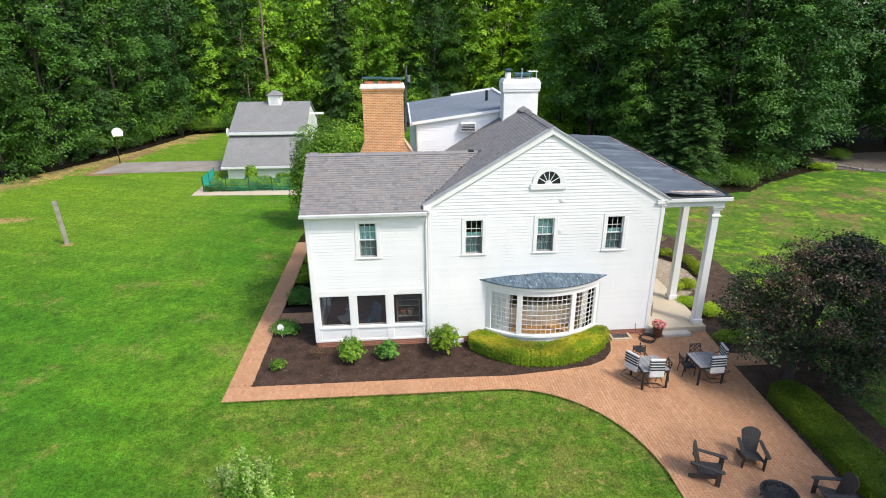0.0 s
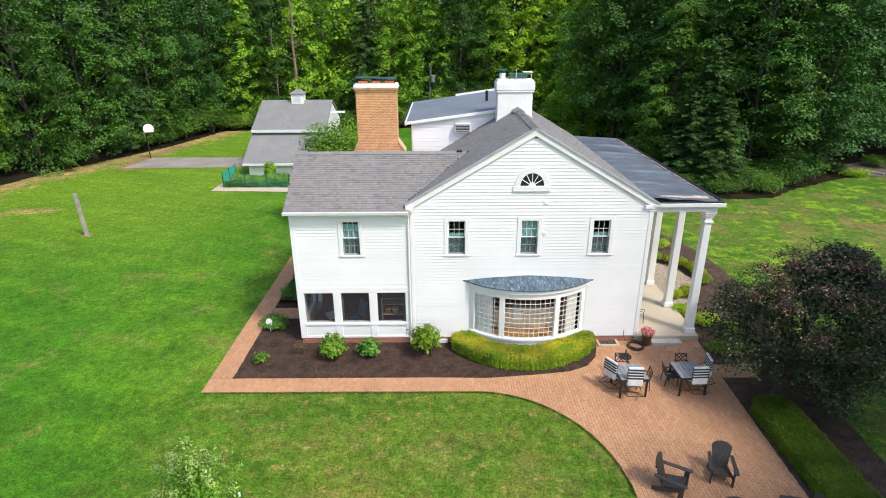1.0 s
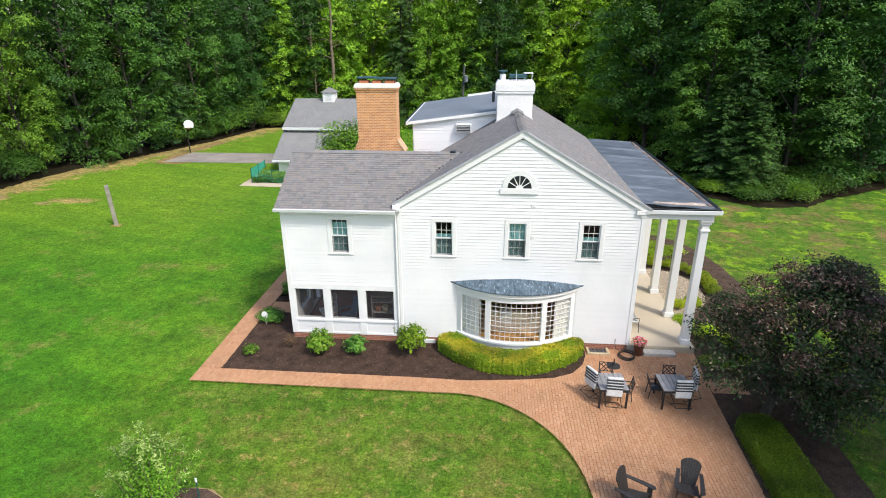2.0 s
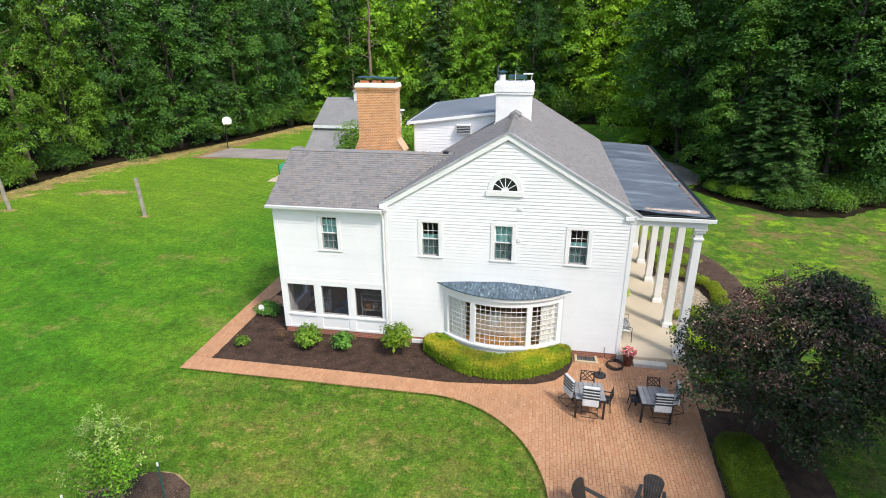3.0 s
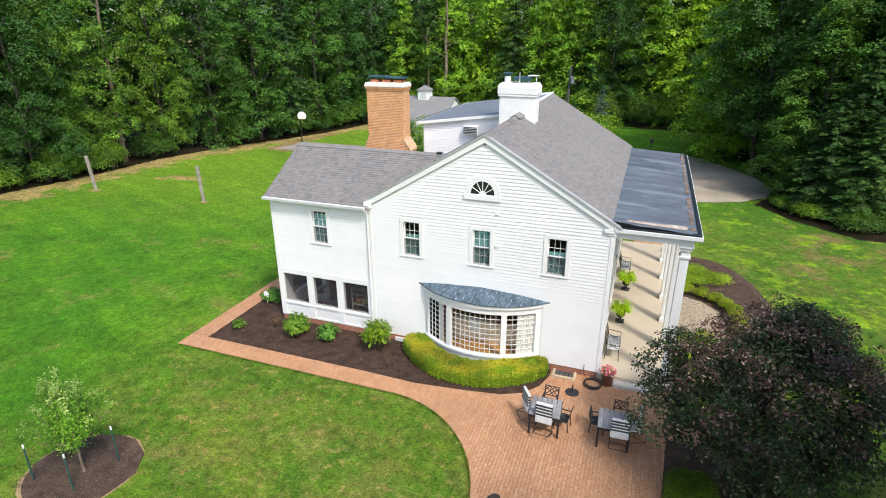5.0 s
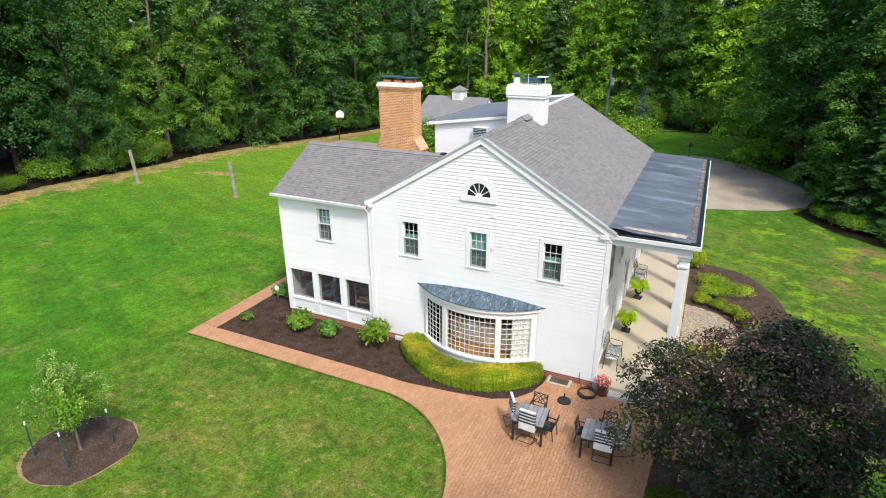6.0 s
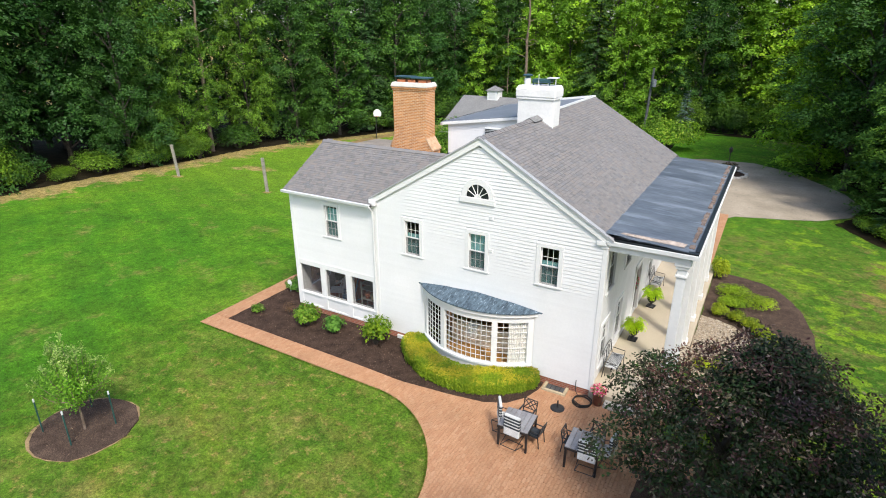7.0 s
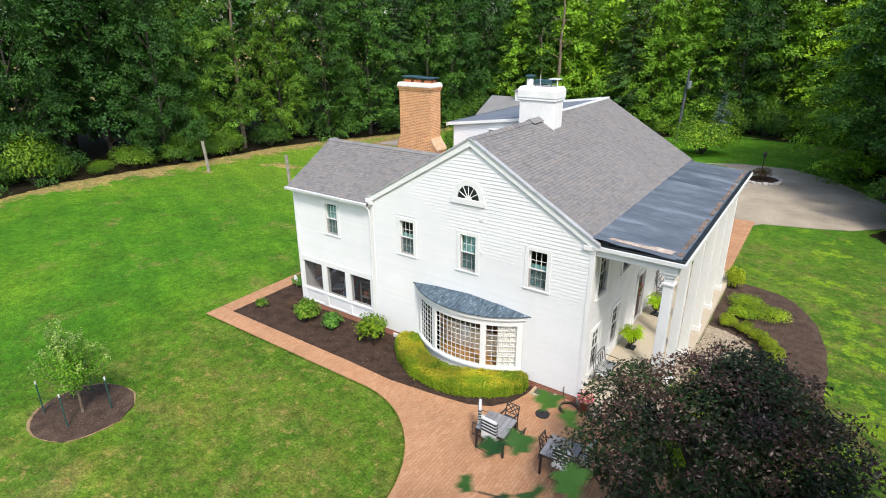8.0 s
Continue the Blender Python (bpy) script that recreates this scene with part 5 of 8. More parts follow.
main_left = slab("roof", [(xl, YE + 0.07, roof_z(xl)), (xl, 25.0, roof_z(xl)), (RX, 25.0, RZ), (RX, YE + 0.07, RZ)], 0.12, UNDERLAY, "grey-brown shingled main roof")
main_right = slab("roof", [(xr + 0.2, YE + 0.07, roof_z(xr + 0.2)), (xr + 0.2, YB, roof_z(xr + 0.2)), (RX, YB, RZ), (RX, YE + 0.07, RZ)], 0.12, UNDERLAY, "grey-brown shingled main roof")
slab("shed_roof", [(0.48, 24.85, 7.76), (0.48, YB, 7.76), (RX, YB, RZ + 0.02), (RX, 24.85, RZ + 0.02)], 0.1, GREY_MEMBRANE, "smooth grey low-slope roof of the rear addition")
bm = bmesh.new()
prism(bm, [(0.44, 24.8, 7.74), (RX - 0.6, 24.8, 8.285), (RX - 0.6, 24.8, 8.17), (0.44, 24.8, 7.62)], (0, 0.06, 0))
part("rake_board", bm, WHITE, house)
bm = bmesh.new()
prism(bm, [(0.4, 24.8, 7.73), (0.4, YB, 7.73), (0.4, YB, 7.6), (0.4, 24.8, 7.6)], (0.08, 0, 0))
part("fascia", bm, WHITE, house)
for y in np.arange(25.0, 31.8, 0.35):
    bm = bmesh.new()
    soft_box(bm, 0.3, 0.42, y, y + 0.2, 7.62, 7.74, 0.02)
    part("gutter_guard", bm, DARK_METAL, house, "dark gutter guard piece")
bm = bmesh.new()
prism(bm, [(RX - 0.02, YB - 0.08, RZ + 0.1), (RX - 2.4, YB - 0.08, RZ - 0.22), (RX - 2.4, YB - 0.08, RZ - 0.34), (RX - 0.02, YB - 0.08, RZ - 0.04)], (0, 0.08, 0))
part("rake_board", bm, WHITE, house)
bm = bmesh.new()
prism(bm, [(RX, 24.9, RZ + 0.02), (RX, YB, RZ + 0.02), (RX, YB, RZ + 0.1), (RX, 24.9, RZ + 0.1)], (-0.14, 0, -0.02))
part("ridge_trim", bm, WHITE, house, "white metal ridge trim")
# window air conditioner in the addition
ac = part("air_conditioner", bmesh.new(), WHITE, house, "boxy window air conditioner with dark grille")
bm = bmesh.new()
soft_box(bm, 2.62, 3.3, 24.72, 25.05, 7.28, 7.68, 0.02)
part("case", bm, PALE_TRIM, ac)
bm = bmesh.new()
box(bm, 2.66, 3.26, 24.71, 24.722, 7.33, 7.63)
part("grille", bm, DARK_METAL, ac)
for z in np.arange(7.37, 7.62, 0.07):
    bm = bmesh.new()
    box(bm, 2.66, 3.26, 24.70, 24.712, z, z + 0.014)
    part("slat", bm, PALE_TRIM, ac)
bm = bmesh.new()
tube(bm, [(4.25, 28.0, 8.15), (4.25, 28.0, 8.75)], 0.07, 10)
tube(bm, [(4.25, 28.0, 8.1), (4.25, 28.0, 8.25)], 0.12, 10)
part("vent_pipe", bm, DARK_METAL, house, "dark roof vent pipe")

sv = Vector((-1, 0, SL))
slope_len = math.hypot(RX - xr, (RX - xr) * SL)
shingle_field(main_right, (xr, YE, roof_z(xr)), (0, 1, 0), sv, YB - YE, slope_len, None, None, 3)
shingle_field(main_left, (xl, YE, roof_z(xl)), (0, 1, 0), (1, 0, SL), 25.0 - YE, math.hypot(RX - xl, (RX - xl) * SL), lambda p: p.z > 7.12 or p.y < 21.6 - (7.14 - p.z) / 0.6 or p.y > 21.6 + (7.14 - p.z) / 0.6, None, 4)
shingle_field(wing_roof, (-3.66, FY - 0.28, 5.46), (1, 0, 0), (0, 21.6 - FY + 0.28, 1.62), 6.6, math.hypot(21.6 - FY + 0.28, 1.62), lambda p: p.x < X0 or p.z > roof_z(p.x) - 0.05, lambda p: p.x < 0.6, 5)
# ridge caps
for name, a, b in (("ridge_cap", (-3.66, 21.6, 7.09), (2.9, 21.6, 7.09)), ("ridge_cap", (RX, YE, RZ + 0.01), (RX, 24.2, RZ + 0.01))):
    a, b = Vector(a), Vector(b)
    n = int((b - a).length / 0.28)
    for i in range(n):
        bm = bmesh.new()
        p, q = a + (b - a) * (i / n), a + (b - a) * ((i + 1.25) / n)
        along = (b - a).normalized()
        across = Vector((0, 0, 1)).cross(along)
        for s in (-1, 1):
            d = across * 0.15 * s - Vector((0, 0, 0.085))
            prism(bm, [p + Vector((0, 0, 0.03)), q + Vector((0, 0, 0.012)), q + d + Vector((0, 0, 0.012)), p + d + Vector((0, 0, 0.03))], (0, 0, -0.012))
        part("ridge_shingle", bm, SHINGLE, wing_roof if a.x < 0 else main_right)
# small black roof vent where the ridges meet
bm = bmesh.new()
soft_box(bm, 2.6, 2.82, 21.5, 21.7, 7.05, 7.15, 0.03, 2)
part("roof_vent", bm, DARK_METAL, house, "black roof vent hood")

# ---- the porch ----
PX0, PX1, PY0, PY1 = 9.42, 12.08, 19.08, 31.6
bm = bmesh.new()
nx, ny = 10, 48
rr = random.Random(2)
grid = [[bm.verts.new((PX0 + (PX1 - PX0) * i / nx, PY0 + (PY1 - PY0) * j / ny, 5.885 - 0.17 * (i / nx) + (rr.uniform(-0.012, 0.02) if 0 < i < nx else 0) + (0.012 * math.sin(j * 1.7 + i * 0.3) if i < 3 else 0))) for i in range(nx + 1)] for j in range(ny + 1)]
for j in range(ny):
    for i in range(nx):
        bm.faces.new((grid[j][i], grid[j][i + 1], grid[j + 1][i + 1], grid[j + 1][i]))
porch_roof = part("porch_roof", bm, MEMBRANE, house, "low black membrane porch roof, pale scuffs and sky sheen in its colour", smooth=True)
bm = bmesh.new()
box(bm, X1, PX1 - 0.03, PY0 + 0.02, PY1, 5.50, 5.66)
part("porch_ceiling", bm, WHITE, house)
for name, q, mat, lab in (
        ("cornice", (X1 + 0.02, PX1 + 0.1, PY0 - 0.08, PY0 + 0.06, 5.55, 5.68), PALE_TRIM, ""), ("cornice", (PX1 - 0.04, PX1 + 0.1, PY0 + 0.06, PY1 + 0.1, 5.55, 5.68), WHITE, ""),
        ("beam", (X1, PX1 - 0.12, PY0 + 0.04, PY0 + 0.34, 5.33, 5.55), WHITE, "white porch beam"), ("beam", (11.6, PX1 - 0.12, PY0 + 0.34, PY1, 5.33, 5.55), WHITE, "white porch beam"),
        ("roof_edge", (X1 - 0.1, PX1 + 0.06, PY0 - 0.04, PY0 + 0.12, 5.68, 5.735), DARK_METAL, "dark curled roof edge"), ("roof_edge", (PX1 - 0.06, PX1 + 0.06, PY0 + 0.12, PY1, 5.68, 5.755), DARK_METAL, "dark roof edge")):
    trim_box(*q, mat, name, lab)
for q in ((PX1 - 0.28, PX1 - 0.10, PY0 + 0.35, PY1 - 0.2),):
    rr = random.Random(9)
    steps = 40
    for i in range(steps):
        y0 = q[2] + (q[3] - q[2]) * i / steps
        if rr.random() < 0.8:
            bm = bmesh.new()
            soft_box(bm, q[0] + rr.uniform(0, 0.05), q[1] - rr.uniform(0, 0.06), y0, y0 + (q[3] - q[2]) / steps - 0.01, 5.71, 5.755, 0.008)
            part("edge_board", bm, RUSTY, porch_roof, "rotten brown edge board")
bm = bmesh.new()
prism(bm, [(9.9, 19.32, 5.86), (10.6, 19.30, 5.82), (11.7, 19.34, 5.765), (11.75, 19.62, 5.77), (11.3, 19.66, 5.79), (11.0, 19.52, 5.81), (10.4, 19.5, 5.84), (9.95, 19.46, 5.865)], (0, 0, 0.012))
part("peeled_patch", bm, PEELED, porch_roof, "peeled brown patch at the roof edge")
bm = bmesh.new()
soft_box(bm, X1, 12.05, 19.0, 33.1, -0.05, 0.30, 0.015)
part("porch_floor", bm, CONCRETE, house, "smooth tan concrete porch floor")
bm = bmesh.new()
box(bm, X1 + 0.02, 12.03, 19.02, 19.06, -0.05, 0.24)
part("porch_edge", bm, BASE_BRICK, house)


def column():
    col = part("column", bmesh.new(), WHITE, house, "white square tapered porch column")
    bm = bmesh.new()
    v = box(bm, -0.15, 0.15, -0.15, 0.15, 0.3, 5.15)
    for q in v:
        if q.co.z > 1:
            q.co.x *= 0.86
            q.co.y *= 0.86
    bmesh.ops.bevel(bm, geom=list(bm.edges), offset=0.012, segments=1, affect="EDGES")
    part("shaft", bm, WHITE, col)
    bm = bmesh.new()
    soft_box(bm, -0.19, 0.19, -0.19, 0.19, 0.3, 0.52, 0.015)
    part("base", bm, WHITE, col)
    bm = bmesh.new()
    soft_box(bm, -0.17, 0.17, -0.17, 0.17, 4.87, 4.95, 0.012)
    part("necking", bm, WHITE, col)
    bm = bmesh.new()
    soft_box(bm, -0.18, 0.18, -0.18, 0.18, 5.13, 5.24, 0.015)
    soft_box(bm, -0.22, 0.22, -0.22, 0.22, 5.23, 5.33, 0.015)
    part("capital", bm, WHITE, col)
    return col


col = column()
col.matrix_local = pose(11.76, 19.36, 0)
for y in (21.55, 23.8, 26.02, 28.3, 30.6):
    copy_thing(col, pose(11.76, y, 0))

# ---- chimneys ----
chim = thing("brick_chimney", "tall orange brick chimney with a cement cap", "chimney")
CY0, CY1 = 23.98, 24.74
bm = bmesh.new()
box(bm, -1.56, 0.14, CY0, CY1, 0.0, 9.1)
part("shaft", bm, CHIM_BRICK, chim)
for x0, x1 in ((-1.56, -1.74), (0.14, 0.42)):
    bm = bmesh.new()
    prism(bm, [(x0, CY0 + 0.01, 7.05), (x1, CY0 + 0.01, 6.62), (x1, CY0 + 0.01, 5.0), (x0, CY0 + 0.01, 5.0)], (0, CY1 - CY0 - 0.02, 0))
    shoulder = part("shoulder", bm, CHIM_BRICK, chim, "sloped brick shoulder")
    bm = bmesh.new()
    over = 0.05 if x1 > 0 else -0.05
    prism(bm, [(x0, CY0 - 0.02, 7.10), (x1 + over, CY0 - 0.02, 6.61), (x1 + over, CY0 - 0.02, 6.55), (x0, CY0 - 0.02, 7.04)], (0, CY1 - CY0 + 0.04, 0))
    part("coping", bm, COPING, shoulder, "tan brick coping")
for g, z0, z1 in ((0.03, 9.1, 9.18), (0.06, 9.18, 9.26)):
    bm = bmesh.new()
    soft_box(bm, -1.56 - g, 0.14 + g, CY0 - g, CY1 + g, z0, z1, 0.01)
    part("corbel", bm, CHIM_BRICK, chim)
bm = bmesh.new()
v = box(bm, -1.65, 0.23, CY0 - 0.09, CY1 + 0.09, 9.26, 9.44)
for q in v:
    if q.co.z > 9.3:
        q.co.x = -0.71 + (q.co.x + 0.71) * 0.94
        q.co.y = 24.36 + (q.co.y - 24.36) * 0.9
bmesh.ops.bevel(bm, geom=list(bm.edges), offset=0.02, segments=2, affect="EDGES")
part("cap", bm, CAP, chim, "pale cement cap")
for x in (-1.25, -0.7, -0.15):
    bm = bmesh.new()
    soft_box(bm, x - 0.2, x + 0.2, 24.16, 24.58, 9.42, 9.55, 0.02)
    part("flue", bm, CLAY, chim, "orange clay flue")
for x, z in ((-1.1, 9.63), (-0.25, 9.60)):
    bm = bmesh.new()
    soft_box(bm, x - 0.45, x + 0.4, 24.1, 24.66, z, z + 0.06, 0.025, 2)
    cp = part("flue_cover", bm, TEAL_METAL, chim, "dark teal metal flue cover")
    for sx_ in (-0.38, 0.33):
        for y in (24.2, 24.56):
            bm = bmesh.new()
            box(bm, x + sx_ - 0.012, x + sx_ + 0.012, y - 0.012, y + 0.012, 9.43, z)
            part("leg", bm, DARK_METAL, cp)
wchim = thing("white_chimney", "white painted brick chimney with metal flue covers", "chimney")
bm = bmesh.new()
soft_box(bm, 4.38, 5.86, 24.05, 24.85, 6.5, 9.05, 0.02)
part("shaft", bm, STUCCO, wchim)
bm = bmesh.new()
soft_box(bm, 4.33, 5.91, 24.0, 24.9, 9.05, 9.14, 0.015)
soft_box(bm, 4.31, 5.93, 23.98, 24.92, 9.14, 9.42, 0.02)
v = box(bm, 4.31, 5.93, 23.98, 24.92, 9.42, 9.56)
for q in v:
    if q.co.z > 9.5:
        q.co.x = 5.12 + (q.co.x - 5.12) * 0.9
        q.co.y = 24.45 + (q.co.y - 24.45) * 0.88
part("cap", bm, STUCCO, wchim)
bm = bmesh.new()
lathe(bm, [(0.13, 0), (0.13, 0.26), (0.1, 0.28)], 14, (4.6, 24.45, 9.54))
part("flue", bm, WHITE, wchim)
bm = bmesh.new()
lathe(bm, [(0.1, 0), (0.1, 0.08), (0.2, 0.09), (0.2, 0.14), (0.03, 0.17)], 16, (4.6, 24.45, 9.8))
part("flue_cover", bm, TEAL_METAL, wchim)
bm = bmesh.new()
soft_box(bm, 4.85, 5.6, 24.25, 24.65, 9.66, 9.8, 0.03)
for x in (4.9, 5.2, 5.55):
    box(bm, x - 0.015, x + 0.015, 24.3, 24.33, 9.54, 9.68)
part("flue_cover", bm, TEAL_METAL, wchim)
bm = bmesh.new()
soft_box(bm, 5.45, 5.85, 24.25, 24.65, 9.83, 9.86, 0.01)
for x in (5.5, 5.8):
    box(bm, x - 0.012, x + 0.012, 24.3, 24.33, 9.54, 9.84)
part("flue_cover", bm, PALE_TRIM, wchim)
bm = bmesh.new()
tube(bm, [(5.15, 24.2, 9.5), (5.15, 24.2, 9.98)], 0.012, 6)
part("rod", bm, PALE_TRIM, wchim)
bm = bmesh.new()
prism(bm, [(RX - 0.25, 23.2, RZ - 0.06), (RX, 23.2, RZ + 0.09), (RX + 0.25, 23.2, RZ - 0.06), (RX, 23.2, RZ)], (0, 0.85, 0))
part("ridge_saddle", bm, SHINGLE_FAR, main_right, "raised shingled saddle at the ridge")
bm = bmesh.new()
for x0, x1, y in ((4.34, 5.9, 24.0),):
    prism(bm, [(x0, y, roof_z(x0) + 0.05), (RX, y, RZ + 0.06), (x1, y, roof_z(x1) + 0.05), (x1, y, roof_z(x1) - 0.2), (x0, y, roof_z(x0) - 0.2)], (0, 0.05, 0))
part("flashing", bm, PALE_TRIM, wchim)



# ---- trees and shrubs ----
def tree_parts(name, seed, tall, spread, base, mat, leaf, per_area, label, blobs_n=34, clump=(0.9, 1.7), lean=0.0, group="woodland trees", bark=None, category="tree", trunk_r=None, spray=None, three=False, squat=(0.55, 0.8), lift_west=0.0):
    """A tapered trunk with limbs, and a crown of clumps of leaves at the limbs' ends."""
    rng, nr = random.Random(seed), np.random.default_rng(seed)
    root = thing(name, label, category, group)
    r0 = trunk_r or tall * 0.011
    blobs = []
    for i in range(blobs_n):
        s = (i + rng.random()) / blobs_n
        z = base + (tall - base) * s
        prof = spread * (0.62 + 0.38 * math.sin(math.pi * min(1, s * 0.95 + 0.12))) * (1 - 0.75 * max(0, s - 0.55) / 0.45)
        a = i * 2.399 + rng.uniform(-0.4, 0.4)
        d = prof * rng.uniform(0.45, 0.95)
        cr = rng.uniform(*clump) * (1 - 0.35 * s)
        blobs.append((d * math.cos(a) + lean * z, d * math.sin(a), z, cr, cr * rng.uniform(*squat)))
    blobs.append((lean * tall, 0, tall - 0.3, clump[0], clump[0]))
    if lift_west:
        blobs = [q for q in blobs if q[0] > 0.1 or q[2] > lift_west]
    bm = bmesh.new()
    top = tall * 0.93
    tube(bm, [(lean * z + 0.12 * math.sin(z * 0.7 + seed), 0.12 * math.cos(z * 0.6 + seed), z - 0.15) for z in np.linspace(0, top, 9)], [r0 * (1.25 if k == 0 else 1) * (1 - 0.9 * k / 8) for k in range(9)], 8)
    for bx, by, bz, cr, _ in blobs[::2]:
        z0 = max(base * 0.6, bz - math.hypot(bx - lean * bz, by) * 0.8 - 0.3)
        tube(bm, [(lean * z0, 0, z0), (bx * 0.5 + lean * z0 * 0.5, by * 0.5, (z0 + bz) / 2 + 0.15), (bx, by, bz)], [r0 * 0.35, r0 * 0.22, r0 * 0.06], 5)
    part("trunk", bm, bark or BARK, root)
    c, nn = spray_points(nr, blobs, *spray) if spray else crown_points(nr, blobs, per_area)
    size = np.full((len(c), 1), leaf)
    if three and tall > 9:
        # coarse foliage deep in the crown closes the view through it
        k = 420
        s = nr.uniform(0.02, 0.95, k)
        z = base + (tall - base) * s
        r = spread * 0.5 * (1 - 0.75 * np.maximum(0, s - 0.55) / 0.45) * np.sqrt(nr.random(k))
        a = nr.uniform(0, math.tau, k)
        c = np.concatenate([c, np.stack([r * np.cos(a) + lean * z, r * np.sin(a), z], axis=1)])
        nn = np.concatenate([nn, shell(nr, k, -1.0)])
        size = np.concatenate([size, np.full((k, 1), 0.36)])
    part("crown", leaves("crown", c, nn, size, mat, nr, 0.62, 0.35, three), None, root)
    return root


def spruce_parts(name, seed, tall, spread, mat, label, per=1.0, group="woodland trees", leaf=0.34):
    """A conifer: whorls of drooping branches clothed with needle sprays."""
    rng, nr = random.Random(seed), np.random.default_rng(seed)
    root = thing(name, label, "tree", group)
    bm = bmesh.new()
    tube(bm, [(0, 0, -0.2), (0, 0, tall * 0.5), (0, 0, tall)], [tall * 0.016, tall * 0.009, 0.02], 8)
    cs, ns = [], []
    z = tall * 0.06
    while z < tall * 0.99:
        s = z / tall
        reach = spread * (1 - s) ** 0.75 + 0.25
        for k in range(7):
            a = rng.uniform(0, math.tau)
            ln = reach * rng.uniform(0.7, 1.05)
            droop = -0.22 * ln + 0.1
            d = np.array([math.cos(a), math.sin(a), 0])
            if k < 3:
                tube(bm, [(0, 0, z), tuple(d * ln * 0.6 + np.array([0, 0, z + 0.02 * ln])), tuple(d * ln + np.array([0, 0, z + droop]))], [0.04, 0.025, 0.008], 4)
            m = int(ln * 16 * per)
            t = nr.uniform(0.12, 1.0, m)
            w = nr.normal(0, 0.11, m) * ln * (1.05 - 0.5 * t)
            side = np.array([-d[1], d[0], 0])
            p = d * (t * ln)[:, None] + side * w[:, None] + np.array([0, 0, z]) + np.array([0, 0, 1]) * (droop * t ** 2 + nr.normal(0, 0.07, m) - 0.25 * np.abs(w))[:, None]
            cs.append(p)
            ns.append(np.tile(d * 0.5 + np.array([0, 0, 0.9]), (m, 1)))
        z += max(0.3, tall * 0.026)
    part("trunk", bm, BARK, root)
    part("crown", leaves("crown", np.concatenate(cs), np.concatenate(ns), leaf, mat, nr, 0.4, 0.45, True), None, root)
    return root


def shrub(name, at, rx, ry, rz, mat, label, leaf=0.07, count=900, clumps=9, group="", category="shrub", seed=1, low=-0.35, lumpy=0.45, three=False, sprigs=0):
    """A bush of many small leaves over a few stems, on several clumps."""
    rng, nr = random.Random(seed), np.random.default_rng(seed)
    root = thing(name, label, category, group, at=at)
    bm = bmesh.new()
    cs, ns = [], []
    per = count // (clumps + 1)
    spots = [(0, 0, rz * 0.55, 0.8)] + [(rx * 0.55 * math.cos(i * 2.4) * rng.uniform(0.5, 1), ry * 0.55 * math.sin(i * 2.4) * rng.uniform(0.5, 1), rz * rng.uniform(0.35, 0.72), rng.uniform(lumpy, 0.62)) for i in range(clumps)]
    for x, y, z, s in spots:
        tube(bm, [(x * 0.15, y * 0.15, -0.05), (x * 0.6, y * 0.6, z * 0.6), (x, y, z)], [0.02 * max(rx, 0.3), 0.014 * max(rx, 0.3), 0.005], 5)
        d = shell(nr, per, low)
        rad = 1 - 0.3 * nr.random((per, 1)) ** 2
        cs.append(np.array([x, y, z]) + d * rad * np.array([rx * s, ry * s, rz * 0.45 * (s + 0.4)]))
        ns.append(d + np.array([0, 0, 0.4]))
    for k in range(sprigs):
        d = shell(nr, 1, -0.05)[0]
        t = nr.uniform(0.62, 1.22, 9)
        cs.append(d * t[:, None] * np.array([rx, ry, rz * 0.5]) * 0.95 + np.array([0, 0, rz * 0.5]) + nr.normal(0, 0.035, (9, 3)))
        ns.append(np.tile(d + np.array([0, 0, 0.6]), (9, 1)))
        tip = d * 1.1 * np.array([rx, ry, rz * 0.5]) + np.array([0, 0, rz * 0.5])
        tube(bm, [(0, 0, rz * 0.3), tuple(tip)], [0.008, 0.003], 4)
    c = np.concatenate(cs)
    c[:, 2] = np.maximum(c[:, 2], 0.02 + 0.05 * nr.random(len(c)))
    part("branchwork", bm, BARK, root)
    part("foliage", leaves("foliage", c, np.concatenate(ns), leaf, mat, nr, 0.62, 0.35, three), None, root)
    return root


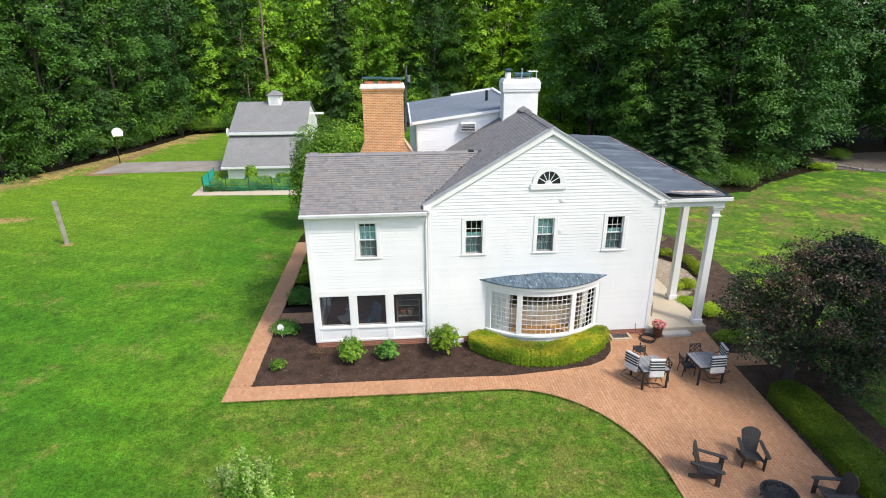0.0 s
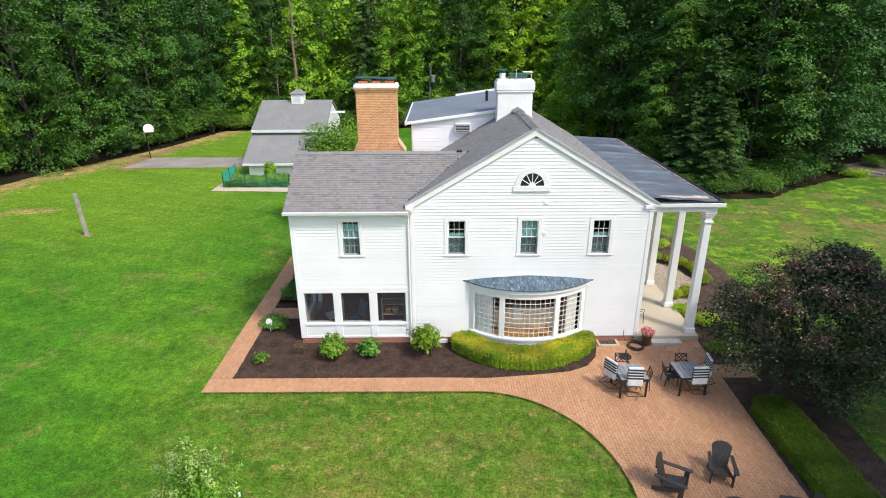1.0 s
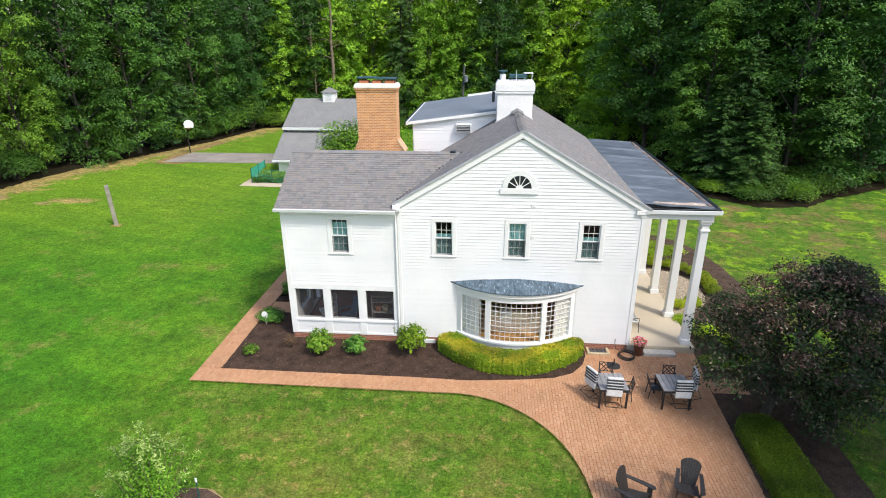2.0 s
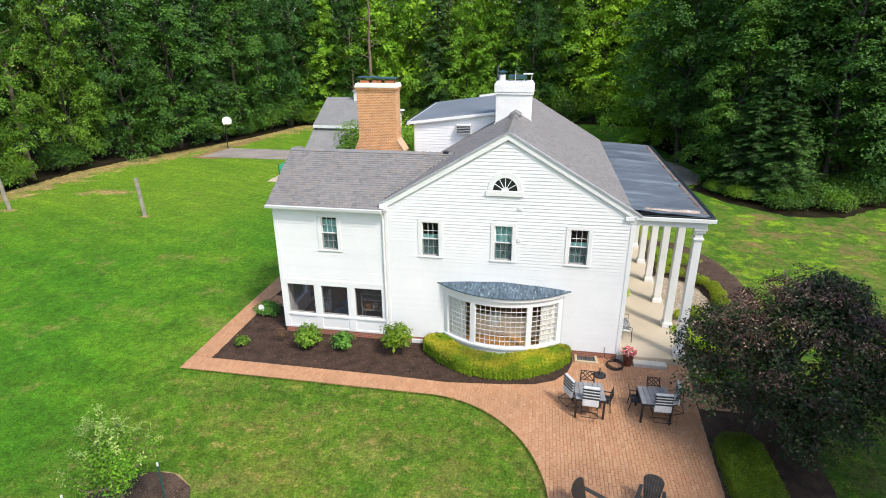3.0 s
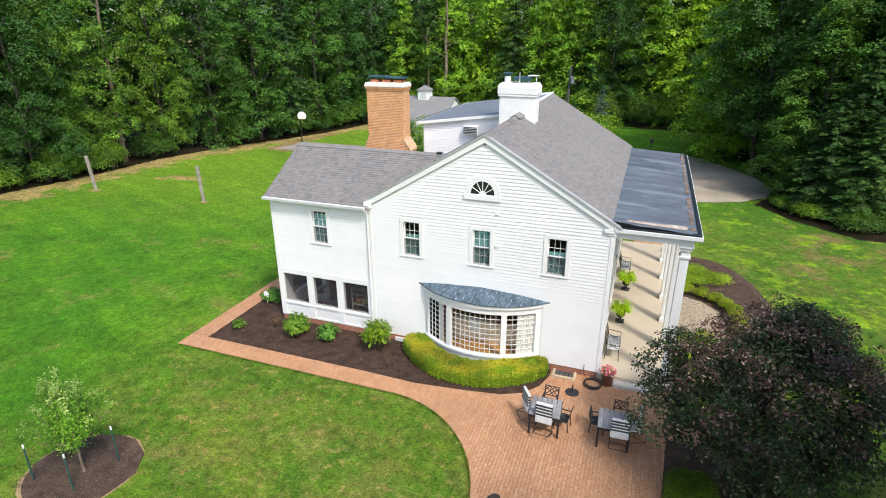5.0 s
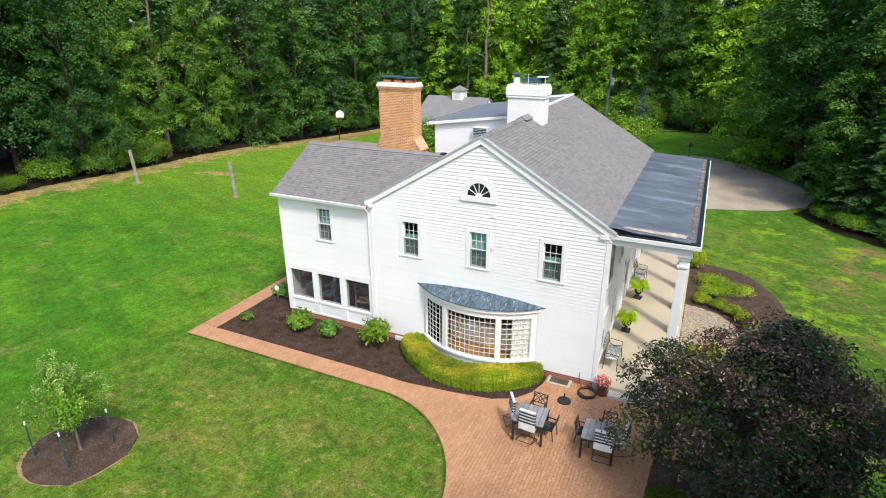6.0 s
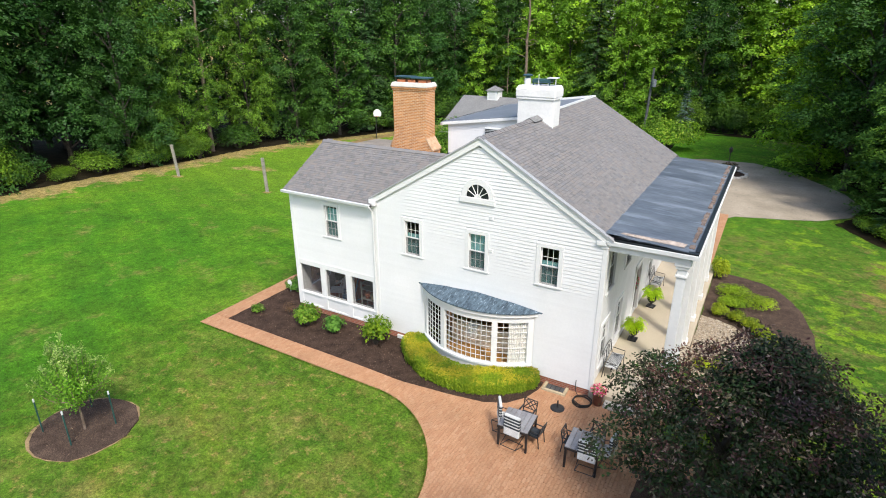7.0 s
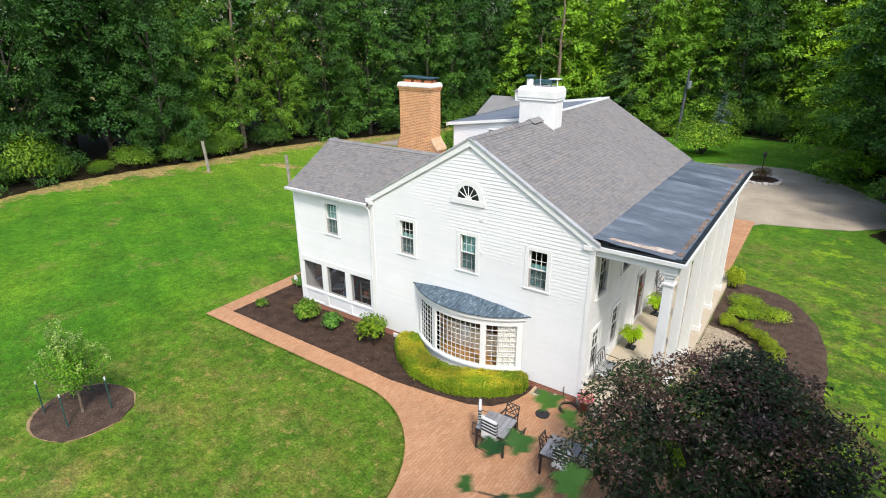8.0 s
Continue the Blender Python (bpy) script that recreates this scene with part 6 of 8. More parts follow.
# -- the woodland: a few kinds of tree, many individuals
WOOD = "tall green broadleaf woodland tree in full leaf"
SQ = (0.5, 0.72)
protos = [
    tree_parts("tree", 11, 17.5, 4.4, 0.5, FOREST_LEAF, 0.185, 0, WOOD, 62, (1.1, 2.0), spray=(9, 40, 0.29, -0.5), three=True, squat=SQ),
    tree_parts("tree", 12, 19.0, 4.8, 0.9, FOREST_LEAF, 0.19, 0, WOOD, 62, (1.15, 2.1), spray=(8.2, 38, 0.31, -0.5), three=True, squat=SQ),
    tree_parts("tree", 13, 15.5, 4.2, 0.6, LIGHT_LEAF, 0.24, 0, "light yellow-green broadleaf woodland tree", 50, (1.1, 2.1), spray=(7, 30, 0.34, -0.5), three=True, squat=SQ),
    tree_parts("tree", 14, 18.0, 4.9, 3.2, FOREST_LEAF, 0.195, 0, WOOD, 58, (1.2, 2.1), spray=(8, 36, 0.32, -0.45), three=True, squat=SQ),
    spruce_parts("spruce_tree", 15, 18.0, 3.6, SPRUCE_LEAF, "tall dark green drooping spruce tree", 2.2, leaf=0.28),
    tree_parts("tree", 16, 20.0, 5.4, 1.8, DEEP_LEAF, 0.38, 0, WOOD, 36, (1.5, 2.5), spray=(1.7, 26, 0.5, -0.5), three=True, squat=SQ),
    tree_parts("tree", 18, 18.5, 4.8, 1.6, DEEP_LEAF, 0.22, 0, "tall woodland tree, its green darkened for shade", 56, (1.15, 2.1), spray=(7, 30, 0.34, -0.5), three=True, squat=SQ),
    tree_parts("tree", 17, 19.0, 5.0, 1.8, LIGHT_LEAF, 0.36, 0, WOOD, 36, (1.5, 2.5), spray=(1.9, 26, 0.5, -0.5), three=True, squat=SQ),
]
used = [False] * len(protos)


def plant_tree(k, x, y, s=1.0, turn=0.0, sz=None):
    m = pose(x, y, height(x, y), 0, 0, turn) @ Matrix.Diagonal((s, s, sz or s, 1))
    if not used[k]:
        used[k] = True
        protos[k].matrix_basis = m
        return protos[k]
    return copy_thing(protos[k], m)


rw = random.Random(21)
# place, kind and width of each tree along the wood's edge; two dark gaps are left open on the lawn side
EDGE_TREES = [(-40.5, 7.0, 0, 0.95), (-39.8, 12.5, 1, 0.9), (-39.2, 17.2, 0, 0.9), (-38.6, 22.3, 0, 0.82), (-37.8, 32.8, 0, 0.86), (-38.6, 36.0, 1, 0.72), (-37.6, 38.7, 0, 0.8), (-38.6, 48.2, 1, 0.82), (-36.8, 53.5, 0, 0.95), (-34.6, 58.5, 6, 0.95), (-33.4, 63.5, 4, 1.0), (-32.2, 68.5, 6, 1.0), (-31.0, 73.5, 6, 1.0), (-29.0, 79.0, 6, 1.05), (-25.0, 80.5, 2, 1.0), (-21.0, 81.5, 1, 1.05), (-16.8, 80.5, 2, 1.0), (-12.6, 81.5, 2, 1.05), (-8.4, 79.0, 4, 1.1), (-4.0, 79.5, 2, 1.0), (0.4, 80.5, 2, 1.05), (5.0, 80.0, 1, 1.0), (9.4, 81.0, 2, 1.05), (14.0, 80.5, 2, 1.0), (18.4, 79.0, 2, 1.0), (22.8, 76.5, 2, 1.05), (27.0, 74.0, 2, 1.0)]
edge = [(t[0], t[1]) for t in EDGE_TREES]
for x, y, k, s in EDGE_TREES:
    plant_tree(k, x + rw.uniform(-0.4, 0.4), y + rw.uniform(-0.4, 0.4), s * rw.uniform(0.96, 1.06), rw.uniform(0, 360), rw.uniform(0.98, 1.15))
for ring in (5.5, 12.0, 19.0):
    for i, (x, y) in enumerate(edge):
        out = Vector((x + 6, y - 38)).normalized() * ring
        plant_tree((6 if ring < 6 else 5) if i < 14 else rw.choice((5, 7, 7)), x + out.x + rw.uniform(-1.5, 1.5), y + out.y + rw.uniform(-1.5, 1.5), rw.uniform(1.05, 1.3), rw.uniform(0, 360), rw.uniform(1.1, 1.35))
for x, y in ((-47.0, 27.5), (-53.0, 22.0), (-52.0, 31.0), (-46.5, 44.0), (-52.0, 40.0), (-53.0, 48.0), (-58.0, 14.0)):
    plant_tree(5, x, y, 1.15, rw.uniform(0, 360), 1.2)
# woodland beyond the right-hand lawn and round the drive
for k, x, y, s, sz in ((0, 21.4, 47.4, 0.8, 0.75), (4, 23.2, 44.8, 1.0, 0.6), (4, 21.6, 43.9, 0.75, 0.4), (4, 23.4, 42.3, 0.75, 0.36), (0, 27.4, 45.8, 1.15, 1.1), (3, 31.0, 48.5, 1.2, 1.1), (3, 35.8, 50.8, 1.2, 1.1), (1, 22.5, 51.0, 1.1, 1.0), (3, 18.8, 54.6, 1.1, 1.05), (0, 26.5, 53.0, 1.2, 1.2), (3, 31.0, 56.0, 1.25, 1.2), (3, 17.4, 60.8, 1.1, 1.1), (3, 21.5, 60.0, 1.2, 1.1), (2, 21.5, 68.0, 1.1, 1.1), (0, 25.0, 62.0, 1.2, 1.2), (1, 30.0, 65.0, 1.2, 1.2), (0, 36.0, 60.0, 1.2, 1.25), (3, 41.0, 56.0, 1.2, 1.2), (3, 46.0, 54.5, 1.2, 1.2), (3, 51.0, 55.0, 1.2, 1.2), (1, 44.0, 63.0, 1.3, 1.3), (0, 51.0, 62.0, 1.3, 1.3), (1, 58.0, 58.0, 1.3, 1.3), (3, 57.0, 51.0, 1.2, 1.2), (0, 62.0, 64.0, 1.3, 1.3), (1, 35.0, 70.0, 1.3, 1.3), (0, 48.0, 72.0, 1.3, 1.3), (0, 36.0, 80.0, 1.3, 1.3), (1, 47.0, 48.5, 1.1, 1.1), (1, 33.0, 45.6, 1.0, 1.0)):
    plant_tree((4 if k == 4 else 6 if x > 30 or k == 1 else k) if y < 60.5 else 2 if x < 22 else 7, x, y, s, rw.uniform(0, 360), sz)
# bushes along the woodland's foot
under = shrub("bush", (-33.0, 20.0, 0), 2.3, 2.1, 3.0, UNDER_LEAF, "tangled green bush at the woodland edge", 0.19, 3600, 22, "woodland bushes", "bush", 31, -0.35, 0.75, True)
first = True
for (x, y), (x2, y2) in zip(edge[1:-1], edge[2:]):
    for u in (0.0, 0.33, 0.66):
        px, py = x + (x2 - x) * u, y + (y2 - y) * u
        inward = Vector((-6 - px, 38 - py)).normalized() * (rw.uniform(1.6, 3.4) if px > -30 else rw.uniform(0.6, 2.0))
        s = rw.uniform(0.65, 1.2)
        if px < -30 and 41.5 < py < 62 and rw.random() < 0.85:
            continue
        if px < -30 and py < 41:
            s = rw.uniform(0.6, 1.1)
        bx, by = px + inward.x, py + inward.y
        if -16.5 < bx < 2 and by > 70:
            s *= 0.7
        m = pose(bx, by, height(bx, by), 0, 0, rw.uniform(0, 360)) @ Matrix.Diagonal((s, s * rw.uniform(0.8, 1.2), s * rw.uniform(0.6, 1.35), 1))
        if first:
            under.matrix_basis, first = m, False
        else:
            copy_thing(under, m)
for x, y, s in ((33.0, 46.3, 0.8), (40.5, 48.5, 0.6), (19.6, 44.2, 0.5), (20.8, 42.2, 0.6), (23.0, 40.3, 0.7), (26.2, 40.6, 0.7), (29.0, 42.6, 0.75), (31.2, 44.4, 0.7), (27.6, 43.2, 0.9), (35.4, 46.4, 0.5), (24.8, 41.6, 0.9)):
    copy_thing(under, pose(x, y, 0, 0, 0, rw.uniform(0, 360)) @ Matrix.Diagonal((s, s, s * 0.6, 1)))
# bare dead trunks standing in the wood
for x, y, h, r, lean in ((-38.0, 41.9, 16.4, 0.24, 0.03), (-17.5, 78.0, 17.0, 0.28, 0.02), (-19.6, 77.5, 13.0, 0.10, -0.02)):
    root = thing("dead_tree", "bare pale dead trunk at the woodland edge", "tree", "dead trees", at=(x, y, height(x, y)))
    bm = bmesh.new()
    tube(bm, [(lean * z + 0.1 * math.sin(z), 0.08 * math.cos(z * 1.3), z - 0.2) for z in np.linspace(0, h, 10)], [r * (1 - 0.07 * k) for k in range(10)], 8)
    part("trunk", bm, PALE_BARK, root)
    rb = random.Random(int(x * 10))
    for i in range(9):
        z = h * rb.uniform(0.35, 0.95)
        a, ln = rb.uniform(0, math.tau), rb.uniform(0.8, 2.2)
        bm = bmesh.new()
        p0 = Vector((lean * z, 0, z))
        d = Vector((math.cos(a), math.sin(a), 0.25)) * ln
        tube(bm, [p0, p0 + d * 0.5 + Vector((0, 0, 0.1)), p0 + d + Vector((0, 0, rb.uniform(-0.5, 0.4)))], [r * 0.25, r * 0.16, 0.01], 5)
        part("branch", bm, PALE_BARK, root)

# -- trees of the garden
maple = tree_parts("purple_tree", 41, 5.1, 2.85, 0.95, MAPLE_LEAF, 0.095, 0, "spreading dark green and purple leaved ornamental tree beside the terrace", 96, (0.42, 0.85), 0.24, "", None, "tree", 0.15, (100, 16, 0.15), lift_west=1.75)
maple.matrix_basis = pose(13.15, 15.65, 0, 0, 0, -4)
rm, nm = random.Random(44), np.random.default_rng(44)
c, nn = spray_points(nm, [(2.45, 1.3, 3.55, 0.62, 0.42), (2.15, 0.65, 3.95, 0.58, 0.4), (2.6, 1.95, 2.85, 0.62, 0.45), (2.3, 0.05, 3.9, 0.5, 0.35), (2.0, 2.3, 3.1, 0.5, 0.4), (1.75, -0.6, 3.45, 0.65, 0.45), (2.2, 0.6, 2.6, 0.65, 0.45), (-0.9, 0.3, 1.9, 0.5, 0.35), (2.3, -1.0, 3.3, 0.5, 0.4)], 100, 16, 0.15)
part("crown", leaves("crown", c, nn, 0.095, MAPLE_LEAF, nm, 0.62, 0.35), None, maple)
tips = []
for i in range(52):
    a, s = i * 2.399, math.sqrt((i + 0.5) / 52)
    d = 2.75 * s * rm.uniform(0.9, 1.12)
    tips.append((1.05 + d * math.cos(a), d * math.sin(a), 5.0 - 1.9 * s ** 2.2 + rm.uniform(-0.25, 0.2), rm.uniform(0.2, 0.42), rm.uniform(0.16, 0.3)))
c, nn = spray_points(nm, tips, 150, 9, 0.13, 0.0)
part("new_growth", leaves("new_growth", c, nn, 0.088, RED_LEAF, nm, 0.5, 0.5), None, maple, "purple-tan young leaves")


def sapling(at):
    """A vase of upright limbs from a short stem, silvery at the shoots' ends."""
    rng, nr = random.Random(43), np.random.default_rng(43)
    root = thing("young_tree", "small young tree with pale silvery green leaves", "tree", at=at)
    bm = bmesh.new()
    tube(bm, [(0.12, -0.05, -0.05), (0.06, -0.02, 0.45), (0, 0, 1.0)], [0.045, 0.035, 0.03], 8)
    part("trunk", bm, PALE_BARK, root)
    wood = bmesh.new()
    cs, ns, tips, tn = [], [], [], []
    for i in range(30):
        a = i * 2.399 + rng.uniform(-0.3, 0.3)
        out = rng.uniform(0.25, 1.0) if i else 0.05
        top = 3.3 - 1.5 * out ** 1.5 + rng.uniform(-0.35, 0.15) if i else 3.4
        z0 = rng.uniform(0.75, 1.25)
        reach = 1.12 * out
        d = np.array([math.cos(a), math.sin(a), 0.0])
        bend = rng.uniform(0.35, 0.7)
        pts = [d * reach * t ** bend + np.array([0, 0, z0 + (top - z0) * t ** 1.15]) for t in np.linspace(0, 1, 6)]
        tube(wood, [tuple(p) for p in pts], [0.018, 0.014, 0.011, 0.008, 0.006, 0.003], 5)
        m = int(85 + 70 * (top - z0))
        t = nr.uniform(0.12, 1.0, m)
        base = d * (reach * t ** bend)[:, None] + np.array([0, 0, 1.0]) * (z0 + (top - z0) * t ** 1.15)[:, None]
        wide = np.where(t > 0.8, 0.05, 0.12)[:, None]
        p = base + nr.normal(0, 1, (m, 3)) * wide
        keep = t > 0.86
        cs.append(p[~keep])
        ns.append(np.tile(d * 0.5 + np.array([0, 0, 0.7]), ((~keep).sum(), 1)))
        tips.append(p[keep])
        tn.append(np.tile(d * 0.4 + np.array([0, 0, 0.6]), (keep.sum(), 1)))
    part("branchwork", wood, PALE_BARK, root)
    part("crown", leaves("crown", np.concatenate(cs), np.concatenate(ns), 0.08, YOUNG_LEAF, nr, 0.5, 0.6), None, root)
    part("shoot_foliage", leaves("shoot_foliage", np.concatenate(tips), np.concatenate(tn), 0.075, SILVER_LEAF, nr, 0.45, 0.6), None, root, "pale silvery leaves at the shoot ends")


sapling((-3.6, 9.62, 0.04))
near_tree = tree_parts("tree", 47, 10.6, 2.0, 4.5, DEEP_LEAF, 0.15, 0, "green maple tree standing beside the terrace hedge", 46, (0.5, 0.95), 0.0, "", None, "tree", 0.13, (30, 18, 0.2))
near_tree.matrix_basis = pose(17.2, 6.3, 0)
# unseen trees added off to the right, only to shade the terrace
shade = tree_parts("tree", 48, 12.5, 2.1, 5.5, FOREST_LEAF, 0.2, 0, "unseen broadleaf tree added to shade the terrace", 44, (0.75, 1.2), 0.0, "", None, "tree", 0.16, (16, 18, 0.26))
shade.matrix_basis = pose(18.3, 9.0, 0)
for x, y, a in ((21.5, 11.5, 70), (18.9, 12.6, 150)):
    copy_thing(shade, pose(x, y, 0, 0, 0, a))
# more trees added out of view to shade the terrace and hedge
for k, x, y, s in ((3, 26.5, 4.0, 1.0), (0, 29.0, 12.5, 1.0), (3, 19.4, 2.2, 0.68)):
    plant_tree(k, x, y, s, 35 * k, 1.0)


def maple_leaf(size, m):
    """A lobed leaf, folded along its rib."""
    bm = bmesh.new()
    pts = []
    for k in range(30):
        a = math.tau * k / 30
        lobes = (0, 0.95, -0.95, 1.9, -1.9)
        r = 0.42 + max((0.5 - 0.08 * abs(b)) * max(0, 1 - (abs(math.remainder(a - b, math.tau)) / 0.6) ** 1.4) for b in lobes)
        if abs(math.remainder(a - math.pi, math.tau)) < 0.4:
            r = 0.28
        pts.append((math.cos(a) * r * size, math.sin(a) * r * size))
    mid = bm.verts.new((0, 0, 0))
    ring = [bm.verts.new((x, y, 0.22 * abs(y) - 0.12 * max(0, x))) for x, y in pts]
    for a, b in zip(ring, ring[1:] + ring[:1]):
        bm.faces.new((mid, a, b))
    bmesh.ops.transform(bm, matrix=m, verts=bm.verts)
    return bm


shrub("large_bush", (-5.1, 34.6, height(-5.1, 34.6)), 2.0, 1.8, 5.9, SHRUB_LEAF, "large rounded green bush behind the house", 0.15, 16000, 26, "", "bush", 51)
shrub("large_bush", (-3.0, 37.2, height(-3.0, 37.2)), 2.4, 1.8, 6.0, SHRUB_LEAF, "large rounded green bush behind the chimney", 0.15, 12000, 22, "", "bush", 54)
shrub("round_bush", (4.2, 64.5, 0), 3.4, 3.0, 2.9, SHRUB_LEAF, "large rounded clipped green bush by the drive", 0.22, 4200, 12, "", "bush", 52)
blue = spruce_parts("blue_spruce", 53, 5.2, 1.5, BLUE_LEAF, "small blue-green spruce tree by the drive", 1.0, "", 0.22)
blue.matrix_basis = pose(4.6, 72.0, 0)

# -- shrubs of the beds
for i, (x, y, r, h, mat, lab) in enumerate(((-2.1, 18.0, 0.52, 0.95, SHRUB_LEAF, "leafy green and yellow shrub in dark mulch"), (-0.78, 18.12, 0.42, 0.68, JUNIPER, "small rounded green shrub in dark mulch"), (1.3, 18.2, 0.66, 1.2, BOX_LEAF, "bushy bright green shrub beside the house"))):
    shrub("shrub", (x, y, 0.02), r, r, h, mat, lab, 0.12, 620, 12, "front bed shrubs", "shrub", 60 + i, -0.4, 0.26, False, 46)
shrub("low_plant", (-4.75, 17.7, 0.02), 0.38, 0.3, 0.42, SHRUB_LEAF, "small straggling green plant in mulch", 0.09, 260, 6, "", "plant", 64)
shrub("twiggy_plant", (-3.35, 18.25, 0.02), 0.32, 0.3, 0.62, DRY_LEAF, "dry brown twiggy plant", 0.05, 240, 8, "", "plant", 65)
shrub("juniper", (-4.95, 20.35, 0.02), 0.68, 0.55, 0.5, JUNIPER, "low spreading dark green juniper", 0.08, 1500, 9, "path junipers", "shrub", 66)
shrub("juniper", (-4.7, 22.95, 0.02), 0.72, 0.72, 0.72, JUNIPER, "low spreading dark green juniper", 0.08, 1700, 9, "path junipers", "shrub", 67)
ballp = shrub("boxwood", (-4.95, 25.0, 0.02), 0.40, 0.40, 0.6, BOX_LEAF, "clipped green boxwood ball", 0.06, 1500, 8, "path boxwoods", "shrub", 68)
for i, (x, y, s) in enumerate(((-4.1, 24.7, 1.05), (-4.35, 25.9, 0.95), (-4.95, 26.2, 0.9), (-4.9, 27.4, 0.95), (-4.9, 28.6, 0.95), (-4.9, 29.8, 1.0), (-4.1, 27.6, 1.0), (-4.2, 30.2, 1.1))):
    copy_thing(ballp, pose(x, y, 0.02, 0, 0, i * 57) @ Matrix.Diagonal((s, s, s, 1)))
box2 = shrub("boxwood", (14.61, 24.4, 0.02), 0.42, 0.4, 0.5, BALL_LEAF, "clipped yellow-green boxwood ball", 0.06, 1500, 8, "porch boxwoods", "shrub", 70)
for i, (x, y, s) in enumerate(((14.68, 25.1, 0.95), (14.65, 25.75, 1.0), (14.35, 26.4, 0.95), (13.95, 26.95, 0.9), (13.4, 27.35, 0.9), (12.75, 27.6, 0.95), (12.35, 31.9, 1.2), (13.25, 22.9, 1.05), (12.6, 22.75, 0.85))):
    copy_thing(box2, pose(x, y, 0.02, 0, 0, i * 71) @ Matrix.Diagonal((s * 0.98, s * 0.98, 1.1 * s * (1.5 if s > 1.1 else 1), 1)))
for i, (x, y, rx, ry, h) in enumerate(((13.1, 30.0, 0.9, 0.9, 0.45), (14.1, 29.4, 0.95, 0.85, 0.42), (13.2, 28.7, 0.8, 0.6, 0.45), (12.9, 20.25, 0.55, 0.55, 0.55), (12.35, 21.2, 0.5, 0.55, 0.5), (13.55, 19.6, 0.5, 0.42, 0.5), (12.75, 18.3, 0.85, 0.5, 0.32), (13.5, 18.5, 0.6, 0.4, 0.25))):
    shrub("groundcover_plant", (x, y, 0.02), rx, ry, h, GROUND_LEAF if i < 6 else BOX_LEAF, "low spreading yellow-green groundcover", 0.055, 2200, 13, "groundcover plants", "plant", 80 + i, -0.2, 0.38)


# a long twig of the slim tree, with large lobed leaves
twig_bm = bmesh.new()
tube(twig_bm, [(17.15, 6.3, 8.4), (15.6, 5.1, 9.2), (14.7, 4.65, 9.85), (14.35, 4.85, 10.4), (14.2, 5.0, 10.6)], [0.02, 0.014, 0.009, 0.006, 0.003], 6)
tube(twig_bm, [(14.3, 4.9, 10.46), (14.15, 4.95, 10.45), (14.0, 4.98, 10.38)], [0.005, 0.004, 0.002], 5)
twig_bm.transform(near_tree.matrix_basis.inverted())
twig = part("twig", twig_bm, BARK, near_tree)
rl = random.Random(12)
for x, y, z, s in ((14.14, 5.12, 10.67, 0.075), (14.22, 5.08, 10.66, 0.06), (14.14, 4.95, 10.65, 0.07), (14.07, 4.95, 10.6, 0.075), (14.29, 4.94, 10.6, 0.09), (14.2, 4.9, 10.55, 0.08), (13.97, 4.98, 10.39, 0.055), (14.08, 4.97, 10.4, 0.065), (14.18, 4.98, 10.42, 0.075), (14.3, 5.0, 10.46, 0.085), (14.4, 4.8, 10.3, 0.08), (14.5, 4.75, 10.1, 0.08)):
    m = near_tree.matrix_basis.inverted() @ pose(x, y, z, rl.uniform(-25, 35), rl.uniform(-30, 30), rl.uniform(150, 330))
    part("leaf", maple_leaf(s * 0.72, m), DEEP_LEAF, near_tree)


